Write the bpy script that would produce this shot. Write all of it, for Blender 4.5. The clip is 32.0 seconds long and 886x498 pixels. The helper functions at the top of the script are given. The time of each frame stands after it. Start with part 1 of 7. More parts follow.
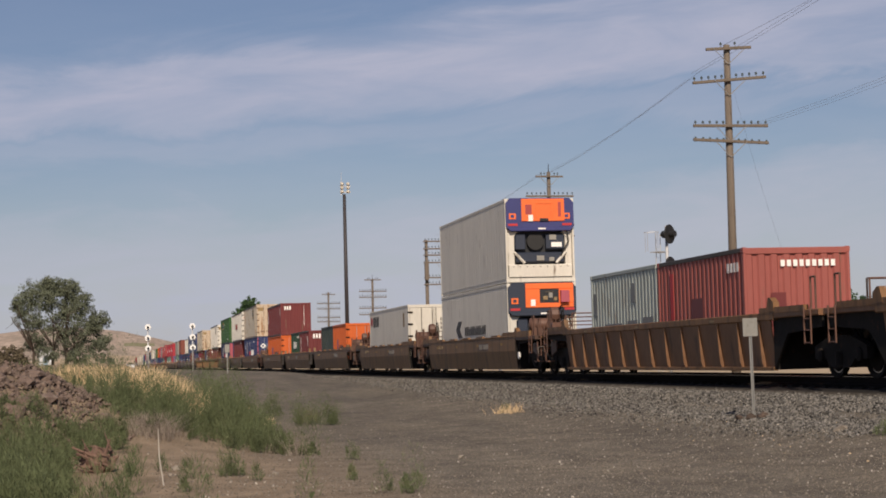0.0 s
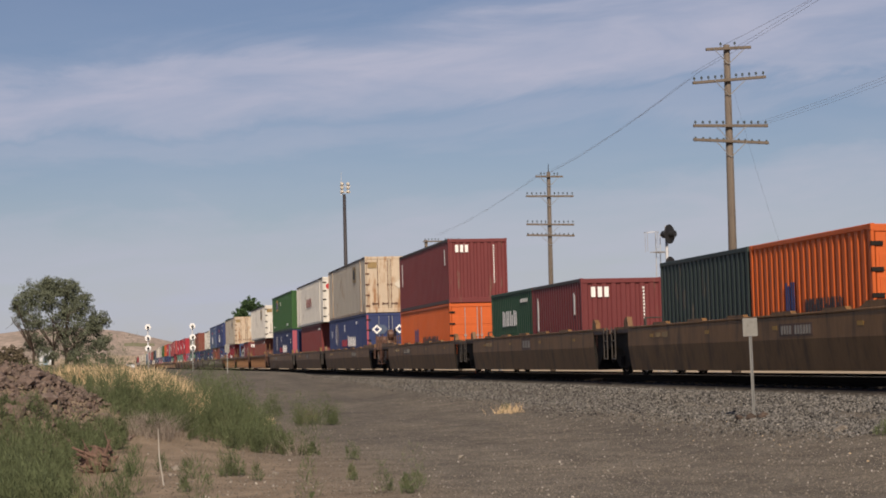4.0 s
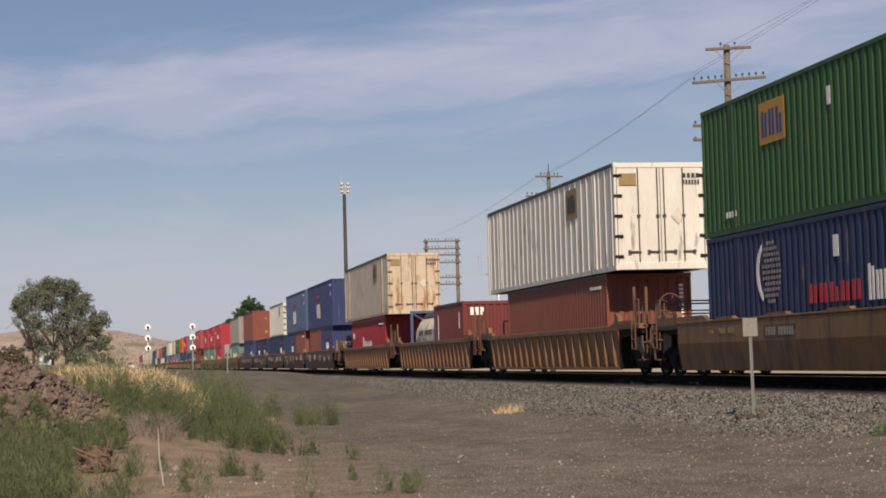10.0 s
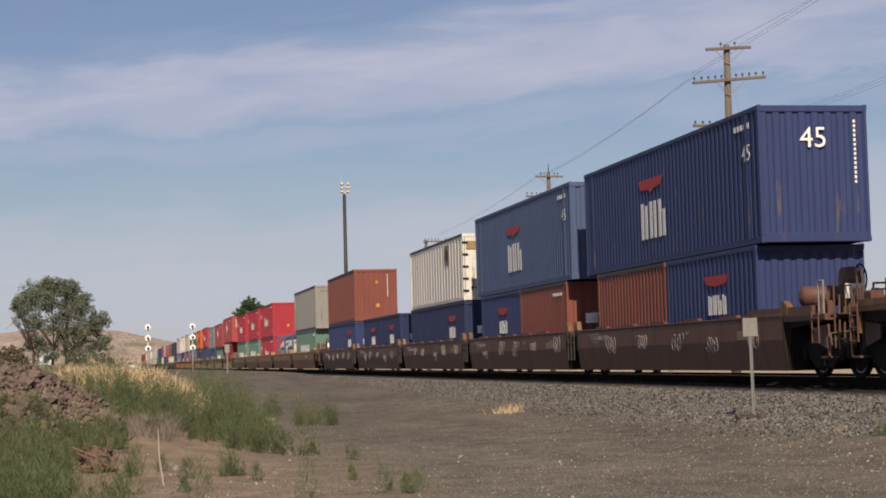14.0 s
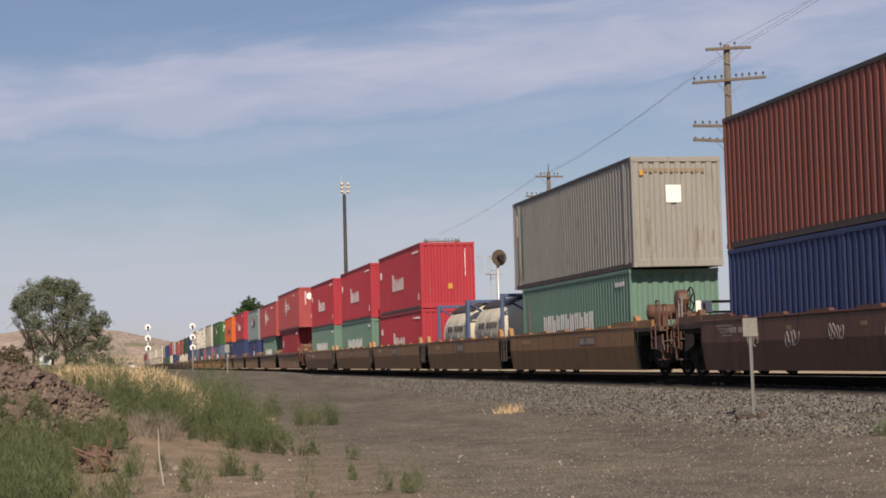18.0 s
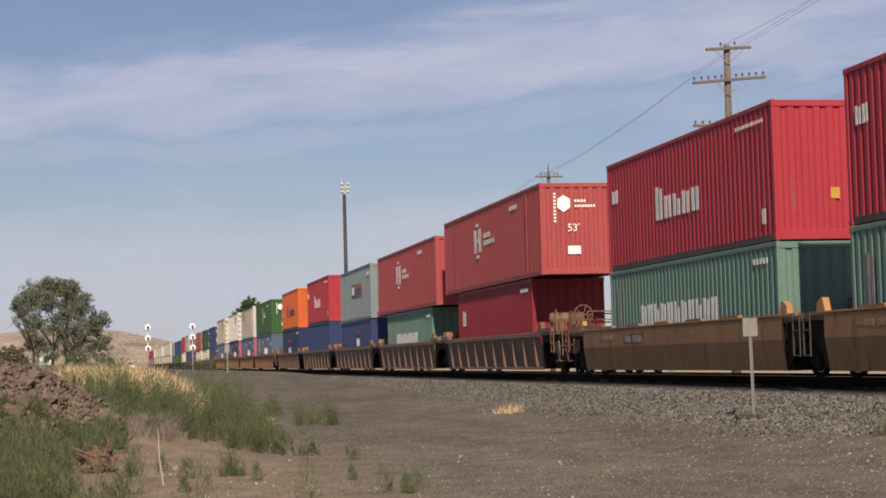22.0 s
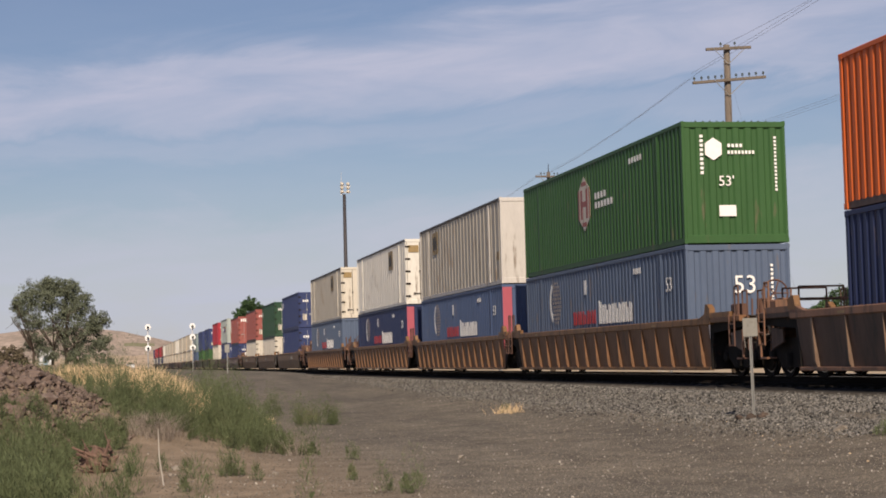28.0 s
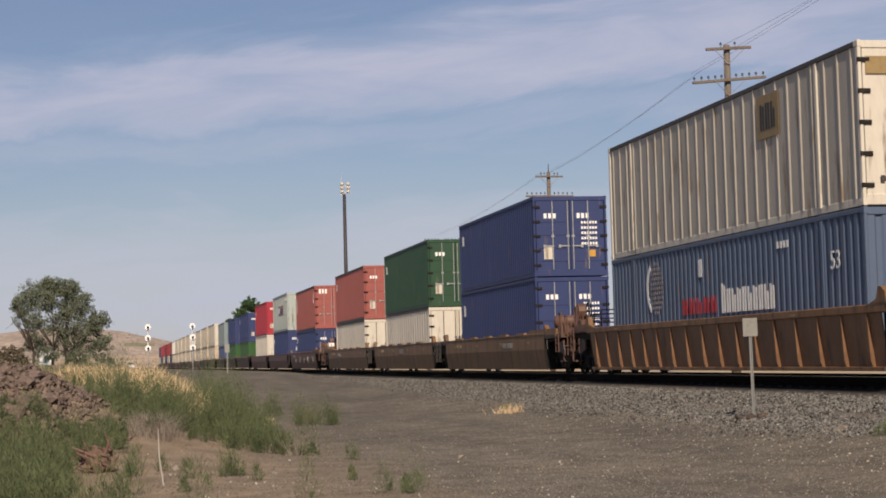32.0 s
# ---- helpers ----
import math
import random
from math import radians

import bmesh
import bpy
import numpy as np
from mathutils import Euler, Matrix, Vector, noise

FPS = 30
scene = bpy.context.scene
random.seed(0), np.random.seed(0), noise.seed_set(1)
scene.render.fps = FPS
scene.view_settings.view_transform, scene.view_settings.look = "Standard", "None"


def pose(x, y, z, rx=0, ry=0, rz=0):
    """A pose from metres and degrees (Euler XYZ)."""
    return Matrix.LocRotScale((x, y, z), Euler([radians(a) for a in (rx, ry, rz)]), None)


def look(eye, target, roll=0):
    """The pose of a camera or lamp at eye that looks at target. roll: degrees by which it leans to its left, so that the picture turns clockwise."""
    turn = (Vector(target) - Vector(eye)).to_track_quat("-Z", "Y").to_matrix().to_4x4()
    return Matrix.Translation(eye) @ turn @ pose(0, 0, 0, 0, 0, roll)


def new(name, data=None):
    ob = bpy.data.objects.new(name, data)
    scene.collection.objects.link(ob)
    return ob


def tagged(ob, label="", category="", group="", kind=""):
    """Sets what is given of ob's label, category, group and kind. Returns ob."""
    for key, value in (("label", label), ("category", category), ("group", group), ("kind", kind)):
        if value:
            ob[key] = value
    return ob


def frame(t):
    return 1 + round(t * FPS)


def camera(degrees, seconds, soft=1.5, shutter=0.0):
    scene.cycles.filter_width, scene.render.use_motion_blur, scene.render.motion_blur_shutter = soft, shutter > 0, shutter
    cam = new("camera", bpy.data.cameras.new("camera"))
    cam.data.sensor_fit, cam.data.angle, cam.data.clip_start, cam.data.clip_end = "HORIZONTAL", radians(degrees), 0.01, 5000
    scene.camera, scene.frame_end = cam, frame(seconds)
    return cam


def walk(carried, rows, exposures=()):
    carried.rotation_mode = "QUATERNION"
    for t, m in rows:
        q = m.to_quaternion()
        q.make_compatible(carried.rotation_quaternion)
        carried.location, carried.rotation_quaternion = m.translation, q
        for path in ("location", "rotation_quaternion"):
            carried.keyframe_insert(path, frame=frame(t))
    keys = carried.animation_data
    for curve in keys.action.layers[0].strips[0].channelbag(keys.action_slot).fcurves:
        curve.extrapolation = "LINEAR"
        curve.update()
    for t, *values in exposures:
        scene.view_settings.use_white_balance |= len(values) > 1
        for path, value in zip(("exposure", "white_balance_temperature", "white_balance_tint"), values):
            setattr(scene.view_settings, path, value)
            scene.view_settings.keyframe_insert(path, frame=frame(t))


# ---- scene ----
# camera on its tripod beside the line; world y runs along the track, z = 0 is the rail top
SECONDS = 32.0
EYE = Vector((0.0, 0.0, 0.54))
YAW, PITCH, ROLL = radians(10.78), radians(3.60), -1.53
AIM = EYE + 50 * Vector((math.sin(YAW) * math.cos(PITCH), math.cos(YAW) * math.cos(PITCH), math.sin(PITCH)))
cam = camera(28.49, SECONDS, soft=1.8)
# the film's own exposure creeps up a little and back
EXPOSURES = [(0, 0.0), (3, 0.01), (6, 0.07), (13, 0.14), (19, 0.20), (25, 0.22), (32, 0.15)]
walk(cam, [(0, look(EYE, AIM, ROLL)), (SECONDS, look(EYE, AIM, ROLL))], [(t, e, 6620, 14.5) for t, e in EXPOSURES])

# ---- light ----
SUN_WAY = Vector((0.100, 0.770, -0.632)).normalized()
sun = new("sun", bpy.data.lights.new("sun", "SUN"))
sun.data.energy, sun.data.angle, sun.data.color = 4.6, radians(0.6), (1.0, 0.875, 0.70)
sun.rotation_euler = SUN_WAY.to_track_quat("-Z", "Y").to_euler()


def make_world():
    world = bpy.data.worlds.new("sky")
    scene.world = world
    world.use_nodes = True
    nt = world.node_tree
    nt.nodes.clear()
    N, L = nt.nodes.new, nt.links.new
    sky = N("ShaderNodeTexSky")
    sky.sky_type, sky.sun_disc = "NISHITA", False
    sky.sun_elevation, sky.sun_rotation = radians(39), radians(194)
    sky.air_density, sky.dust_density, sky.ozone_density = 1.1, 0.3, 4.2
    geo = N("ShaderNodeTexCoord")

    def calc(op, a, b):
        k = N("ShaderNodeMath")
        k.operation = op
        for n, v in enumerate((a, b)):
            if isinstance(v, float):
                k.inputs[n].default_value = v
            else:
                L(v, k.inputs[n])
        return k.outputs[0]

    # long thin cloud streaks that climb a little to the right, in bands, clear above
    axes = N("ShaderNodeSeparateXYZ")
    L(geo.outputs["Generated"], axes.inputs[0])
    height = calc("SUBTRACT", axes.outputs["Z"], calc("MULTIPLY", axes.outputs["X"], 0.06))

    def clouds(scale, flat, detail, twist):
        """Noise drawn out along the bands."""
        join = N("ShaderNodeCombineXYZ")
        L(axes.outputs["X"], join.inputs["X"])
        L(axes.outputs["Y"], join.inputs["Y"])
        L(calc("MULTIPLY", height, flat), join.inputs["Z"])
        t = N("ShaderNodeTexNoise")
        t.inputs["Scale"].default_value, t.inputs["Detail"].default_value = scale, detail
        t.inputs["Roughness"].default_value, t.inputs["Distortion"].default_value = 0.58, twist
        L(join.outputs["Vector"], t.inputs["Vector"])
        return t.outputs["Fac"]

    ragged = calc("MULTIPLY", calc("SUBTRACT", clouds(5.0, 4.5, 9.0, 0.7), 0.5), 0.42)
    ramp = N("ShaderNodeValToRGB")
    stops = [(0.0, 0.95), (0.16, 0.92), (0.32, 0.84), (0.40, 0.62), (0.45, 0.24), (0.54, 0.16), (0.585, 0.40), (0.635, 0.40),
             (0.655, 0.26), (0.69, 0.66), (0.76, 0.92), (0.84, 0.84), (0.89, 0.38), (0.95, 0.14), (1.0, 0.12)]
    e = ramp.color_ramp.elements
    for n, (p, c) in enumerate(stops):
        q = e[n] if n < 2 else e.new(p)
        q.position, q.color = p, (c, c, c, 1)
    L(calc("ADD", calc("MULTIPLY", height, 5.0), ragged), ramp.inputs["Fac"])
    wisps = calc("ADD", calc("MULTIPLY", clouds(9.0, 5.0, 11.0, 0.5), 2.0), 0.06)
    cover = calc("MULTIPLY", calc("MULTIPLY", ramp.outputs["Color"], wisps), 0.80)
    mix = N("ShaderNodeMix")
    mix.data_type = "RGBA"
    # high ice cloud is whiter than the haze low down
    tone = N("ShaderNodeMix")
    tone.data_type = "RGBA"
    tone.inputs["A"].default_value, tone.inputs["B"].default_value = (6.9, 7.5, 8.7, 1), (6.6, 7.1, 8.9, 1)
    rise = N("ShaderNodeMapRange")
    rise.inputs["From Min"].default_value, rise.inputs["From Max"].default_value = 0.05, 0.15
    L(height, rise.inputs["Value"])
    L(rise.outputs["Result"], tone.inputs["Factor"])
    L(tone.outputs["Result"], mix.inputs["B"])
    violet = N("ShaderNodeMix")
    violet.data_type, violet.blend_type = "RGBA", "MULTIPLY"
    violet.inputs["Factor"].default_value = 1.0
    violet.inputs["B"].default_value = (0.93, 0.88, 0.93, 1)
    L(sky.outputs["Color"], violet.inputs["A"])
    L(cover, mix.inputs["Factor"])
    L(violet.outputs["Result"], mix.inputs["A"])
    back = N("ShaderNodeBackground")
    back.inputs["Strength"].default_value = 0.063
    L(mix.outputs["Result"], back.inputs["Color"])
    out = N("ShaderNodeOutputWorld")
    L(back.outputs["Background"], out.inputs["Surface"])


make_world()


# ---- materials ----
def material(name, rgb, rough=0.7, metal=0.0, vary=0.25, scale=1.5, fine=40.0, second=None, amount=0.0,
             stretch=(1, 1, 1), bump=0.0, bump_scale=60.0, per_object=0.0, per_island=0.0, specular=0.5):
    """A surface with coarse and fine variation, patches of a second colour (rust, dirt, wear) and relief."""
    m = bpy.data.materials.new(name)
    m.use_nodes = True
    nt = m.node_tree
    N, L = nt.nodes.new, nt.links.new
    b = nt.nodes["Principled BSDF"]
    b.inputs["Roughness"].default_value, b.inputs["Metallic"].default_value = rough, metal
    b.inputs["Specular IOR Level"].default_value = specular
    co = N("ShaderNodeTexCoord")
    mp = N("ShaderNodeMapping")
    mp.inputs["Scale"].default_value = stretch
    L(co.outputs["Object"], mp.inputs["Vector"])

    def tex(sc, detail):
        t = N("ShaderNodeTexNoise")
        t.inputs["Scale"].default_value, t.inputs["Detail"].default_value = sc, detail
        t.inputs["Roughness"].default_value = 0.6
        L(mp.outputs["Vector"], t.inputs["Vector"])
        return t

    def math_node(op, a, c):
        k = N("ShaderNodeMath")
        k.operation = op
        for i, v in enumerate((a, c)):
            if isinstance(v, (int, float)):
                k.inputs[i].default_value = v
            else:
                L(v, k.inputs[i])
        return k.outputs[0]

    big, small = tex(scale, 5), tex(fine, 3)
    f = math_node("ADD", math_node("MULTIPLY", big.outputs["Fac"], 1.3), math_node("MULTIPLY", small.outputs["Fac"], 0.7))
    f = math_node("MULTIPLY", math_node("SUBTRACT", f, 1.0), vary * 2)
    if per_object:
        info = N("ShaderNodeObjectInfo")
        f = math_node("ADD", f, math_node("MULTIPLY", math_node("SUBTRACT", info.outputs["Random"], 0.5), per_object))
    if per_island:
        isl = N("ShaderNodeNewGeometry")
        f = math_node("ADD", f, math_node("MULTIPLY", math_node("SUBTRACT", isl.outputs["Random Per Island"], 0.5), per_island))
    f = math_node("ADD", f, 1.0)
    mul = N("ShaderNodeVectorMath")
    mul.operation = "SCALE"
    mul.inputs[0].default_value = rgb
    L(f, mul.inputs["Scale"])
    col = mul.outputs["Vector"]
    if second is not None and amount > 0:
        t = tex(scale * 2.3, 8)
        r = N("ShaderNodeMapRange")
        r.inputs["From Min"].default_value, r.inputs["From Max"].default_value = 0.66 - amount * 0.45, 0.78 - amount * 0.30
        L(t.outputs["Fac"], r.inputs["Value"])
        mx = N("ShaderNodeMix")
        mx.data_type = "RGBA"
        L(r.outputs["Result"], mx.inputs["Factor"])
        L(col, mx.inputs["A"])
        mx.inputs["B"].default_value = (*second, 1)
        col = mx.outputs["Result"]
    L(col, b.inputs["Base Color"])
    if bump:
        t = tex(bump_scale, 4)
        bp = N("ShaderNodeBump")
        bp.inputs["Strength"].default_value, bp.inputs["Distance"].default_value = 0.6, bump
        L(t.outputs["Fac"], bp.inputs["Height"])
        L(bp.outputs["Normal"], b.inputs["Normal"])
    return m


DIRT = (0.16, 0.115, 0.08)
RUST = (0.20, 0.085, 0.035)


def paint(name, rgb, rust=0.16, dirt=DIRT, vary=0.16):
    """Container paint: faded, with vertical runs of rust and grime."""
    return material(name, rgb, 0.55, 0, vary, 0.9, 14, dirt, rust, (1.6, 1.6, 0.35), 0.004, 9, per_object=0.05, specular=0.28)


M = {
    "white": paint("white_paint", (0.66, 0.63, 0.56), 0.16),
    "cream": paint("cream_paint", (0.58, 0.53, 0.44), 0.20),
    "rusty_white": paint("rusty_white_paint", (0.52, 0.425, 0.315), 0.37, (0.30, 0.15, 0.065)),
    "dull_white": paint("dusty_grey_white_paint", (0.52, 0.49, 0.45), 0.18),
    "reefer_white": paint("reefer_white_paint", (0.60, 0.57, 0.50), 0.12),
    "maroon": paint("maroon_paint", (0.15, 0.035, 0.035), 0.12),
    "faded_red": paint("faded_red_paint", (0.30, 0.09, 0.075), 0.14),
    "oxide": paint("oxide_red_paint", (0.205, 0.066, 0.047), 0.12),
    "wine": paint("dull_wine_red_paint", (0.165, 0.036, 0.034), 0.14),
    "red": paint("red_paint", (0.36, 0.034, 0.048), 0.07),
    "deep_red": paint("deep_red_paint", (0.24, 0.022, 0.03), 0.10),
    "hub_red": paint("tomato_red_paint", (0.345, 0.066, 0.066), 0.10),
    "orange": paint("orange_paint", (0.56, 0.115, 0.026), 0.12),
    "green": paint("green_paint", (0.036, 0.098, 0.03), 0.08),
    "dark_green": paint("dark_green_paint", (0.025, 0.065, 0.035), 0.12),
    "teal": paint("teal_green_paint", (0.125, 0.215, 0.17), 0.16),
    "blue": paint("blue_paint", (0.032, 0.046, 0.125), 0.10),
    "navy": paint("navy_paint", (0.021, 0.031, 0.082), 0.12),
    "steel_blue": paint("steel_blue_paint", (0.088, 0.118, 0.178), 0.16),
    "pale_blue": paint("pale_blue_paint", (0.068, 0.100, 0.185), 0.12),
    "grey": paint("grey_paint", (0.27, 0.26, 0.235), 0.18),
    "sea_grey": paint("sea_grey_paint", (0.20, 0.245, 0.25), 0.16),
    "mint_grey": paint("pale_grey_green_paint", (0.36, 0.40, 0.37), 0.26),
    "charcoal": paint("charcoal_green_paint", (0.035, 0.05, 0.045), 0.2),
    "tank": paint("tank_cream_paint", (0.64, 0.58, 0.44), 0.16),
    "pink": paint("pink_stripe_paint", (0.38, 0.088, 0.115), 0.08),
    "well_brown": paint("brown_car_paint", (0.19, 0.103, 0.044), 0.34, (0.088, 0.054, 0.030), 0.35),
    "well_purple": paint("purple_brown_car_paint", (0.125, 0.056, 0.038), 0.30, (0.06, 0.032, 0.023), 0.3),
    "well_gold": paint("yellow_brown_car_paint", (0.265, 0.134, 0.054), 0.26, (0.13, 0.074, 0.032), 0.3),
    "well_rust": paint("orange_rust_car_paint", (0.185, 0.095, 0.040), 0.38, (0.07, 0.042, 0.024), 0.35),
    "well_dark": paint("dull_rust_car_paint", (0.20, 0.105, 0.065), 0.34, (0.075, 0.05, 0.038), 0.3),
    "sheet_rust": paint("grimy_rust_sheet", (0.200, 0.100, 0.050), 0.22, (0.075, 0.044, 0.026), 0.4),
    # grimy sheet, also darkened for the shade between the ribs of dull cars
    "sheet_dark": paint("shade_toned_grimy_sheet", (0.10, 0.058, 0.042), 0.34, (0.05, 0.034, 0.028), 0.4),
    "rib_rust": paint("bright_rust_rib", (0.200, 0.104, 0.054), 0.32, (0.10, 0.052, 0.028), 0.3),
    "rib_dark": paint("dull_rust_rib", (0.185, 0.122, 0.084), 0.30, (0.10, 0.06, 0.04), 0.3),
    "dark_sill": paint("dark_brown_rail", (0.085, 0.056, 0.046), 0.3, (0.04, 0.03, 0.026), 0.3),
    "rod": material("dull_dark_steel_rod", (0.065, 0.055, 0.047), 0.6, 0.3, 0.3, 5, 40),
    "gear": paint("dusty_red_brown_gear", (0.125, 0.066, 0.047), 0.3, (0.05, 0.032, 0.026), 0.35),
    "grey_side": paint("grey_white_side_paint", (0.40, 0.365, 0.305), 0.24, (0.24, 0.16, 0.09)),
    "cowl_navy": material("dark_slate_cowl", (0.022, 0.030, 0.050), 0.5, 0, 0.15, 3, 40),
    "steel": material("near_black_grimy_steel", (0.020, 0.017, 0.015), 0.85, 0, 0.4, 3, 40, (0.075, 0.036, 0.02), 0.12, specular=0.15),
    "rubber": material("black_rubber", (0.02, 0.02, 0.02), 0.8),
    "tread": material("worn_wheel_tread", (0.42, 0.40, 0.38), 0.3, 1.0, 0.1),
    "bright": material("galvanised_steel", (0.40, 0.40, 0.385), 0.45, 0.6, 0.15, 4, 50),
    "letter_white": material("white_lettering", (0.82, 0.80, 0.76), 0.6, 0, 0.12, 6, 50),
    "letter_black": material("black_lettering", (0.03, 0.03, 0.035), 0.6, 0, 0.2),
    "letter_red": material("red_lettering", (0.45, 0.025, 0.03), 0.6, 0, 0.12, 6, 50),
    "letter_blue": material("blue_lettering", (0.03, 0.05, 0.17), 0.6, 0, 0.12, 6, 50),
    "letter_yellow": material("yellow_label", (0.50, 0.26, 0.035), 0.6, 0, 0.15, 6, 50),
    "logo_orange": material("faded_orange_panel", (0.50, 0.20, 0.06), 0.6, 0, 0.2, 6, 50),
    "dull_grey": material("flat_grey_touch_up", (0.20, 0.21, 0.205), 0.8, 0, 0.2, 4, 40),
    "dull_yellow": material("grimy_yellow_reflector", (0.33, 0.19, 0.04), 0.6, 0, 0.25, 6, 50),
    "dull_gold": material("tarnished_gold_panel", (0.27, 0.185, 0.075), 0.6, 0, 0.25, 5, 40),
    "letter_brown": material("faded_brown_lettering", (0.24, 0.17, 0.09), 0.7, 0, 0.25, 5, 40),
    "board_grey": material("worn_grey_figures", (0.25, 0.23, 0.20), 0.8, 0, 0.3, 5, 40),
    "chalk": material("chalky_white_spray", (0.26, 0.225, 0.215), 0.8, 0, 0.3, 5, 40),
    "machine_blue": material("dark_blue_machine_panel", (0.035, 0.04, 0.15), 0.5, 0, 0.15, 3, 40),
    "machine_orange": material("orange_machine_panel", (0.80, 0.15, 0.03), 0.5, 0, 0.12, 3, 40),
    "grille": material("dark_grille", (0.02, 0.022, 0.026), 0.6, 0.2, 0.3, 8, 50),
    "pole_wood": material("weathered_pole_wood", (0.14, 0.113, 0.088), 0.85, 0, 0.35, 3, 30, (0.07, 0.05, 0.04), 0.2, (6, 6, 0.4), 0.01, 20),
    "mast": material("dark_painted_mast", (0.035, 0.03, 0.032), 0.6, 0.1, 0.2),
    "insulator": material("grey_green_glass_insulator", (0.06, 0.075, 0.075), 0.2, 0, 0.1),
    "wire": material("weathered_wire", (0.24, 0.25, 0.28), 0.6, 0.4, 0.1),
    "black_paint": material("flat_black_paint", (0.012, 0.012, 0.014), 0.7, 0, 0.2),
    "guide": paint("worn_orange_guide", (0.36, 0.19, 0.08), 0.2, (0.2, 0.11, 0.05), 0.25),
    "disc_brown": material("dusty_dark_disc", (0.085, 0.062, 0.042), 0.6, 0, 0.25, 5, 40),
    "disc_white": material("white_painted_disc", (0.80, 0.80, 0.78), 0.5, 0, 0.08, 6, 40),
    "alu": material("aluminium_paint", (0.50, 0.50, 0.50), 0.45, 0.3, 0.12, 4, 40),
    "sign_back": material("dull_metal_sign_back", (0.30, 0.29, 0.26), 0.5, 0.3, 0.2, 6, 50, (0.16, 0.13, 0.10), 0.18),
    "rail": material("near_black_rail", (0.018, 0.014, 0.012), 0.9, 0, 0.3, 4, 60, specular=0.1),
    "rail_top": material("polished_rail_head", (0.45, 0.43, 0.42), 0.25, 1.0, 0.1),
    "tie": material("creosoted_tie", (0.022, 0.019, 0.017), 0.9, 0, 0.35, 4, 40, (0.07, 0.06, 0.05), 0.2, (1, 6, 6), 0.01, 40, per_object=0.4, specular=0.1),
    "bark": material("tree_bark", (0.075, 0.055, 0.042), 0.9, 0, 0.3, 8, 40, bump=0.02, bump_scale=20),
    "leaf": material("olive_leaf", (0.128, 0.145, 0.096), 0.7, 0, 0.25, 2, 30, per_island=0.55, specular=0.3),
    "shrub_leaf": material("brown_shrub_leaf", (0.15, 0.125, 0.085), 0.8, 0, 0.25, 2, 30, per_island=0.5, specular=0.2),
    "leaf_dark": material("dark_green_leaf", (0.045, 0.085, 0.032), 0.7, 0, 0.25, 1, 30, per_island=0.6, specular=0.3),
    "grass": material("green_weed", (0.094, 0.114, 0.055), 0.8, 0, 0.25, 0.5, 8, (0.20, 0.185, 0.10), 0.18, per_island=0.8, specular=0.2),
    "straw": material("dry_straw_grass", (0.60, 0.45, 0.275), 0.8, 0, 0.2, 1, 8, (0.40, 0.30, 0.17), 0.25, per_island=0.9, specular=0.2),
    "twig": material("dead_grey_twig", (0.27, 0.225, 0.185), 0.9, 0, 0.25, 2, 20, per_island=0.5, specular=0.2),
    "ballast": material("grey_crushed_stone", (0.120, 0.113, 0.102), 0.9, 0, 0.15, 0.5, 30, per_island=2.0),
    "pebble": material("pale_gravel", (0.158, 0.136, 0.110), 0.9, 0, 0.15, 0.5, 30, per_island=1.2),
    "white_chip": material("pale_stone_chip", (0.38, 0.345, 0.30), 0.9, 0, 0.15, 0.5, 30, per_island=0.7),
    "rubble": material("red_brown_rubble", (0.120, 0.085, 0.068), 0.9, 0, 0.4, 3, 20, (0.24, 0.19, 0.15), 0.28, bump=0.03, bump_scale=12, per_island=0.7),
    "dark_rock": material("dark_brown_rock", (0.085, 0.064, 0.052), 0.9, 0, 0.3, 4, 30, (0.15, 0.10, 0.075), 0.2, per_object=0.5, specular=0.2),
    "stump": material("broken_red_brown_wood", (0.165, 0.100, 0.074), 0.9, 0, 0.5, 5, 40, (0.09, 0.055, 0.04), 0.25, (1, 1, 4), 0.02, 30),
    "field": material("irrigated_field", (0.16, 0.155, 0.105), 0.9, 0, 0.2, 0.02, 0.3, specular=0.0),
    "pale_wall": material("pale_metal_siding", (0.62, 0.64, 0.66), 0.6, 0, 0.12, 1, 20),
    "blue_wall": material("faded_blue_siding", (0.25, 0.36, 0.45), 0.6, 0, 0.12, 1, 20),
    "dark_roof": material("dark_roofing", (0.08, 0.075, 0.07), 0.8, 0, 0.2, 2, 20),
}


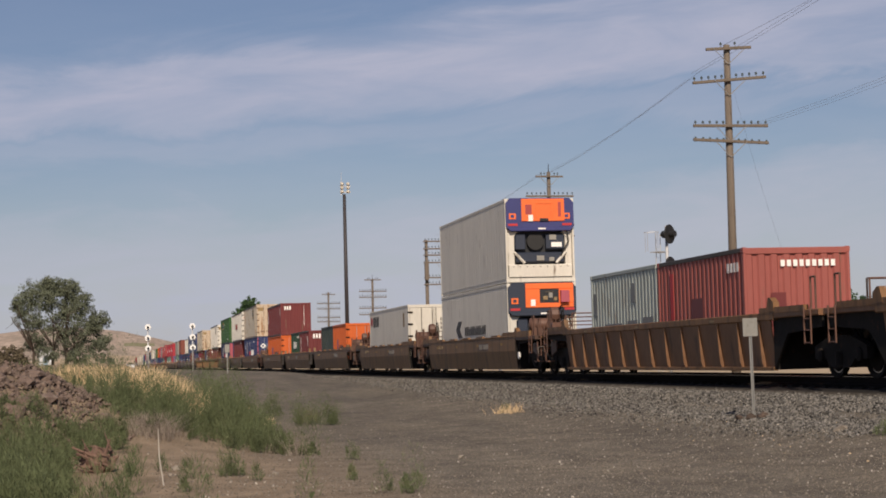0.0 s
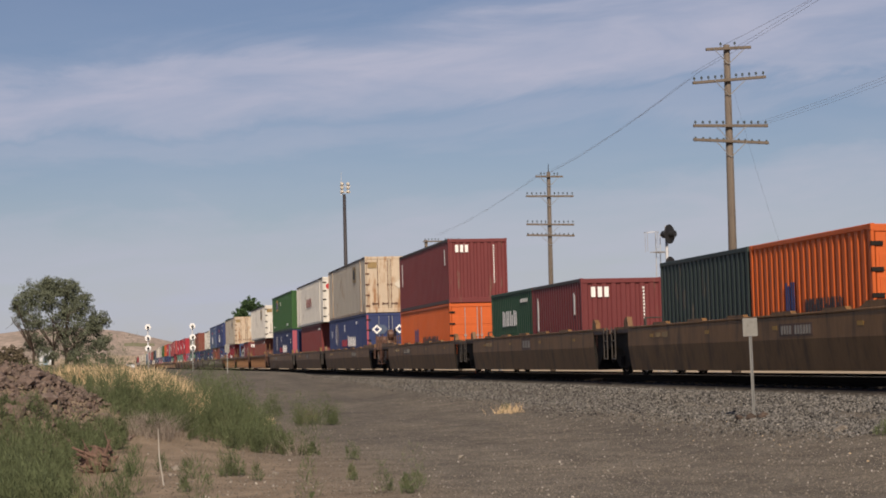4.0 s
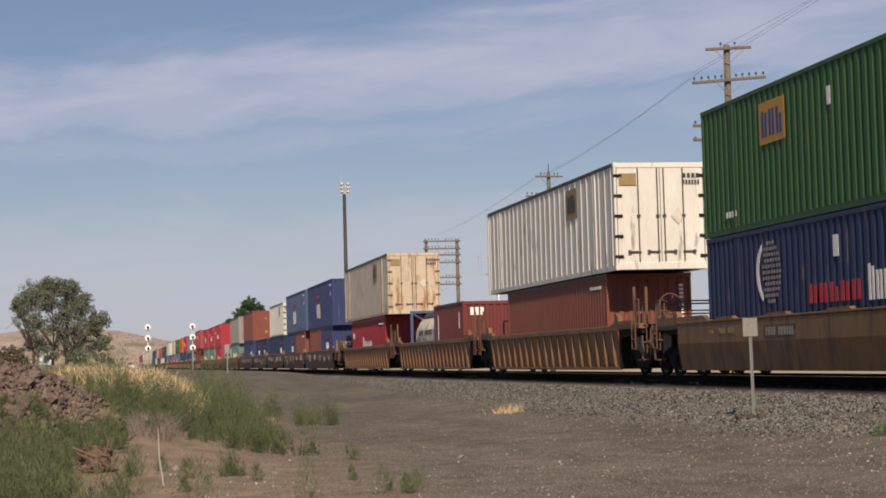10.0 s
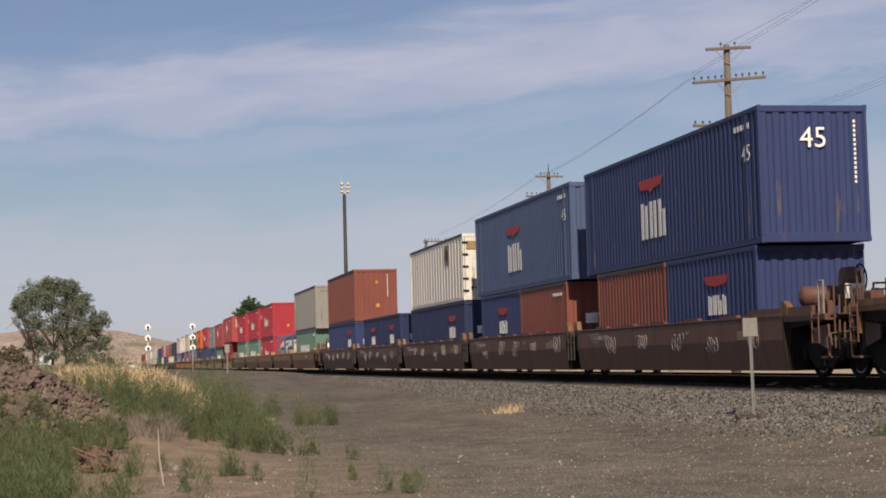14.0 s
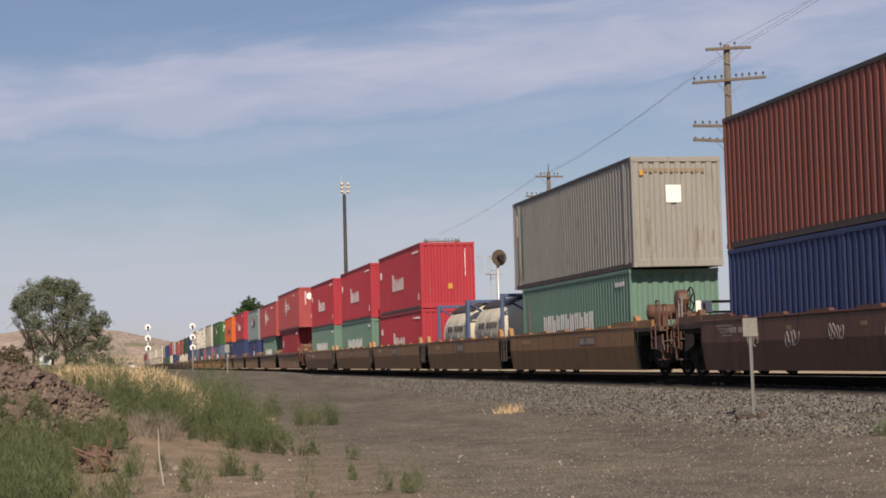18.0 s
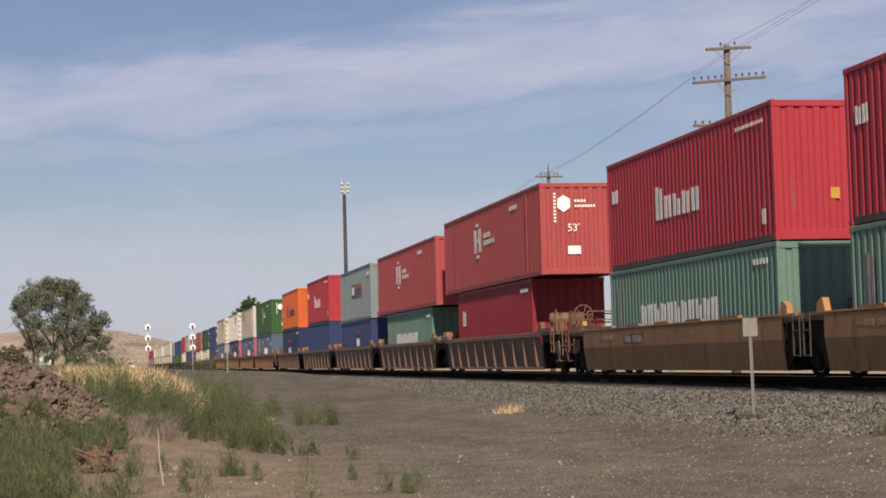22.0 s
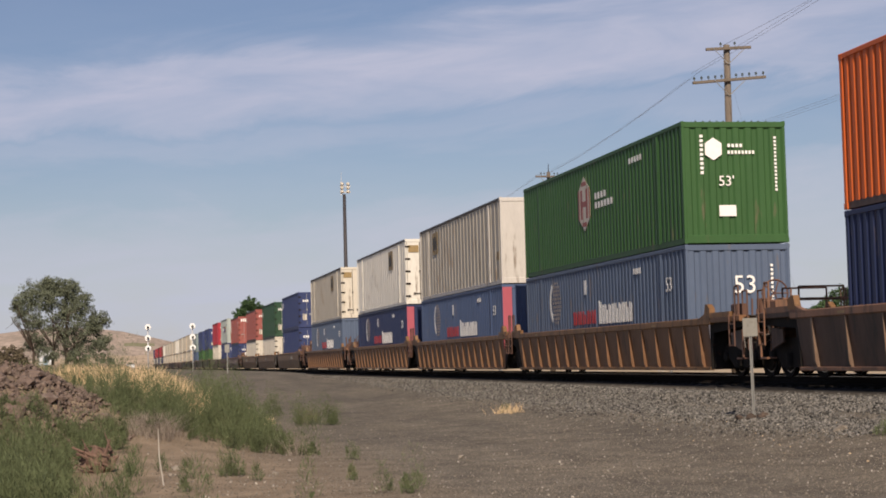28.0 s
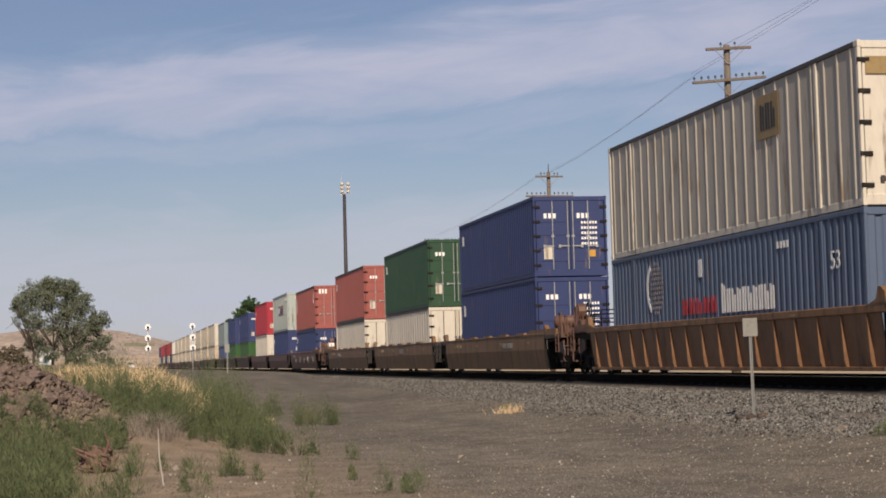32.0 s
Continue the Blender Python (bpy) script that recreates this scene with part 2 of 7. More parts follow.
# ---- mesh helpers ----
class Shape:
    """Collects vertices and faces of one part."""

    def __init__(self):
        self.v, self.f = [], []

    def add(self, verts, faces):
        n = len(self.v)
        self.v += [tuple(p) for p in verts]
        self.f += [tuple(i + n for i in q) for q in faces]
        return self

    def box(self, x0, x1, y0, y1, z0, z1, cut=0.0):
        """A box; cut chamfers its edges that run along the longest side."""
        if cut <= 0:
            v = [(x, y, z) for x in (x0, x1) for y in (y0, y1) for z in (z0, z1)]
            return self.add(v, [(0, 1, 3, 2), (4, 6, 7, 5), (0, 4, 5, 1), (2, 3, 7, 6), (0, 2, 6, 4), (1, 5, 7, 3)])
        d = (x1 - x0, y1 - y0, z1 - z0)
        a = d.index(max(d))
        lo, hi = (x0, y0, z0), (x1, y1, z1)
        i, j = [(1, 2), (2, 0), (0, 1)][a]
        c = min(cut, d[i] * 0.45, d[j] * 0.45)
        ring = [(lo[i] + c, lo[j]), (hi[i] - c, lo[j]), (hi[i], lo[j] + c), (hi[i], hi[j] - c),
                (hi[i] - c, hi[j]), (lo[i] + c, hi[j]), (lo[i], hi[j] - c), (lo[i], lo[j] + c)]
        v = []
        for end in (lo[a], hi[a]):
            for p, q in ring:
                w = [0, 0, 0]
                w[a], w[i], w[j] = end, p, q
                v.append(tuple(w))
        f = [(k, (k + 1) % 8, 8 + (k + 1) % 8, 8 + k) for k in range(8)]
        return self.add(v, f + [tuple(range(7, -1, -1)), tuple(range(8, 16))])

    def tube(self, a, b, r0, r1=None, n=8, cap=True):
        a, b = Vector(a), Vector(b)
        r1 = r0 if r1 is None else r1
        w = (b - a).normalized()
        u = w.orthogonal().normalized()
        t = w.cross(u)
        v = []
        for p, r in ((a, r0), (b, r1)):
            v += [p + r * (math.cos(2 * math.pi * k / n) * u + math.sin(2 * math.pi * k / n) * t) for k in range(n)]
        f = [(k, (k + 1) % n, n + (k + 1) % n, n + k) for k in range(n)]
        if cap:
            f += [tuple(range(n - 1, -1, -1)), tuple(range(n, 2 * n))]
        return self.add(v, f)

    def extrude(self, ring, axis, a, b):
        """A closed ring of (p, q), swept along axis from a to b. axis x: (y, z); y: (x, z); z: (x, y)."""
        n = len(ring)

        def at(e, p, q):
            return {"x": (e, p, q), "y": (p, e, q), "z": (p, q, e)}[axis]
        v = [at(a, *p) for p in ring] + [at(b, *p) for p in ring]
        f = [(k, (k + 1) % n, n + (k + 1) % n, n + k) for k in range(n)]
        return self.add(v, f + [tuple(range(n - 1, -1, -1)), tuple(range(n, 2 * n))])

    def lathe(self, profile, axis_at, axis="x", n=16, caps=True):
        """A profile of (along, radius), turned about a line through axis_at."""
        v, f = [], []
        cx, cy, cz = axis_at
        for s, r in profile:
            for k in range(n):
                c, d = r * math.cos(2 * math.pi * k / n), r * math.sin(2 * math.pi * k / n)
                v.append({"x": (cx + s, cy + c, cz + d), "y": (cx + c, cy + s, cz + d), "z": (cx + c, cy + d, cz + s)}[axis])
        m = len(profile)
        for i in range(m - 1):
            for k in range(n):
                f.append((i * n + k, i * n + (k + 1) % n, (i + 1) * n + (k + 1) % n, (i + 1) * n + k))
        if caps:
            f += [tuple(range(n - 1, -1, -1)), tuple(range((m - 1) * n, m * n))]
        return self.add(v, f)

    def mesh(self, name, mat, smooth=False):
        me = bpy.data.meshes.new(name)
        me.from_pydata(self.v, [], self.f)
        bm = bmesh.new()
        bm.from_mesh(me)
        bmesh.ops.recalc_face_normals(bm, faces=bm.faces)
        bm.to_mesh(me)
        bm.free()
        if smooth:
            me.polygons.foreach_set("use_smooth", [len(p.vertices) < 8 for p in me.polygons])
        me.materials.append(mat)
        return me


def part(name, shape, mat, parent, label="", smooth=False):
    """Links a shape (or a finished mesh) as one mesh object under a thing or a part."""
    me = shape if isinstance(shape, bpy.types.Mesh) else shape.mesh(name, mat, smooth)
    ob = new(name, me)
    ob.parent = parent
    if label:
        tagged(ob, label)
    return ob


def thing(name, label, category, group="", kind="", at=(0, 0, 0)):
    ob = new(name)
    ob.location = at
    ob.empty_display_size = 0.3
    return tagged(ob, label, category, group, kind)


def quick_mesh(name, verts, faces, mat, smooth=False):
    """A large mesh from arrays; faces of equal length."""
    verts, faces = np.asarray(verts, np.float32), np.asarray(faces, np.int32)
    me = bpy.data.meshes.new(name)
    me.vertices.add(len(verts))
    me.vertices.foreach_set("co", verts.ravel())
    k = faces.shape[1]
    me.loops.add(faces.size)
    me.loops.foreach_set("vertex_index", faces.ravel())
    me.polygons.add(len(faces))
    me.polygons.foreach_set("loop_start", np.arange(0, faces.size, k, dtype=np.int32))
    me.polygons.foreach_set("loop_total", np.full(len(faces), k, np.int32))
    if smooth:
        me.polygons.foreach_set("use_smooth", np.ones(len(faces), bool))
    me.update(calc_edges=True)
    me.validate()
    me.materials.append(mat)
    return me


# ---- ground and track ----
TRACK_X = 14.57
rng = np.random.default_rng(7)


def smooth_step(t):
    t = np.clip(t, 0.0, 1.0)
    return t * t * (3 - 2 * t)


def wobble(x, y, size, seed):
    """Smooth uneven ground from a few crossing waves."""
    g = np.random.default_rng(seed)
    out = 0.0
    for k in range(6):
        a, p, w = g.uniform(0, 6.28), g.uniform(0, 6.28), g.uniform(0.6, 1.8) / size
        out = out + np.sin((np.cos(a) * x + np.sin(a) * y) * w * 6.28 + p)
    return out / 6


def ground_z(x, y):
    x, y = np.asarray(x, float), np.asarray(y, float)
    near = -1.02 + 0.10 * smooth_step((x - 6.0) / 3.5) + 0.25 * smooth_step((x - 9.0) / 2.8)
    near = near + 0.33 * smooth_step((x - 11.4) / 1.3) + 0.15 * smooth_step((x - 13.05) / 0.3)
    near = near + np.maximum(0.0, -near) * smooth_step((y - 42) / 75) * (1 - smooth_step((x - 10.6) / 1.6))
    far = -0.19 - 0.5 * smooth_step((x - 16.3) / 1.6)
    z = np.where(x < TRACK_X, near, far)
    near_cam = np.exp(-((y - 40) / 60.0) ** 2)
    z = z + 0.05 * wobble(x, y, 5.0, 3) * near_cam * (x < 12)
    berm = 1.08 * smooth_step((3.35 - x) / 3.1) * smooth_step((y - 22) / 17) * (1 - 0.6 * smooth_step((y - 75) / 60))
    z = z + berm * (1 + 0.22 * wobble(x, y, 3.5, 5))
    heap = np.sqrt(((x + 3.0) / 2.85) ** 2 + ((y - 32.6) / 4.6) ** 2)
    z = z + 0.64 * np.clip((1 - heap) * 2.4, 0, 1) ** 0.7 * (1 + 0.30 * wobble(x, y, 0.9, 9))
    low = np.sqrt(((x + 0.15) / 0.55) ** 2 + ((y - 31.2) / 1.1) ** 2)
    z = z + 0.26 * np.clip(1 - low, 0, 1) ** 0.6
    z = z + np.where(np.abs(x - TRACK_X) > 60, -0.3, 0)
    return z


def ground_material():
    """Gravelly dirt: pale dry soil beyond the track, brown soil on the bank, crushed stone between."""
    m = bpy.data.materials.new("gravel_and_dirt")
    m.use_nodes = True
    nt = m.node_tree
    N, L = nt.nodes.new, nt.links.new
    b = nt.nodes["Principled BSDF"]
    b.inputs["Roughness"].default_value = 0.95
    b.inputs["Specular IOR Level"].default_value = 0.15
    co = N("ShaderNodeTexCoord")

    def tex(kind, scale, detail=4):
        t = N(kind)
        t.inputs["Scale"].default_value = scale
        if kind == "ShaderNodeTexNoise":
            t.inputs["Detail"].default_value = detail
            t.inputs["Roughness"].default_value = 0.62
        L(co.outputs["Object"], t.inputs["Vector"])
        return t

    def ramp(value, stops):
        r = N("ShaderNodeValToRGB")
        e = r.color_ramp.elements
        for k, (p, c) in enumerate(stops):
            q = e[k] if k < 2 else e.new(p)
            q.position, q.color = p, (*c, 1)
        L(value, r.inputs["Fac"])
        return r.outputs["Color"]

    def mix(fac, a, c, mode="MIX"):
        x = N("ShaderNodeMix")
        x.data_type, x.blend_type = "RGBA", mode
        if isinstance(fac, float):
            x.inputs["Factor"].default_value = fac
        else:
            L(fac, x.inputs["Factor"])
        for key, v in (("A", a), ("B", c)):
            if isinstance(v, tuple):
                x.inputs[key].default_value = (*v, 1)
            else:
                L(v, x.inputs[key])
        return x.outputs["Result"]

    # vehicles have packed the dirt in long patches beside the track
    drawn = N("ShaderNodeMapping")
    drawn.inputs["Scale"].default_value = (0.42, 0.085, 1.0)
    drawn.inputs["Rotation"].default_value = (0, 0, radians(9))
    L(co.outputs["Object"], drawn.inputs["Vector"])
    lanes = tex("ShaderNodeTexNoise", 1.0, 5)
    L(drawn.outputs["Vector"], lanes.inputs["Vector"])
    patches = ramp(lanes.outputs["Fac"], [(0.36, (0.118, 0.108, 0.095)), (0.64, (0.178, 0.159, 0.133))])
    soil = ramp(tex("ShaderNodeTexNoise", 1.6, 9).outputs["Fac"], [(0.34, (0.70, 0.68, 0.66)), (0.68, (1.22, 1.20, 1.17))])
    col = mix(1.0, patches, soil, "MULTIPLY")
    cells = tex("ShaderNodeTexVoronoi", 46.0)
    grit = ramp(cells.outputs["Color"], [(0.1, (0.48, 0.48, 0.48)), (0.75, (1.12, 1.10, 1.07)), (0.9, (1.5, 1.47, 1.40)), (0.96, (3.0, 2.9, 2.7))])
    col = mix(0.7, col, grit, "MULTIPLY")
    parts = N("ShaderNodeSeparateXYZ")
    L(co.outputs["Object"], parts.inputs[0])

    def between(lo, hi):
        r = N("ShaderNodeMapRange")
        r.inputs["From Min"].default_value, r.inputs["From Max"].default_value = lo, hi
        L(parts.outputs["X"], r.inputs["Value"])
        return r.outputs["Result"]

    col = mix(between(16.6, 17.6), col, (0.40, 0.315, 0.215))
    # strip under the train goes near-black: its shade is put into the ground colour
    track_shade = mix(1.0, (0.022, 0.020, 0.019), soil, "MULTIPLY")
    col = mix(between(13.0, 13.2), col, mix(between(16.0, 16.3), track_shade, col))
    bank = mix(1.0, (0.235, 0.185, 0.135), soil, "MULTIPLY")
    col = mix(between(4.4, 2.0), col, bank)
    L(col, b.inputs["Base Color"])
    bp = N("ShaderNodeBump")
    bp.inputs["Strength"].default_value, bp.inputs["Distance"].default_value = 0.6, 0.010
    L(cells.outputs["Distance"], bp.inputs["Height"])
    L(bp.outputs["Normal"], b.inputs["Normal"])
    return m


def make_ground():
    xs = np.unique(np.concatenate([np.linspace(-4000, -80, 15), np.linspace(-80, -8, 13), np.arange(-8, 18.5, 0.25),
                                   np.linspace(18.5, 90, 16), np.linspace(90, 4000, 14)]))
    ys = np.unique(np.concatenate([np.linspace(-1500, -20, 8), np.linspace(-20, 16, 10), np.arange(16, 80, 0.4),
                                   np.linspace(80, 260, 50), np.linspace(260, 4500, 24)]))
    X, Y = np.meshgrid(xs, ys, indexing="ij")
    V = np.stack([X, Y, ground_z(X, Y)], -1).reshape(-1, 3)
    n, m = len(xs), len(ys)
    i, j = np.meshgrid(np.arange(n - 1), np.arange(m - 1), indexing="ij")
    q = (i * m + j).ravel()
    F = np.stack([q, q + m, q + m + 1, q + 1], -1)
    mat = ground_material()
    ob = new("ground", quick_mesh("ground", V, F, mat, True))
    tagged(ob, "dusty grey-brown gravel yard beside the track", "ground", kind="structure")


make_ground()


def stones(name, label, mat, count, place, size, seed):
    """Loose crushed stones, each a squashed eight-sided lump, joined in one mesh."""
    g = np.random.default_rng(seed)
    base = np.array([(1, 0, 0), (-1, 0, 0), (0, 1, 0), (0, -1, 0), (0, 0, 1), (0, 0, -1)], float)
    tri = np.array([(0, 2, 4), (2, 1, 4), (1, 3, 4), (3, 0, 4), (2, 0, 5), (1, 2, 5), (3, 1, 5), (0, 3, 5)])
    x, y = place(g, count)
    z = ground_z(x, y)
    r = g.uniform(size[0], size[1], count) * g.choice([0.7, 1, 1, 1.5], count)
    stretch = g.uniform(0.6, 1.25, (count, 1, 3)) * np.array([1, 1, 0.75])
    a = g.uniform(0, 6.28, count)
    V = base[None] * stretch * r[:, None, None] * g.uniform(0.75, 1.25, (count, 6, 1))
    tilt = g.normal(0, 0.5, (count, 2))
    V[..., 2] += V[..., 0] * tilt[:, :1] + V[..., 1] * tilt[:, 1:]
    c, s = np.cos(a)[:, None], np.sin(a)[:, None]
    V = np.stack([V[..., 0] * c - V[..., 1] * s, V[..., 0] * s + V[..., 1] * c, V[..., 2]], -1)
    V += np.stack([x, y, z + r * 0.25], -1)[:, None]
    F = (tri[None] + 6 * np.arange(count)[:, None, None]).reshape(-1, 3)
    ob = new(name, quick_mesh(name, V.reshape(-1, 3), F, mat))
    return tagged(ob, label, "gravel", kind="stuff")


def along(g, n, y0, y1):
    """Distances picked so that stones thin out with distance."""
    u = g.uniform(0, 1, n)
    return 1 / ((1 - u) / y0 + u / y1)


stones("ballast", "grey crushed-stone ballast sloping down from the track", M["ballast"], 90000,
       lambda g, n: (np.where(g.uniform(0, 1, n) < 0.25, g.uniform(12.5, 13.12, n), np.clip(g.normal(12.0, 0.75, n), 9.5, 13.12)), along(g, n, 24, 110)), (0.010, 0.026), 11)
stones("gravel", "pale loose gravel strewn over the dirt yard", M["pebble"], 70000,
       lambda g, n: (g.uniform(0.5, 11.8, n), along(g, n, 17, 60)), (0.004, 0.011), 12)
stones("pale_chips", "scattered whitish stone chips on the dirt yard", M["white_chip"], 2600,
       lambda g, n: (np.where(g.uniform(0, 1, n) < 0.6, g.uniform(8.8, 13.0, n), g.uniform(0.4, 9.0, n)), along(g, n, 17, 58)), (0.006, 0.016), 13)
stones("ballast_chips", "pale grey chips among the crushed-stone ballast", M["white_chip"], 2600,
       lambda g, n: (np.clip(g.normal(12.0, 0.8, n), 9.5, 13.05), along(g, n, 22, 60)), (0.008, 0.018), 15)
stones("dry_leaves", "small tan dry leaves scattered on the ballast", M["straw"], 60,
       lambda g, n: (g.uniform(9.2, 12.2, n), along(g, n, 20, 32)), (0.008, 0.02), 14)


def make_track():
    track = thing("railway_track", "rusty steel rails on dark creosoted ties", "railway track", kind="structure")
    for side in (-1, 1):
        x = TRACK_X + side * 0.7525
        s = Shape().extrude([(x - 0.07, -0.17), (x + 0.07, -0.17), (x + 0.07, -0.155), (x + 0.01, -0.135), (x + 0.01, -0.045),
                             (x + 0.037, -0.035), (x + 0.037, -0.008), (x - 0.037, -0.008), (x - 0.037, -0.035), (x - 0.01, -0.045),
                             (x - 0.01, -0.135), (x - 0.07, -0.155)], "y", -60, 1300)
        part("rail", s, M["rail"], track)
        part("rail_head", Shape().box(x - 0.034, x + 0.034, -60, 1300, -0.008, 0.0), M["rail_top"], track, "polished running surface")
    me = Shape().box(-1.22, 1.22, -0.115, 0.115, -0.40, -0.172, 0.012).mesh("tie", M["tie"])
    for k in range(150):
        t = new("tie", me)
        t.parent = track
        t.location = (TRACK_X + random.uniform(-0.03, 0.03), 14 + k * 0.55, random.uniform(-0.006, 0.004))


make_track()


# ---- distance ----
def make_hills():
    def ridge(name, label, rgb, second, y0, x0, x1, crest, seed):
        n, m = 90, 14
        g = np.random.default_rng(seed)
        xs = np.linspace(x0, x1, n)
        top = crest(xs) * (1 + 0.06 * wobble(xs, xs * 0 + y0, (x1 - x0) * 0.2, seed)) + 2.0 * wobble(xs, xs * 0, 60, seed + 1)
        V = []
        for j in range(m):
            t = j / (m - 1)
            prof = smooth_step(t)
            V.append(np.stack([xs, np.full(n, y0 + t * 900), top * prof - 3 + 1.5 * wobble(xs, xs * 0 + 500 * t, 90, seed + 2) * t], -1))
        V = np.stack(V, 1).reshape(-1, 3)
        i, j = np.meshgrid(np.arange(n - 1), np.arange(m - 1), indexing="ij")
        q = (i * m + j).ravel()
        F = np.stack([q, q + m, q + m + 1, q + 1], -1)
        mat = material(name + "_surface", rgb, 1.0, 0, 0.45, 0.03, 0.16, second, 0.55, (1, 0.35, 3), specular=0.0)
        tagged(new(name, quick_mesh(name, V, F, mat, True)), label, "hill", kind="backdrop")

    # hill tones are lightened so the colour itself carries distance haze
    ridge("far_hills", "dry brown rolling hills on the horizon", (0.40, 0.32, 0.265), (0.28, 0.235, 0.195), 2300, -900, 1500,
          lambda x: 10 + 62 * np.exp(-((x + 60) / 230.0) ** 2) + 40 * np.exp(-((x + 420) / 240.0) ** 2), 21)
    ridge("near_hills", "lower straw-coloured fields before the hills", (0.47, 0.365, 0.27), (0.38, 0.30, 0.22), 1500, -700, 1000,
          lambda x: 5 + 15 * np.exp(-((x - 20) / 170.0) ** 2), 25)
    # irrigated strip on the slope
    n = 30
    xs = np.linspace(14, 52, n)
    V = np.concatenate([np.stack([xs, np.full(n, 2250.0), 26.6 + 0.6 * np.sin(xs / 9) + 0 * xs], -1),
                        np.stack([xs, np.full(n, 2256.0), 30.6 + 0.8 * np.sin(xs / 13) + 0 * xs], -1)])
    F = [(k, k + 1, n + k + 1, n + k) for k in range(n - 1)]
    tagged(new("green_field", quick_mesh("green_field", V, F, M["field"])), "green irrigated field strip on a dry slope", "field", kind="backdrop")


make_hills()


# ---- poles, signals and signs ----
def crossarm(parent, z, width, pins, pole_r, thick=0.11, dx=0.0, slope=0.0, sunk=0.0):
    """A timber arm with pins; slope is how far it hangs out of level, sunk how low its insulators sit."""
    arm = part("crossarm", Shape().box(dx - width / 2, dx + width / 2, -pole_r - 0.10, -pole_r, -thick / 2, thick / 2, 0.012), M["pole_wood"], parent)
    arm.matrix_basis = pose(0, 0, z, 0, -slope, 0)
    pin_me = Shape().lathe([(0, 0.012), (0.09, 0.012), (0.09, 0.045), (0.15, 0.05), (0.19, 0.03), (0.20, 0.005)], (0, 0, 0), "z", 8).mesh("insulator", M["insulator"])
    for p in pins:
        o = new("insulator", pin_me)
        o.parent = arm
        o.location = (p, -pole_r - 0.05, thick / 2 - sunk)
    for side in (-1, 1):
        part("brace", Shape().tube((dx + side * 0.62, -pole_r - 0.11, z - 0.03), (0, -pole_r - 0.01, z - 0.62), 0.015, n=5), M["bright"], parent)
    return arm


PINS = [-1.42, -1.12, -0.84, -0.56, -0.3, 0.3, 0.56, 0.84, 1.12, 1.42]


def wood_pole(at, height, arms, lean=0.0, radius=0.17, rod=0.0):
    pole = thing("utility_pole", "weathered wooden utility pole with insulated crossarms behind the train", "utility pole", "poles of the wire line", at=at)
    pole.rotation_euler = (0, radians(lean), 0)
    part("shaft", Shape().tube((0, 0, -1), (0, 0, height), radius * 1.15, radius * 0.72, 12), M["pole_wood"], pole, smooth=True)
    if rod:
        part("lightning_rod", Shape().tube((0, 0, height), (0, 0, height + rod), 0.03, 0.012, 6), M["steel"], pole)
    for z, w, k, slope, sunk in arms:
        pins = [p * w / 3.0 for p in (PINS if k == 10 else [-0.9, -0.55, 0.55, 0.9] if k == 4 else [-0.5, 0.45])]
        crossarm(pole, z, w, pins, radius * 0.9, slope=slope, sunk=sunk)
    return pole


wood_pole((23.81, 64.75, -0.6), 13.17, [(13.0, 1.85, 2, 3.6, 0), (11.75, 3.02, 10, 5.2, 0.02), (9.94, 3.05, 10, 0.3, 0.05), (9.33, 3.08, 10, -2.2, 0.13)], 0.4, 0.17)
wood_pole((26.79, 105.3, -0.6), 12.6, [(12.3, 1.75, 4, 0, 0), (11.07, 3.05, 10, 0, 0), (9.3, 3.05, 10, -0.6, 0), (8.62, 3.05, 10, -1.0, 0.1)], 0.4, 0.16, rod=0.55)
wood_pole((28.08, 189.9, -0.6), 10.1, [(10.0, 1.8, 4, 0, 0), (8.75, 3.05, 10, 0, 0), (8.1, 3.05, 10, 0, 0), (6.9, 3.05, 10, 0, 0), (6.2, 3.05, 10, 0, 0)], 0.4, 0.16, rod=0.5)
wood_pole((27.93, 228.7, -0.6), 10.3, [(10.0, 1.8, 2, 0, 0), (8.8, 3.05, 10, 0, 0), (8.1, 3.05, 10, 0, 0), (6.95, 3.05, 10, 0, 0), (6.4, 3.05, 10, 0, 0)], 0.4, 0.16)


def make_h_frame():
    h = thing("double_pole", "pair of wooden poles joined by six insulated crossarms", "utility pole", "poles of the wire line", at=(28.25, 149.0, -0.6))
    for x in (-1.37, 1.37):
        part("shaft", Shape().tube((x, 0, -1), (x, 0, 11.5), 0.2, 0.14, 10), M["pole_wood"], h, smooth=True)
    for z in (11.35, 10.7, 10.15, 9.5, 8.2, 7.6):
        crossarm(h, z, 3.3, [p * 1.05 for p in PINS], 0.16, 0.12)
    part("junction_box", Shape().box(-1.6, -1.25, -0.5, -0.17, 8.0, 9.6, 0.03), M["pole_wood"], h)
    part("guy_wire", Shape().tube((1.3, 0, 7), (2.9, 0, 0), 0.02, n=5), M["wire"], h)


make_h_frame()


def wire(a, b, sag, r=0.012, steps=14):
    s = Shape()
    a, b = Vector(a), Vector(b)
    pts = [a.lerp(b, k / steps) - Vector((0, 0, sag * 4 * (k / steps) * (1 - k / steps))) for k in range(steps + 1)]
    u = (b - a).cross(Vector((0, 0, 1))).normalized()
    ring = [p + r * (math.cos(1.5708 * k) * u + math.sin(1.5708 * k) * Vector((0, 0, 1))) for p in pts for k in range(4)]
    s.add(ring, [(4 * i + k, 4 * i + (k + 1) % 4, 4 * i + 4 + (k + 1) % 4, 4 * i + 4 + k) for i in range(steps) for k in range(4)])
    ob = new("overhead_wire", s.mesh("overhead_wire", M["wire"]))
    return tagged(ob, "thin dark overhead wire strung between wooden poles", "wire", "overhead wires")


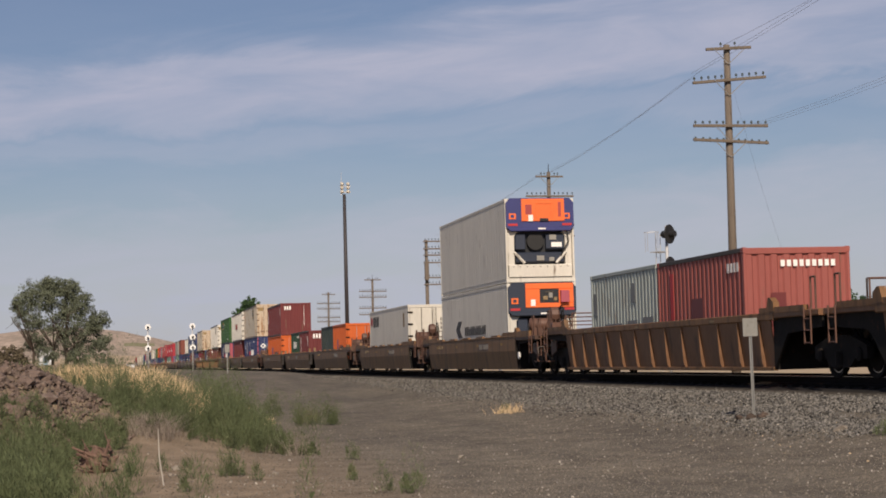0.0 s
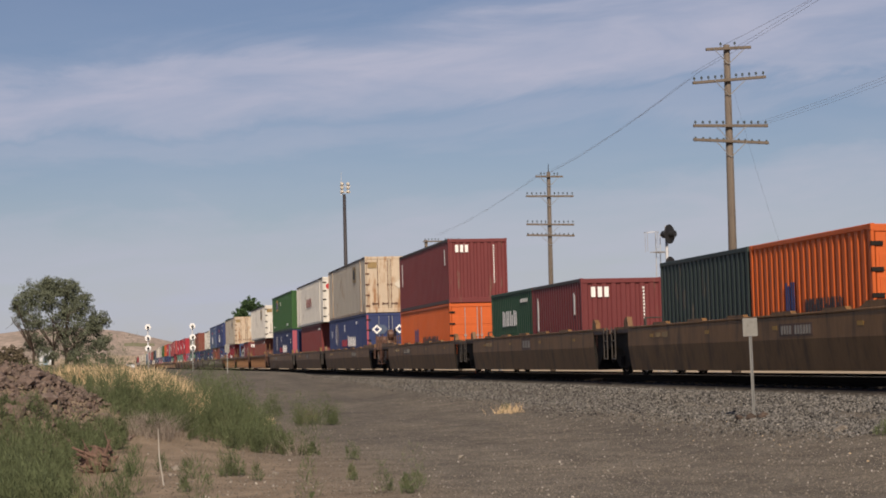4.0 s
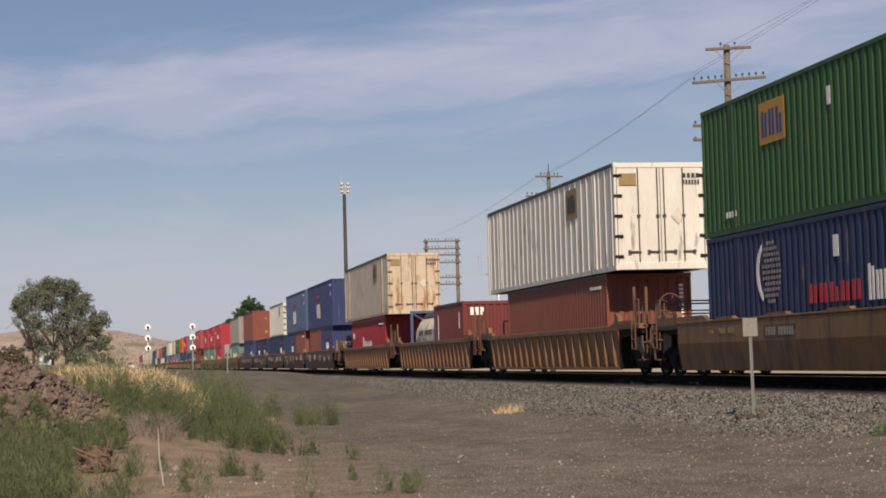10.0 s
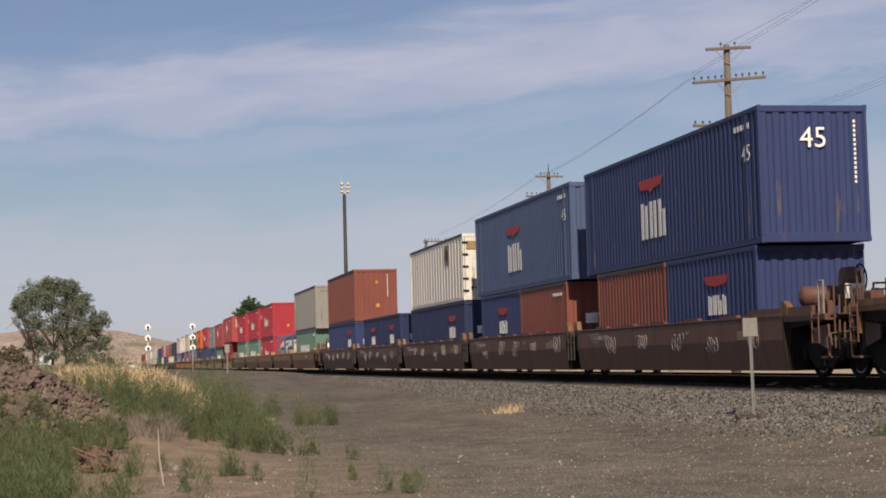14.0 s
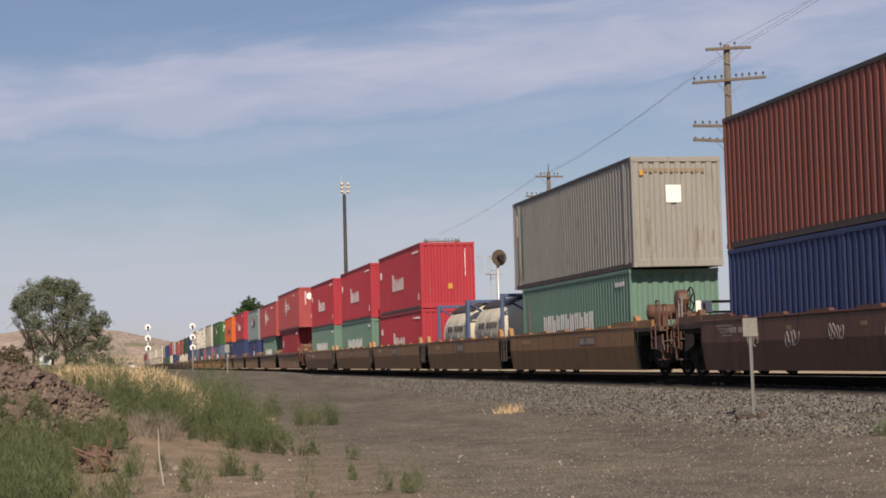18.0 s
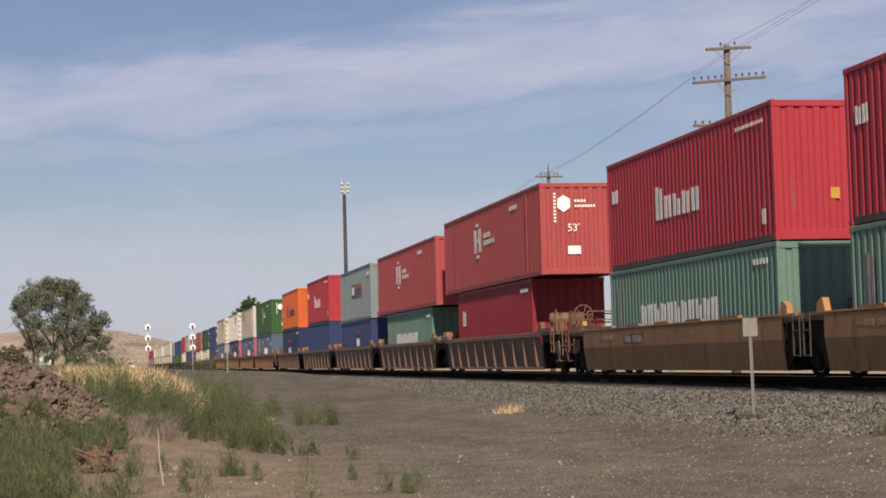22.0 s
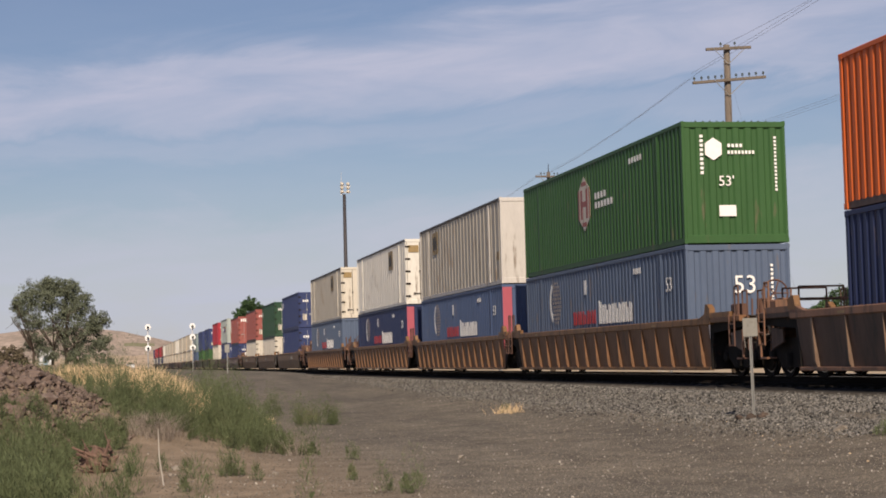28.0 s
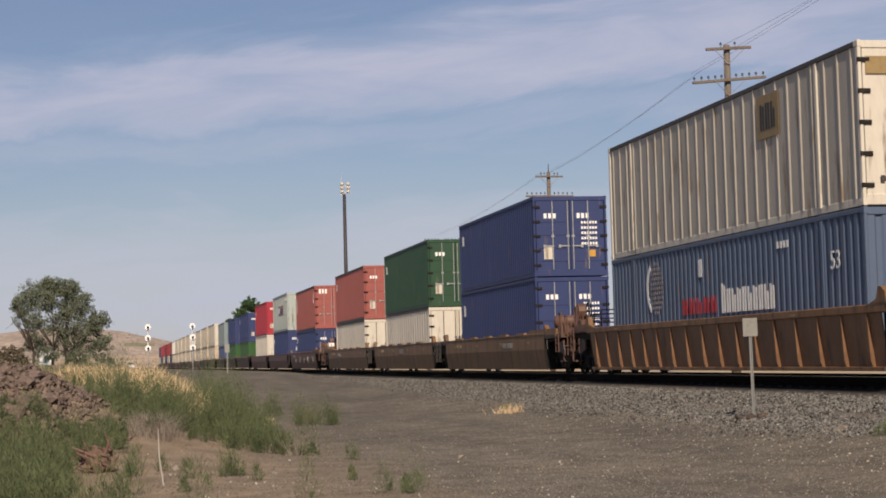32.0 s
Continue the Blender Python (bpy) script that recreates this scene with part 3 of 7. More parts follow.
def make_wires():
    p1, p2 = Vector((23.9, 64.6, -0.6)), Vector((26.88, 105.2, -0.6))
    p0 = Vector((21.6, 26.0, -0.6))
    p3 = Vector((28.25, 149.0, -0.6))
    for dx, z1, z2 in ((-1.75, 11.75, 11.3), (-1.6, 11.8, 11.3), (-1.3, 12.0, 11.5)):
        wire(p1 + Vector((dx, 0, z1)), p2 + Vector((dx * 0.4 + 0.5, 0, z2 + 1.15)), 0.25, 0.0055)
        wire(p2 + Vector((dx * 0.4 + 0.1, 0, z2 + 1.15)), p3 + Vector((dx + 1.2, 0, 11.9)), 0.3, 0.0045)
    for dx in (-0.95, -0.75, 0.35):
        wire(p0 + Vector((dx, 0, 12.9)), p1 + Vector((dx - 0.6, 0, 12.0 if dx < 0 else 13.1)), 0.25, 0.006)
    for dx in (0.9, 1.15, 1.45):
        wire(p0 + Vector((dx, 0, 9.9)), p1 + Vector((dx - 0.4, 0, 9.9)), 0.4, 0.004)
    wire(p1 + Vector((0.15, 0, 11.4)), p1 + Vector((2.6, 0.0, 3.0)), 0.35, 0.008)


make_wires()


def make_light_mast():
    m = thing("yard_light_mast", "tall dark slender mast with a cluster of floodlights", "light mast", at=(26.8, 201.5, -0.6))
    part("shaft", Shape().tube((0, 0, 0), (0, 0, 20.6), 0.26, 0.19, 12), M["mast"], m, smooth=True)
    part("finial", Shape().tube((-0.3, 0, 20.6), (-0.3, 0, 23.2), 0.035, 0.02, 6), M["alu"], m)
    rack = part("lamp_rack", Shape().box(-0.5, 0.75, -0.06, 0.06, 20.8, 20.9).box(-0.5, 0.75, -0.06, 0.06, 21.5, 21.6).box(-0.42, -0.3, -0.06, 0.06, 20.5, 22.1), M["alu"], m)
    for z in (20.9, 21.35, 21.8):
        for x in (-0.25, 0.45):
            part("floodlight", Shape().lathe([(-0.25, 0.10), (-0.05, 0.21), (0.0, 0.21), (0.04, 0.08)], (x, -0.1, z), "y", 10), M["cream"], rack, "yellowed floodlight")


make_light_mast()


def searchlight_signal(at, heads, height, white, turn, ladder=True, r=0.38, face="disc_brown"):
    """Searchlight heads on round backings, on a mast with a ladder."""
    label = "white-backed searchlight signal with three discs on a pale mast" if white else "black searchlight signal heads on a silver mast"
    s = thing("railway_signal", label, "railway signal", "line-side signals", at=at)
    s.rotation_euler = (0, 0, radians(turn))
    part("mast", Shape().tube((0, 0, -0.6), (0, 0, height), 0.075, 0.06, 10), M["alu"], s, smooth=True)
    part("base", Shape().box(-0.2, 0.2, -0.2, 0.2, -0.7, -0.1, 0.03), M["alu"], s)
    for z in heads:
        d = part("disc", Shape().lathe([(-0.17, r * 0.96), (-0.155, r), (-0.14, r)], (0, 0, z), "y", 24), M["disc_white"] if white else M[face], s)
        part("lamp_housing", Shape().lathe([(-0.14, 0.16), (0.16, 0.15), (0.24, 0.08)], (0, 0, z), "y", 14), M["disc_white"] if white else M["black_paint"], s, smooth=True)
        if white:
            part("hood", Shape().lathe([(-0.40, 0.09), (-0.40, 0.10), (-0.17, 0.11), (-0.17, 0.05)], (0, 0, z), "y", 12), M["black_paint"], d)
        part("hood" if not white else "lens_ring", Shape().lathe([(-0.42 if not white else -0.18, 0.125), (-0.42 if not white else -0.18, 0.135), (-0.165, 0.135), (-0.165, 0.11)], (0, 0, z), "y", 14), M["black_paint"] if not white else M["disc_white"], d)
    if ladder:
        for x in (-0.16, 0.16):
            part("ladder_rail", Shape().tube((x, 0.5, -0.6), (x, 0.4, height - 0.3), 0.018, n=5), M["alu"], s)
        for k in range(int(height / 0.34)):
            part("rung", Shape().tube((-0.16, 0.49, k * 0.34 - 0.3), (0.16, 0.49, k * 0.34 - 0.3), 0.011, n=4), M["alu"], s)
        hoop = Shape()
        for k in range(12):
            a0, a1 = radians(30 * k), radians(30 * k + 30)
            hoop.tube((-0.42 + 0.3 * math.cos(a0), 0.45 + 0.3 * math.sin(a0), heads[0] + 0.1), (-0.42 + 0.3 * math.cos(a1), 0.45 + 0.3 * math.sin(a1), heads[0] + 0.1), 0.012, n=4)
        for k in range(4):
            hoop.tube((-0.42 + 0.3 * math.cos(1.57 * k), 0.45 + 0.3 * math.sin(1.57 * k), heads[0] - 0.7), (-0.42 + 0.3 * math.cos(1.57 * k), 0.45 + 0.3 * math.sin(1.57 * k), heads[0] + 0.1), 0.01, n=4)
        part("safety_hoop", hoop, M["alu"], s)
        part("platform", Shape().box(-0.34, 0.34, 0.1, 0.6, heads[0] - 0.72, heads[0] - 0.69), M["alu"], s)


searchlight_signal((7.72, 173.7, 0.0), [4.40, 3.32, 2.31], 4.7, True, 3, False, 0.30)
searchlight_signal((3.4, 174.5, 0.0), [4.42, 3.35, 2.34], 4.7, True, 3, False, 0.30)
searchlight_signal((22.18, 67.86, -0.7), [6.05, 4.74, 3.5], 6.4, False, 40, True, 0.40, "black_paint")
searchlight_signal((16.94, 76.0, -0.7), [5.67], 6.05, False, 15, True, 0.37)


def flat_sign(at, height, w, h, turn, lean, label):
    s = thing("trackside_sign", label, "sign", "trackside signs", at=at)
    s.rotation_euler = (0, radians(lean), radians(turn))
    ring = [(-0.028, -0.018), (-0.012, -0.018), (-0.008, 0.012), (0.008, 0.012), (0.012, -0.018), (0.028, -0.018), (0.028, -0.012),
            (0.017, -0.012), (0.013, 0.02), (-0.013, 0.02), (-0.017, -0.012), (-0.028, -0.012)]
    part("post", Shape().extrude(ring, "z", -0.3, height - 0.04), M["bright"], s)
    c = 0.006
    pl = [(-w / 2 + c, height - h), (w / 2 - c, height - h), (w / 2, height - h + c), (w / 2, height - c), (w / 2 - c, height), (-w / 2 + c, height),
          (-w / 2, height - c), (-w / 2, height - h + c)]
    v = Shape().extrude(pl, "y", -0.026, -0.021)
    part("plate", v, M["sign_back"], s, "plain dull metal plate")
    return s


SIGN_AT = (11.33, 30.0, float(ground_z(11.33, 30.0)))
flat_sign(SIGN_AT, 1.80, 0.285, 0.33, 4, -0.6, "blank grey metal sign on a thin steel post in the ballast")
flat_sign((7.2, 112.8, 0.0), 1.83, 0.30, 0.52, 0, 0.0, "small pale sign on a thin post beside the yard")


# ---- trees, shed ----
def leafy_tree(name, label, at, height, spread, trunk_r, leaf_mat, count, leaf, lobes, seed, trunks=1):
    g = np.random.default_rng(seed)
    t = thing(name, label, "tree", at=at)
    s = Shape()
    centres = []
    for k in range(trunks):
        foot = Vector((g.normal(0, 0.16 * trunks), g.normal(0, 0.1 * trunks), -0.3))
        fork = foot + Vector((g.normal(0, 0.25), g.normal(0, 0.2), height * g.uniform(0.3, 0.42)))
        s.tube(foot, fork, trunk_r, trunk_r * 0.7, 8)
        for b in range(5):
            a = g.uniform(0, 6.28)
            tip = fork + Vector((math.cos(a) * spread * g.uniform(0.3, 0.8), math.sin(a) * spread * g.uniform(0.3, 0.8), height * g.uniform(0.15, 0.5)))
            s.tube(fork, tip, trunk_r * 0.5, trunk_r * 0.12, 6)
            for c in range(3):
                q = fork.lerp(tip, g.uniform(0.4, 0.9))
                s.tube(q, q + Vector(g.normal(0, spread * 0.22, 3)), trunk_r * 0.2, trunk_r * 0.05, 4)
    part("trunk", s, M["bark"], t)
    pts = []
    for cx, cy, cz, r, share in lobes:
        n = int(count * share)
        sub = g.normal(0, 1, (max(8, n // 48), 3))
        sub = sub / np.linalg.norm(sub, axis=1, keepdims=True) * g.uniform(0.35, 1.0, (len(sub), 1)) * r
        pick = g.integers(0, len(sub), n)
        p = sub[pick] + g.normal(0, r * 0.105, (n, 3))
        pts.append(p * np.array([1, 1, 0.9]) + np.array([cx, cy, cz]))
    P = np.concatenate(pts)
    n = len(P)
    u = g.normal(0, 1, (n, 3))
    u /= np.linalg.norm(u, axis=1, keepdims=True)
    w = np.cross(u, g.normal(0, 1, (n, 3)))
    w /= np.linalg.norm(w, axis=1, keepdims=True)
    size = (leaf * g.uniform(0.6, 1.4, n))[:, None]
    V = np.stack([P - u * size, P + w * size * 0.45, P + u * size, P - w * size * 0.45], 1).reshape(-1, 3)
    F = np.arange(4 * n).reshape(-1, 4)
    part("crown", quick_mesh("crown", V, F, leaf_mat), leaf_mat, t)
    return t


leafy_tree("tree", "sprawling grey-green broadleaf tree with several stems", (-3.15, 102.2, -0.1), 5.6, 2.4, 0.11, M["leaf"], 38000, 0.052,
           [(-1.0, 0, 4.85, 1.15, 0.16), (-2.0, 0, 4.2, 0.75, 0.08), (-0.3, 0, 5.3, 0.75, 0.10), (0.6, 0, 5.2, 0.8, 0.11), (0.2, 0, 4.1, 1.1, 0.12), (1.3, 0, 4.3, 0.95, 0.11), (2.3, 0.2, 3.3, 0.75, 0.09),
            (1.5, 0, 2.9, 1.0, 0.10), (-1.4, 0, 3.3, 0.9, 0.08), (0.0, 0, 2.7, 1.2, 0.08), (2.5, 0, 2.0, 0.75, 0.07), (1.2, 0, 1.5, 1.0, 0.10), (2.7, 0, 0.9, 0.7, 0.06), (-0.6, 0, 1.6, 0.9, 0.06), (-1.3, 0, 2.1, 0.7, 0.05)], 31, 5)
leafy_tree("shrub", "brown half-dry shrub beside a grey-green tree", (-5.7, 103.4, -0.1), 2.3, 0.9, 0.05, M["shrub_leaf"], 7000, 0.06,
           [(0.0, 0, 1.55, 0.7, 0.4), (-0.7, 0, 1.25, 0.6, 0.3), (0.5, 0, 1.0, 0.7, 0.3)], 37, 3)
leafy_tree("tree", "dense dark-green tree rising above the freight cars", (20.0, 262.7, -0.7), 11.2, 2.3, 0.2, M["leaf_dark"], 9000, 0.15,
           [(0.1, 0, 10.0, 1.4, 0.25), (1.5, 0, 9.3, 1.2, 0.25), (-1.0, 0, 8.6, 1.4, 0.2), (-2.6, 0, 7.2, 1.3, 0.2), (-3.9, 0, 5.9, 1.0, 0.12), (1.0, 0, 7.4, 1.6, 0.2)], 33)
leafy_tree("tree", "round dark-green tree far behind the track", (49.3, 112.8, -0.7), 5.2, 2.2, 0.15, M["leaf_dark"], 7000, 0.1,
           [(0, 0, 4.3, 1.2, 0.4), (-1.5, 0, 3.9, 1.0, 0.3), (1.5, 0, 3.9, 1.0, 0.3)], 35)


def make_shed(at, w, d, h, wall, label):
    b = thing("shed", label, "shed", at=at)
    part("wall", Shape().box(-w / 2, w / 2, 0, d, -0.5, h), wall, b)
    part("roof", Shape().extrude([(-w / 2 - 0.15, h), (w / 2 + 0.15, h), (0, h + w * 0.2)], "y", -0.15, d + 0.15), M["dark_roof"], b)
    part("door", Shape().box(-w * 0.18, w * 0.12, -0.04, 0.0, -0.5, h * 0.75), M["blue_wall"], b)


make_shed((-4.15, 113.0, -0.2), 0.9, 2.5, 2.0, M["pale_wall"], "small pale metal shed half hidden by a tree")
make_shed((4.0, 420.0, -0.5), 1.9, 4, 1.7, M["pale_wall"], "low white building far off below the hills")


# ---- the train ----
# metres rolled since the start, every four seconds
ROLLED = [(0, 0.0), (4, 71.83), (8, 144.94), (12, 217.80), (16, 290.45), (20, 363.19), (24, 436.06), (28, 508.93), (32, 581.75)]
FLOOR_Z = 0.17
MOVERS = []      # things that ride on the track: (object, metres along the train, height)
WHEELSETS = []   # (wheelset, metres along the train of its axle, pose of its axle in the truck)


def rolls(ob, s, z):
    ob.location = (TRACK_X, s, z)
    MOVERS.append((ob, s, z))
    return ob


def corrugated(length, z0, z1, pitch, depth, flat=0.42):
    """A wall strip along y in the plane x = 0 whose folds go inwards (+x); flat is the share of each fold that lies outside."""
    n = max(2, round(length / pitch))
    p = length / n
    prof = []
    for k in range(n):
        y = k * p
        sl = p * (0.5 - flat / 2) * 0.45
        prof += [(0.0, y), (0.0, y + p * flat), (depth, y + p * flat + sl), (depth, y + p - sl)]
    prof.append((0.0, length))
    v = [(x, y, z) for x, y in prof for z in (z0, z1)]
    return v, [(2 * k, 2 * k + 2, 2 * k + 3, 2 * k + 1) for k in range(len(prof) - 1)]


def wall_shape(length, z0, z1, style, W):
    """Side wall at x = -W/2, from y = 0 to length, folded or ribbed as its style says."""
    s = Shape()
    if style in ("steel", "big_steel"):
        v, f = corrugated(length, z0, z1, 0.278 if style == "steel" else 0.305, 0.036)
        s.add([(x - W / 2 + 0.012, y, z) for x, y, z in v], f)
    elif style == "reefer":
        v, f = corrugated(length, z0, z1, 0.40, 0.010, 0.86)
        s.add([(x - W / 2 + 0.012, y, z) for x, y, z in v], f)
    else:
        n = max(3, round(length / 0.61))
        prof = [(0.03, 0.0)]
        for k in range(n):
            y = length * (k + 0.5) / n
            prof += [(0.03, y - 0.05), (0.006, y - 0.024), (0.006, y + 0.024), (0.03, y + 0.05)]
        prof.append((0.03, length))
        s.add([(x - W / 2, y, z) for x, y in prof for z in (z0, z1)], [(2 * k, 2 * k + 2, 2 * k + 3, 2 * k + 1) for k in range(len(prof) - 1)])
    return s


def mirrored(shape):
    s = Shape()
    s.v = [(-x, y, z) for x, y, z in shape.v]
    s.f = list(shape.f)
    return s


def plate_on_side(c, W, y0, y1, z0, z1, mat, name="lettering"):
    """A painted mark on the near side wall."""
    return part(name, Shape().box(-W / 2 + 0.002, -W / 2 + 0.008, y0, y1, z0, z1), mat, c)


def plate_on_end(c, x0, x1, z0, z1, mat, name="label", y=-0.002):
    return part(name, Shape().box(x0, x1, y - 0.006, y, z0, z1), mat, c)


def bars_on_side(c, W, y0, y1, z0, z1, n, mat, first=1.0):
    """Unreadable or trade lettering: a row of upright strokes."""
    w = (y1 - y0) / n
    small = z1 - z0 < 0.3
    row = Shape()
    for k in range(n):
        h = (z1 - z0) * (1.0 if k or first == 1.0 else first)
        a = y1 - (k + 1) * w
        if small:
            row.box(-W / 2 + 0.001, -W / 2 + 0.007, a + w * 0.22, a + w * 0.80, z0, z0 + h)
        else:
            row.box(-W / 2 + 0.001, -W / 2 + 0.007, a + w * 0.56, a + w * 0.86, z0, z0 + h)
            row.box(-W / 2 + 0.001, -W / 2 + 0.007, a + w * 0.12, a + w * 0.40, z0, z0 + h * (0.92, 1.0, 0.72)[k % 3])
    tagged(part("marking" if small else "lettering", row, mat, c), kind="stuff")


def bars_on_end(c, x0, x1, z0, z1, n, mat, vertical=False):
    s = Shape()
    for k in range(n):
        if vertical:
            d = (z1 - z0) / n
            s.box(x0, x1, -0.008, -0.003, z0 + k * d + d * 0.2, z0 + k * d + d * 0.8)
        else:
            d = (x1 - x0) / n
            s.box(x0 + k * d + d * 0.15, x0 + k * d + d * 0.8, -0.008, -0.003, z0, z1)
    tagged(part("marking", s, mat, c), kind="stuff")


def text_on_end(c, words, x, z, size, mat):
    """Readable figures on the leading end wall."""
    cu = bpy.data.curves.new("numeral", "FONT")
    cu.body, cu.size, cu.extrude, cu.align_x, cu.resolution_u = words, size, 0.003, "CENTER", 3
    tmp = bpy.data.objects.new("numeral", cu)
    me = bpy.data.meshes.new_from_object(tmp)
    bpy.data.objects.remove(tmp)
    me.materials.append(mat)
    ob = part("numeral", me, mat, c)
    ob.matrix_basis = pose(x, -0.012, z, 90, 0, 0)
    return ob


def text_on_side(c, words, y, z, size, mat, W):
    cu = bpy.data.curves.new("numeral", "FONT")
    cu.body, cu.size, cu.extrude, cu.align_x, cu.resolution_u = words, size, 0.003, "CENTER", 3
    tmp = bpy.data.objects.new("numeral", cu)
    me = bpy.data.meshes.new_from_object(tmp)
    bpy.data.objects.remove(tmp)
    me.materials.append(mat)
    ob = part("numeral", me, mat, c)
    ob.matrix_basis = pose(-W / 2 - 0.001, y, z, 90, 0, -90)
    return ob


def end_doors(c, W, H, paint_mat, hinge_mat, bar_mat, ridged):
    """Two door leaves on the leading end, with lock rods, hinges and handles."""
    hz = 0.95 if ridged else 0.46
    for side in (-1, 1):
        x0, x1 = (-W / 2 + 0.09, -0.008) if side < 0 else (0.008, W / 2 - 0.09)
        s = Shape().box(x0, x1, 0.02, 0.07, 0.20, H - 0.14, 0.01)
        if ridged:
            for k in range(4):
                z = 0.42 + (H - 0.9) * (k + 0.5) / 4
                s.box(x0 + 0.06, x1 - 0.06, 0.008, 0.02, z - (H - 0.9) / 11, z + (H - 0.9) / 11, 0.006)
        leaf = part("door", s, paint_mat, c)
        for f in (((0.48, 0.93) if side < 0 else (0.07, 0.52)) if bar_mat is not paint_mat else ()):
            x = x0 + (x1 - x0) * f
            part("lock_rod", Shape().tube((x, -0.015, 0.22), (x, -0.015, H - 0.16), 0.017, n=6), bar_mat, leaf)
            part("handle", Shape().box(*sorted((x - 0.04 * side, x + 0.30 * side)), -0.03, -0.012, hz, hz + 0.045, 0.008).box(*sorted((x + 0.24 * side, x + 0.32 * side)), -0.035, -0.01, hz - 0.03, hz + 0.07), bar_mat, leaf)
            part("rod_keeper", Shape().box(x - 0.05, x + 0.05, -0.022, 0.0, H * 0.5 - 0.035, H * 0.5 + 0.035), bar_mat, leaf)
        hx = x0 if side < 0 else x1
        for k in range(5 if bar_mat is not paint_mat else 0):
            z = 0.36 + (H - 0.72) * k / 4
            part("hinge", Shape().box(hx - (0.10 if side < 0 else 0.13), hx + (0.13 if side < 0 else 0.10), -0.012, 0.03, z - 0.042, z + 0.042, 0.006), hinge_mat, leaf)


def container(s, L, H, z, mat, style="steel", end="wall", label="", near=True, W=None, deco=None, frame_mat=None, hinge="steel", group="containers on the train"):
    """A shipping container whose leading end is s metres along the train and whose base is at height z."""
    W = W or (2.59 if L > 14 else 2.44)
    p, fr = M[mat], frame_mat and M[frame_mat] or M[mat]
    c = rolls(thing("shipping_container", label, "shipping container", group), s, z)
    R = 0.07
    posts = [0.0, L]
    if L > 13:
        inset = (L - 12.19) / 2
        posts += [inset, L - inset]
    side = wall_shape(L - 0.1, 0.13, H - 0.09, style, W)
    side.v = [(x, y + 0.05, zz) for x, y, zz in side.v]
    # these boxes have greyer side walls than their roof and ends
    skin = M["grey_side"] if mat in ("rusty_white", "dull_white") or (mat == "cream" and L > 14) else p
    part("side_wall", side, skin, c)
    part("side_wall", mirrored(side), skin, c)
    part("roof", Shape().box(-W / 2 + 0.02, W / 2 - 0.02, 0.02, L - 0.02, H - 0.05, H - 0.012), p, c)
    part("underframe", Shape().box(-W / 2 + 0.06, W / 2 - 0.06, 0.03, L - 0.03, 0.03, 0.15), M["steel"], c)
    if not near:
        rim = Shape()
        for sx in (-1, 1):
            a, b = sorted((sx * W / 2, sx * (W / 2 - R)))
            rim.box(a, b, 0, L, H - 0.10, H).box(a, b, 0, L, 0, 0.16)
            for y in (0.0, L - 0.12):
                rim.box(a, b, y, y + 0.12, 0.16, H - 0.10)
        for y in (0.0, L - 0.09):
            rim.box(-W / 2 + R, W / 2 - R, y, y + 0.09, H - 0.15, H - 0.01).box(-W / 2 + R, W / 2 - R, y, y + 0.09, 0.0, 0.20)
        part("frame", rim, fr, c)
    for sx in ((-1, 1) if near else ()):
        a, b = sorted((sx * W / 2, sx * (W / 2 - R)))
        part("top_rail", Shape().box(a, b, 0.05, L - 0.05, H - 0.10, H, 0.012), M["rod"] if style == "panel" or mat in ("maroon", "oxide", "faded_red", "grey") else fr, c)
        # bottom rails of the listed paints are dark brown instead of the box colour
        part("bottom_rail", Shape().box(a + (0.022 if sx < 0 else 0), b - (0.022 if sx > 0 else 0), 0.05, L - 0.05, 0.0, 0.155, 0.012), M["dark_sill"] if mat in ("red", "oxide", "maroon", "grey", "faded_red", "orange") else fr, c)
        for y in posts:
            y0 = min(max(y - 0.06, 0), L - 0.12)
            part("corner_post" if y in (0.0, L) else "stacking_post", Shape().box(a - (0.004 if y not in (0.0, L) else 0), b + (0.004 if y not in (0.0, L) else 0), y0, y0 + 0.12, 0.11, H - 0.11, 0.014), fr, c)
            for zz in ((0, H - 0.118) if near and y in (0.0, L) else ()):
                part("corner_casting", Shape().box(a - 0.006, b + 0.006, max(y0 - 0.02, -0.006), min(y0 + 0.16, L + 0.006), zz - 0.003, zz + 0.121, 0.015), fr, c)
    for y in ((0.0, L - 0.09) if near else ()):
        part("end_header", Shape().box(-W / 2 + R, W / 2 - R, y, y + 0.09, H - 0.15, H - 0.01, 0.012), fr, c)
        part("end_sill", Shape().box(-W / 2 + R, W / 2 - R, y, y + 0.09, 0.0, 0.20, 0.012), fr, c)
    # trailing end
    e = wall_shape(W - 2 * R, 0.2, H - 0.15, "steel", 0)
    rear = Shape()
    rear.v, rear.f = [(y - W / 2 + R, L - 0.03 - x, zz) for x, y, zz in e.v], e.f
    part("end_wall", rear, p, c)
    if end == "wall":
        e = wall_shape(W - 2 * R, 0.2, H - 0.15, "big_steel" if L > 14 else "steel", 0)
        front = Shape()
        front.v, front.f = [(y - W / 2 + R, x + 0.005, zz) for x, y, zz in e.v], e.f
        part("end_wall", front, p, c)
    elif end == "plain":
        part("end_wall", Shape().box(-W / 2 + R, W / 2 - R, 0.02, 0.06, 0.2, H - 0.15), p, c)
    elif end == "doors":
        end_doors(c, W, H, p, M["gear" if mat == "rusty_white" else hinge], (M["gear" if mat == "rusty_white" else "rod"] if style in ("panel", "reefer") else M["bright"]) if near else p, style != "panel" and style != "reefer")
    elif end == "machine":
        reefer_machine(c, W, H, deco is not None)
    if deco:
        deco(c, W, L, H)
    return c


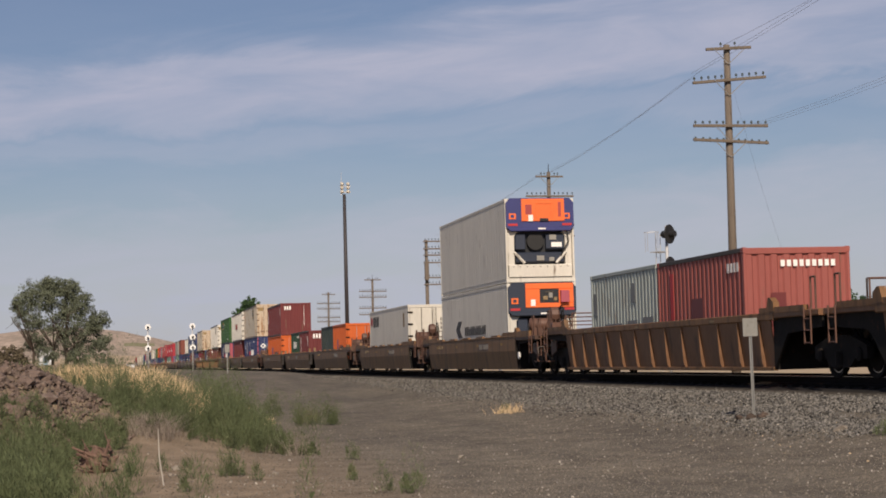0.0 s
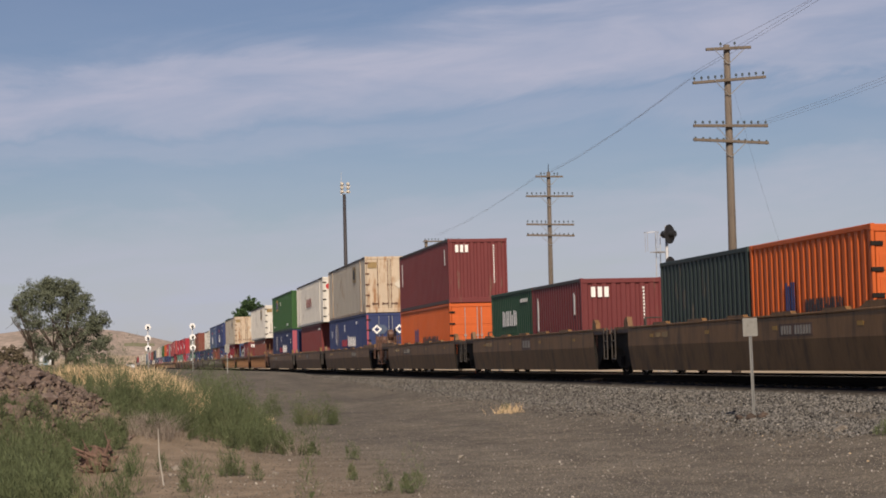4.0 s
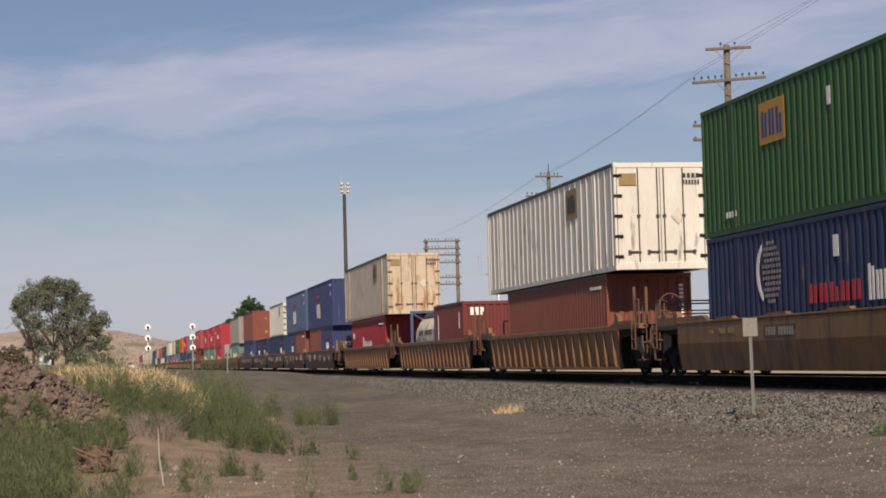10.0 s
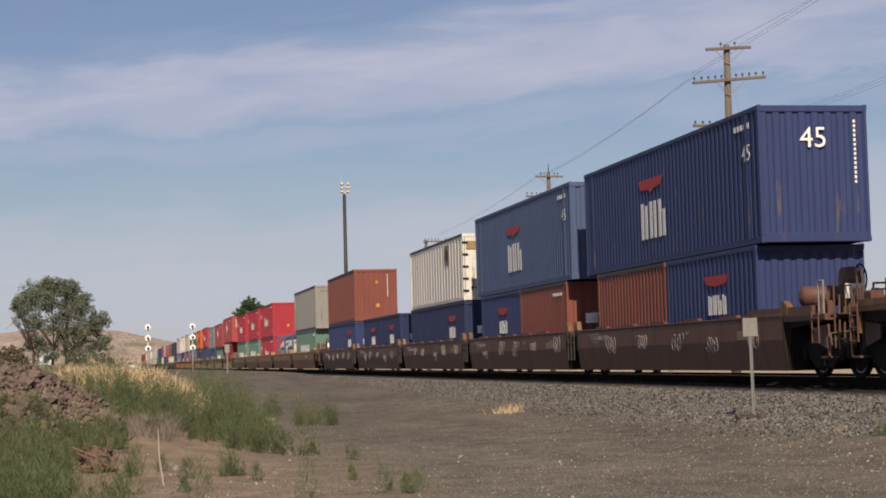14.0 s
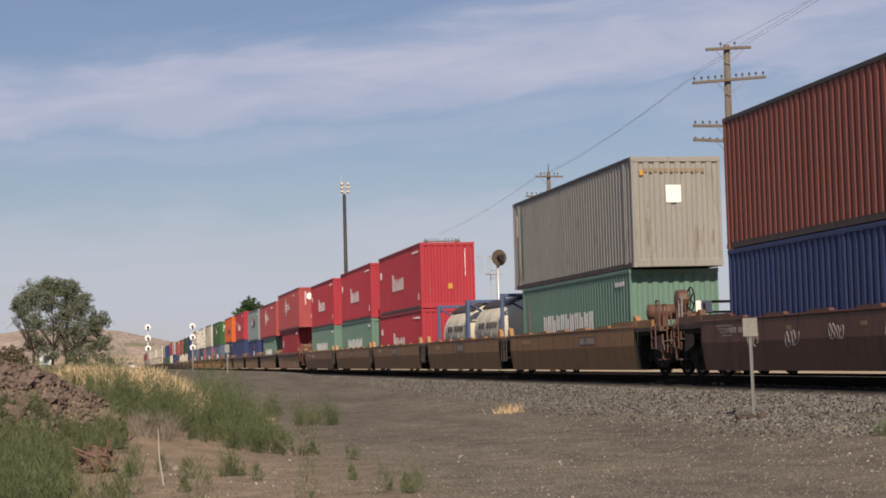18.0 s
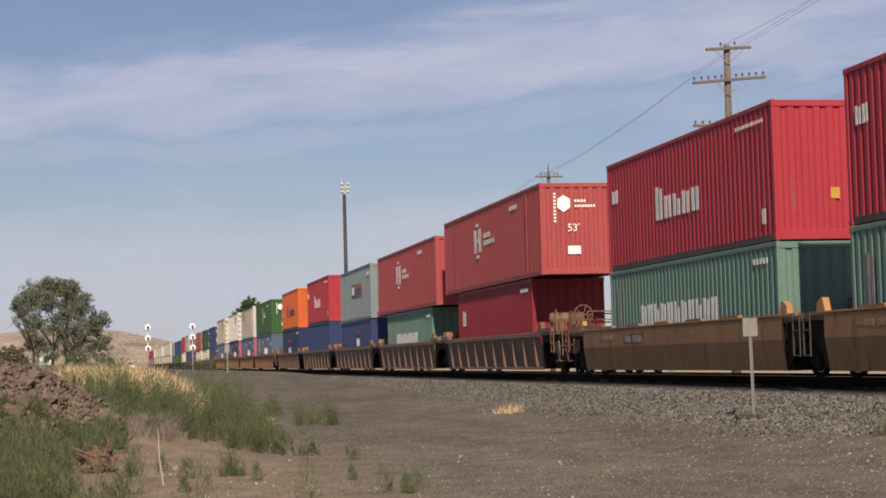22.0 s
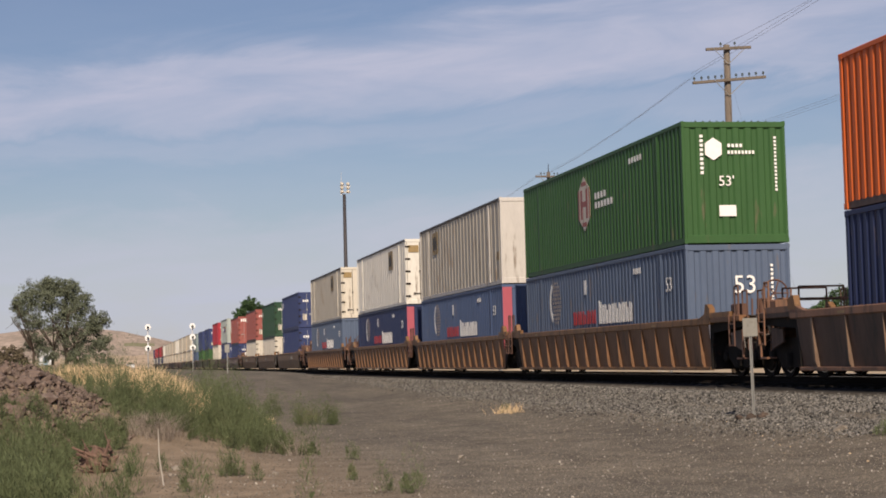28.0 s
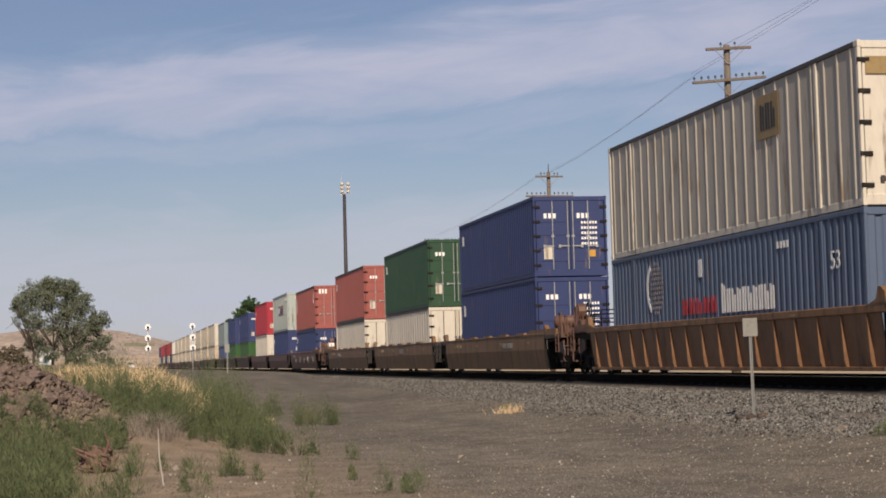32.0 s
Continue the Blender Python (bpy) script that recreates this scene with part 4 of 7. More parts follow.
def reefer_machine(c, W, H, dark):
    """Cooling unit that fills the leading end: an orange and blue cowl above a dark recess; dark names the slate-coloured make with its hatch open."""
    cowl = M["cowl_navy" if dark else "machine_blue"]
    part("end_wall", Shape().box(-W / 2 + 0.07, W / 2 - 0.07, 0.34, 0.38, 0.2, H - 0.15), M["reefer_white"], c)
    sill = part("lower_panel", Shape().box(-1.12, 1.12, 0.0, 0.34, 0.12, 0.62, 0.03), M["reefer_white"], c, "white riveted lower panel")
    for k in range(9):
        part("rivet", Shape().lathe([(-0.012, 0.012), (0.0, 0.02)], (-0.96 + 0.24 * k, -0.002, 0.54), "y", 6), M["rod"], sill)
    # the cowl bulges past the corner posts and is cut back at its lower corners
    ring = [(-1.05, H - 1.14), (1.05, H - 1.14), (1.20, H - 0.98), (1.20, H - 0.16), (1.06, H + 0.01), (-1.06, H + 0.01), (-1.20, H - 0.16), (-1.20, H - 0.98)]
    unit = part("cooling_unit", Shape().extrude(ring, "y", -0.10, 0.30), cowl, c, "slate-blue cooling unit cowl" if dark else "dark blue cooling unit cowl")
    part("cowl_lip", Shape().box(-1.08, 1.08, -0.13, -0.10, H - 1.13, H - 1.04, 0.02), cowl, unit)
    if dark:
        door = Shape().box(-0.60, 1.10, -0.135, -0.10, H - 0.22, H - 0.02, 0.02).box(-0.60, 1.10, -0.135, -0.10, H - 0.86, H - 0.70, 0.02)
        door.box(-0.60, -0.10, -0.135, -0.10, H - 0.70, H - 0.22).box(0.58, 1.10, -0.135, -0.10, H - 0.70, H - 0.22)
        part("service_panel", door, M["machine_orange"], unit, "bright orange service panel round an open hatch")
        hatch = part("opening", Shape().box(-0.10, 0.58, -0.11, -0.10, H - 0.70, H - 0.22), M["grille"], unit, "open hatch on dark machinery")
        for x, z, w, h, tone in ((0.02, 0.60, 0.16, 0.14, "letter_brown"), (0.22, 0.52, 0.14, 0.2, "grey"), (0.40, 0.62, 0.12, 0.12, "letter_brown"), (0.10, 0.36, 0.3, 0.07, "rod")):
            part("relay", Shape().box(x, x + w, -0.14, -0.11, H - z, H - z + h, 0.015), M[tone], hatch)
        part("hatch_flap", Shape().box(0.62, 0.92, -0.30, -0.14, H - 0.68, H - 0.28, 0.02), M["pink"], unit, "dull pink hatch flap")
    else:
        panel = part("service_panel", Shape().box(-0.66, 0.86, -0.135, -0.10, H - 0.80, H - 0.02, 0.04), M["machine_orange"], unit, "bright orange service panel")
        part("panel_rib", Shape().box(-0.16, 0.44, -0.15, -0.135, H - 0.20, H - 0.12, 0.01).box(-0.16, -0.10, -0.15, -0.135, H - 0.66, H - 0.20).box(0.38, 0.44, -0.15, -0.135, H - 0.66, H - 0.20), M["machine_orange"], panel)
        part("side_slot", Shape().box(0.64, 0.74, -0.145, -0.13, H - 0.64, H - 0.14), M["hub_red"], panel)
        part("handle", Shape().box(-0.02, 0.28, -0.16, -0.13, H - 0.80, H - 0.70, 0.02), M["grille"], panel)
        part("notice", Shape().box(-0.52, -0.30, -0.142, -0.135, H - 0.56, H - 0.22), M["hub_red"], panel)
    part("paper_tag", Shape().box(-0.42, -0.26, -0.146, -0.136, H - 0.80, H - 0.58), M["letter_white"], unit)
    for x in (-0.98, 0.94):
        plate = part("corner_plate", Shape().box(x - 0.12, x + 0.12, -0.115, -0.10, H - 0.72, H - 0.52), M["machine_orange"], unit)
        part("plate_window", Shape().box(x - 0.06, x + 0.06, -0.12, -0.115, H - 0.67, H - 0.57), cowl, plate)
        part("caution_strip", Shape().box(x - 0.16, x + 0.18, -0.112, -0.10, H - 0.95, H - 0.87), M["letter_red"], unit)
    part("nameplate", Shape().box(-0.08, 0.18, -0.142, -0.13, H - 1.08, H - 1.03), M["letter_white"], unit)
    # machinery below the cowl
    rec = part("recess", Shape().box(-0.92, 0.92, 0.20, 0.34, 0.62, H - 1.14), M["grille"], c, "dark machinery recess")
    part("fan", Shape().lathe([(0.0, 0.30), (0.1, 0.30), (0.12, 0.05)], (-0.15, 0.05, H - 1.48), "y", 18), M["rubber"], rec)
    part("condenser", Shape().box(-0.88, -0.50, 0.04, 0.2, H - 1.75, H - 1.22, 0.03), M["cowl_navy"], rec)
    part("compressor", Shape().box(0.22, 0.85, 0.02, 0.2, H - 1.78, H - 1.24, 0.05), M["cowl_navy"], rec)
    part("nameplate", Shape().box(0.40, 0.78, 0.008, 0.02, H - 1.68, H - 1.52), M["letter_white"], rec)
    part("controller", Shape().box(0.34, 0.58, 0.0, 0.02, H - 1.44, H - 1.26, 0.02), M["grey"], rec)
    part("evaporator_box", Shape().box(-0.85, 0.85, 0.06, 0.2, 0.68, H - 1.86, 0.05), M["cowl_navy"], rec)
    part("junction_box", Shape().box(-0.12, 0.14, 0.02, 0.06, 0.74, 0.92, 0.02), M["grey"], rec)
    part("junction_box", Shape().box(0.32, 0.50, 0.02, 0.06, 0.72, 0.86, 0.02), M["grey"], rec)
    part("cable", Shape().tube((0.95, -0.05, H - 1.1), (1.0, -0.06, H - 1.5), 0.025, n=6).tube((1.0, -0.06, H - 1.5), (0.72, -0.02, H - 2.0), 0.025, n=6), M["rubber"], c)
    for sx in (-1, 1):
        part("jamb", Shape().box(*sorted((sx * 0.90, sx * 1.14)), 0.05, 0.34, 0.6, H - 1.10, 0.02), M["reefer_white"], c)
        part("gusset", Shape().extrude([(sx * 0.93, H - 1.12), (sx * 0.93, H - 1.34), (sx * 0.78, H - 1.12)], "y", 0.03, 0.3), M["reefer_white"], c)
        part("brace", Shape().tube((sx * 0.92, 0.02, 1.05), (sx * 0.56, 0.02, 0.66), 0.05, n=6), M["reefer_white"], c, "white diagonal brace")


def tank_container(s, z, label):
    """A twenty-foot tank in an open blue frame."""
    L, W, H = 6.06, 2.44, 2.59
    c = rolls(thing("tank_container", label, "tank container", "containers on the train"), s, z)
    v = part("vessel", Shape().lathe([(0.30, 0.02), (0.34, 0.5), (0.46, 0.85), (0.66, 1.05), (0.85, 1.10), (L - 0.85, 1.10), (L - 0.66, 1.05), (L - 0.46, 0.85), (L - 0.34, 0.5), (L - 0.30, 0.02)], (0, 0, 1.36), "y", 32), M["tank"], c, "pale cream insulated vessel", True)
    for y in (0.9, 2.3, 3.75, 5.15):
        part("band", Shape().lathe([(0, 1.09), (0, 1.112), (0.06, 1.112), (0.06, 1.09)], (0, y, 1.36), "y", 32), M["alu"], v)
    for y in (0.06, L - 0.06):
        for sx in (-1, 1):
            part("post", Shape().box(sx * W / 2 - 0.06 * (sx + 1), sx * W / 2 + 0.06 * (1 - sx), y - 0.06, y + 0.06, 0, H, 0.015), M["pale_blue"], c)
            yb = y + (0.9 if y < 1 else -0.9)
            part("brace", Shape().tube((sx * (W / 2 - 0.06), y, 0.6), (sx * (W / 2 - 0.35), yb, 0.25), 0.045, n=6), M["pale_blue"], c)
            part("diagonal", Shape().tube((sx * (W / 2 - 0.06), y, H - 0.1), (sx * 0.3, y, H - 0.62), 0.04, n=6), M["pale_blue"], c)
        for zz in (0.06, H - 0.06):
            part("cross_beam", Shape().box(-W / 2 + 0.12, W / 2 - 0.12, y - 0.05, y + 0.05, zz - 0.06, zz + 0.06, 0.012), M["pale_blue"], c)
    for sx in (-1, 1):
        part("side_beam", Shape().box(sx * W / 2 - 0.05 * (sx + 1), sx * W / 2 + 0.05 * (1 - sx), 0.12, L - 0.12, 0.0, 0.14, 0.012), M["pale_blue"], c)
    top = Shape().extrude([(-0.74, 2.20), (-0.58, 2.36), (-0.30, 2.49), (0.30, 2.49), (0.58, 2.36), (0.74, 2.20), (0.76, 2.23), (0.60, 2.39), (0.32, 2.53), (-0.32, 2.53), (-0.60, 2.39), (-0.76, 2.23)], "y", 0.75, L - 0.75)
    part("spill_cover", top, M["rod"], c, "dark grey cover along the top")
    part("hatch_ring", Shape().lathe([(0.0, 0.28), (0.06, 0.28), (0.07, 0.2)], (0, L / 2, 2.53), "z", 14), M["alu"], c)
    for k in range(9):
        y = 1.3 + k * 0.36
        s2 = Shape()
        for a0 in (168, 174):
            a = radians(a0)
            s2.box(1.118 * math.cos(a) - 0.004, 1.118 * math.cos(a) + 0.004, y, y + (0.22 if k != 5 else 0.02), 1.36 + 1.118 * math.sin(a) - 0.05, 1.36 + 1.118 * math.sin(a) + 0.06)
        part("lettering", s2, M["letter_black"], c)
    return c


def wheelset_parts(truck, dy, s):
    w = part("wheelset", Shape().tube((-0.9, 0, 0), (0.9, 0, 0), 0.075, n=10), M["steel"], truck)
    for sx in (-1, 1):
        x = sx * 0.7525
        prof = [(-0.065, 0.10), (-0.065, 0.30), (-0.02, 0.34), (-0.065, 0.40), (-0.065, 0.455), (-0.05, 0.455), (-0.03, 0.43), (0.065, 0.42), (0.065, 0.36), (0.02, 0.31), (0.065, 0.14), (0.065, 0.10)]
        prof = [(a * -sx, r) for a, r in prof]
        part("wheel", Shape().lathe(prof, (x, 0, 0), "x", 24), M["steel"], w, smooth=False)
        part("tread", Shape().lathe([(-0.028, 0.431), (0.06, 0.424)], (x, 0, 0), "x", 24), M["tread"], w, "bright worn tread")
    w.location = (0, dy, 0.42)
    WHEELSETS.append((w, s + dy, dy))
    return w


def truck(s):
    """A two-axle rail truck with cast side frames, centred s metres along the train."""
    t = rolls(thing("rail_truck", "grimy two-axle freight truck under the well cars", "rail truck", "trucks of the train"), s, 0.0)
    for sx in (-1, 1):
        x0, x1 = sorted((sx * 0.98, sx * 1.12))
        ring = [(-1.2, 0.34), (-1.2, 0.58), (-0.95, 0.66), (-0.45, 0.78), (0.45, 0.78), (0.95, 0.66), (1.2, 0.58), (1.2, 0.34), (0.98, 0.34), (0.75, 0.40), (0.42, 0.18), (-0.42, 0.18), (-0.75, 0.40), (-0.98, 0.34)]
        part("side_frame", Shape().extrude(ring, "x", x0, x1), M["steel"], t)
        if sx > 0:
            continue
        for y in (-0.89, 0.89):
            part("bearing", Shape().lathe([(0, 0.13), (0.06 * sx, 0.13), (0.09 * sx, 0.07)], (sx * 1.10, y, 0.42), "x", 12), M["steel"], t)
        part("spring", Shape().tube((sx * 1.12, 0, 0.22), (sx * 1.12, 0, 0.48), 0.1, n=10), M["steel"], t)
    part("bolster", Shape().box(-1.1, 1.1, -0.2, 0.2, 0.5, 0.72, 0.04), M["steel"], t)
    for dy in (-0.89, 0.89):
        wheelset_parts(t, dy, s)
    return t


def grab(parent, pts, mat, r=0.02):
    s = Shape()
    for a, b in zip(pts, pts[1:]):
        s.tube(a, b, r, n=6)
    return part("grab_iron", s, mat, parent)


def well_car(s0, s1, a, b, style, mat, near, label, head=False, tail=False, wheel=False, marks=None):
    """One well of a double-stack car. s0..s1 is the well, a and b the ends of its platforms."""
    p = M[mat]
    c = rolls(thing("well_car", label, "freight car", "well cars of the train"), s0, 0.0)
    L, xs = s1 - s0, 1.49
    gear = M[{"well_brown": "gear", "well_purple": "gear", "well_gold": "gear", "well_rust": "gear"}.get(mat, mat)]
    A, B = a - s0, b - s0
    top, bot, crease = (1.20, 0.12, 0.74) if style == "smooth" else (1.30, 0.14, 1.14)
    for sx in (-1, 1):
        xo, xi = sx * xs, sx * (xs - 0.09)
        if style == "smooth":
            section = [(xo, crease), (xo, top - 0.02), (sx * (xs - 0.02), top), (xi, top), (xi, crease + 0.02), (sx * (xs - 0.17), bot), (sx * (xs - 0.09), bot)]
            part("side_sill", Shape().extrude(section, "y", 0.0, L), p, c)
            part("top_lip", Shape().box(min(xo, xi) - 0.015, max(xo, xi) + 0.015, 0.0, L, top, top + 0.045, 0.01), p, c)
        else:
            part("side_sheet", Shape().extrude([(sx * (xs - 0.06), crease), (sx * (xs - 0.04), crease), (sx * (xs - 0.155), bot), (sx * (xs - 0.175), bot)], "y", 0.0, L), M["sheet_rust" if mat == "well_rust" else "sheet_dark"], c)
            part("top_chord", Shape().box(*sorted((sx * (xs - 0.16), sx * xs)), -0.25, L + 0.25, crease, top, 0.02), p, c)
            part("bottom_chord", Shape().box(*sorted((sx * (xs - 0.17), sx * (xs - 0.07))), 0.0, L, bot - 0.02, bot + 0.06, 0.012), p, c)
            n = max(6, round(L / (0.82 if 220 < s0 < 285 else 1.1 if s0 > 540 else 1.6 if mat == "well_dark" else 1.3)))
            if near:
                ring = [(sx * (xs - 0.165), bot + 0.04), (sx * (xs - 0.10), bot + 0.04), (sx * (xs - 0.055), bot + 0.16), (sx * (xs - 0.012), crease - 0.08), (sx * (xs - 0.012), crease), (sx * (xs - 0.05), crease)]
                me = Shape().extrude(ring, "y", -0.016, 0.016)
                if sx > 0:
                    row = Shape()
                    for k in range(n):
                        row.extrude(ring, "y", L * (k + 0.5) / n - 0.016, L * (k + 0.5) / n + 0.016)
                    part("far_ribs", row, M["rib_rust" if mat == "well_rust" else "rib_dark"], c)
                rib_mesh = me.mesh("rib", M["rib_rust" if mat == "well_rust" else "rib_dark"])
                for k in range(n if sx < 0 else 0):
                    r = new("rib", rib_mesh)
                    r.parent = c
                    r.location = (0, L * (k + 0.5) / n, 0)
                    r.scale = (1, 2.6 if k in (0, n // 2, n - 1) else 1, 1)
        # sides that taper up to the platforms over the trucks
        for end, out in ((0.0, A), (L, B)):
            d = 1 if out > end else -1
            reach = out - end
            open_end = (head if d < 0 else tail) and near
            zl = 0.96 if open_end else 0.66 if style == "smooth" else 0.86
            ring = [(end, bot), (end, top), (end + reach * 0.96, top), (end + reach * 0.96, zl + 0.1), (end + d * min(0.22 if open_end else 0.75, abs(reach) * 0.6), zl)]
            web = Shape().extrude(ring, "x", *sorted((sx * (xs - 0.16), sx * (xs - 0.10))))
            beam = Shape().box(*sorted((sx * (xs - 0.2), sx * (xs - 0.01))), *sorted((end, end + reach * 0.98)), top - 0.12, top + 0.005, 0.015)
            # web and sill cap near-black: shaded void over the trucks put into colour
            if style == "smooth":
                web.extrude(section, "y", *sorted((end, end + d * 0.02)))
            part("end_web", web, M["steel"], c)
            if near and sx < 0:
                part("end_beam", beam, M["sheet_rust" if mat == "well_rust" else "sheet_dark"], c)
            outer = head if d < 0 else tail
            up, back_to = (0.10, 0.5) if style != "smooth" else (0.17, 2.3) if outer else (0.05, 0.5)
            ramp = [(end - d * back_to, top - 0.02), (end - d * (back_to - 0.5 if outer else back_to), top + up), (end + reach * 0.72, top + up), (end + reach * 0.72, top - 0.02)]
            part("raised_end", Shape().extrude(ramp, "x", *sorted((sx * (xs - 0.10), sx * (xs + 0.004)))), p, c)
    part("floor_beam", Shape().box(-xs + 0.2, xs - 0.2, 0.1, 0.5, bot, FLOOR_Z - 0.01).box(-xs + 0.2, xs - 0.2, L - 0.5, L - 0.1, bot, FLOOR_Z - 0.01).box(-xs + 0.2, xs - 0.2, L / 2 - 0.3, L / 2 + 0.3, bot, FLOOR_Z - 0.01), M["steel"], c)
    for end, out in ((0.0, A), (L, B)):
        d = 1 if out > end else -1
        part("end_bulkhead", Shape().box(-xs + 0.15, xs - 0.15, *sorted((end + d * 0.02, end + d * 0.14)), bot, top - 0.02), M["steel"], c)
        part("platform", Shape().box(-xs + 0.12, xs - 0.12, *sorted((end + d * 0.10, out * 0.98 + end * 0.02)), top - 0.09, top - 0.02, 0.015), p, c)
        part("draft_sill", Shape().box(-0.35, 0.35, *sorted((end + d * 0.1, out)), 0.62, top - 0.1, 0.03), M["steel"], c)
        for sx in ((-1, 1) if near else ()):
            part("guide", Shape().extrude([(end - d * 0.10, top + 0.02), (end + d * 0.32, top + 0.02), (end + d * 0.30, top + 0.20), (end + d * 0.12, top + 0.30), (end + d * 0.02, top + 0.30)], "x", *sorted((sx * (xs - 0.12), sx * (xs + 0.01)))), M["guide" if mat == "well_gold" else "well_rust"], c, "worn container guide")
        if near:
            steps = Shape()
            y = end + (out - end) * 0.80
            inner = style == "smooth" and not (head and end == 0.0) and not (tail and end == L)
            bare = mat == "well_dark" and not (head and end == 0.0) and not (tail and end == L)
            foot = 0.40 if inner else 0.64
            for yy in (y - 0.16, y + 0.16):
                steps.tube((-xs - 0.02, yy, foot), (-xs - 0.02, yy, top + 0.05), 0.018, n=6)
            for zz in (foot + 0.02, 0.90, 1.12):
                steps.tube((-xs - 0.02, y - 0.16, zz), (-xs - 0.02, y + 0.16, zz), 0.015, n=6)
            if not bare:
                part("ladder", steps, M["rod"] if inner else gear, c)
            else:
                part("brake_cylinder", Shape().lathe([(-0.3, 0.05), (-0.26, 0.16), (0.2, 0.16), (0.24, 0.05)], (-0.95, y, top + 0.16), "x", 12), M["well_dark"], c, "rusty brake cylinder", True)
                part("valve_box", Shape().box(-1.36, -1.12, *sorted((y + d * 0.2, y + d * 0.5)), top - 0.02, top + 0.2, 0.03), gear, c)
            if not inner and not bare:
                rail_mat = M["chalk"] if mat == "well_purple" else gear
                grab(c, [(-xs + 0.06, y - 0.25, top), (-xs + 0.06, y - 0.25, top + 0.62), (-xs + 0.06, y - 0.02, top + 0.62), (-xs + 0.06, y - 0.02, top)], rail_mat)
            grab(c, [(-0.5, out, top), (-0.5, out, top + (0.3 if inner else 0.55)), (0.5, out, top + (0.3 if inner else 0.55)), (0.5, out, top)], M["rod"] if inner else gear)
            part("hose", Shape().tube((-0.9, out, top - 0.1), (-0.62, out - 0.1 * d, 0.5), 0.03, n=6), M["rubber"], c)
    for open_end, y, d in ((head, A, 1), (tail, B, -1)):
        if open_end and near:
            end_gear(c, y, d, top, xs, gear)
    # white disc for an unidentified bright spot at the car end
    if 56 < s0 < 57:
        part("white_cover", Shape().lathe([(0.0, 0.10), (0.03, 0.13), (0.06, 0.10)], (-xs + 0.02, -0.35, 0.58), "x", 7), M["letter_white"], c, "small bright white spot")
    if head:
        knuckle(c, A, -1)
    if tail:
        knuckle(c, B, 1)
    if wheel:
        edge = style == "smooth"
        hub = (-0.40, A + 0.8, top + 0.66) if edge else (-0.55, A + 0.3, top + 0.46)
        w = part("brake_wheel", Shape().lathe([(-0.02, 0.29), (0.0, 0.31), (0.02, 0.29), (0.0, 0.27), (-0.02, 0.29)], hub, "x" if edge else "y", 20, False), M["steel"] if edge else gear, c, "spoked hand brake wheel")
        for k in range(5):
            a2 = radians(72 * k)
            rim = (0, 0.28 * math.cos(a2), 0.28 * math.sin(a2)) if edge else (0.28 * math.cos(a2), 0, 0.28 * math.sin(a2))
            part("spoke", Shape().tube(hub, Vector(hub) + Vector(rim), 0.016, n=5), M["steel"] if edge else gear, w)
        if edge:
            part("brake_housing", Shape().lathe([(-0.2, 0.12), (-0.16, 0.24), (0.04, 0.26), (0.1, 0.2), (0.12, 0.05)], (hub[0] - 0.2, hub[1], hub[2]), "x", 10), M["gear"], c, "dusty red-brown brake gear housing")
        part("brake_stand", Shape().box(hub[0] - 0.34, hub[0] - 0.06, hub[1] + 0.05, hub[1] + 0.25, top - 0.05, hub[2] - 0.1, 0.03), gear, c)
    if wheel and mat not in ("well_rust",):
        part("air_reservoir", Shape().lathe([(-0.55, 0.05), (-0.5, 0.2), (0.5, 0.2), (0.55, 0.05)], (-0.70, A + 1.75, top + 0.38), "x", 14), M["gear" if mat != "well_dark" else "well_dark"], c, "rusty brake air reservoir", True)
        part("reservoir_bracket", Shape().box(-1.10, -1.0, A + 1.65, A + 1.85, top - 0.03, top + 0.2).box(-0.40, -0.30, A + 1.65, A + 1.85, top - 0.03, top + 0.2), gear, c)
    if near and mat == "well_purple":
        for end, d in ((A, 1), (B, -1)):
            part("notice_plate", Shape().box(-0.95, -0.55, *sorted((end + d * 0.25, end + d * 0.28)), top + 0.28, top + 0.56), M["letter_white"], c, "blank white notice plate")
            part("plate_post", Shape().box(-0.77, -0.73, *sorted((end + d * 0.28, end + d * 0.31)), top - 0.05, top + 0.5), p, c)
    if near and 220 < s0 < 285:
        for end, d in ((A, 1), (B, -1)):
            for dx in (0.0, 0.32):
                part("tall_grab", Shape().box(-xs + 0.02 + dx, -xs + 0.09 + dx, *sorted((end + d * 0.5, end + d * 0.57)), top - 0.5, top + (0.95 if d > 0 else 0.10), 0.015), p, c, "upright orange hand rail")
    if near and style == "smooth":
        if marks == "spray":
            g = random.Random(int(s0))
            for k in range(5):
                y, z = L * (0.08 + 0.17 * k) + g.uniform(-0.4, 0.4), g.uniform(0.62, 0.9)
                pts, q = [], (y, z)
                turn, size, lean = g.uniform(0.45, 0.75), g.uniform(0.11, 0.24), g.uniform(-0.5, 0.5)
                for i in range(34):
                    up = math.sin(i * turn) * size * g.uniform(0.75, 1.2)
                    q = (y + i * 0.021 + size * 0.8 * math.cos(i * turn + 0.4 * math.sin(i * 0.31)) + lean * up, min(1.12, max(0.3, z + up)))
                    pts.append((-xs - 0.004 + max(0.0, crease - q[1]) * 0.13, q[0], q[1]))
                s = Shape()
                for u, v in zip(pts, pts[1:]):
                    s.tube(u, v, 0.012, n=4)
                part("spray_mark", s, M["chalk"], c, "chalky white spray scribble")
            for k in range(4):
                rows = Shape()
                for i in range(7 - k):
                    rows.box(-xs - 0.005, -xs, L * 0.86 + i * 0.15, L * 0.86 + i * 0.15 + 0.11, 1.08 - k * 0.07, 1.11 - k * 0.07)
                part("stencil", rows, M["chalk"], c)
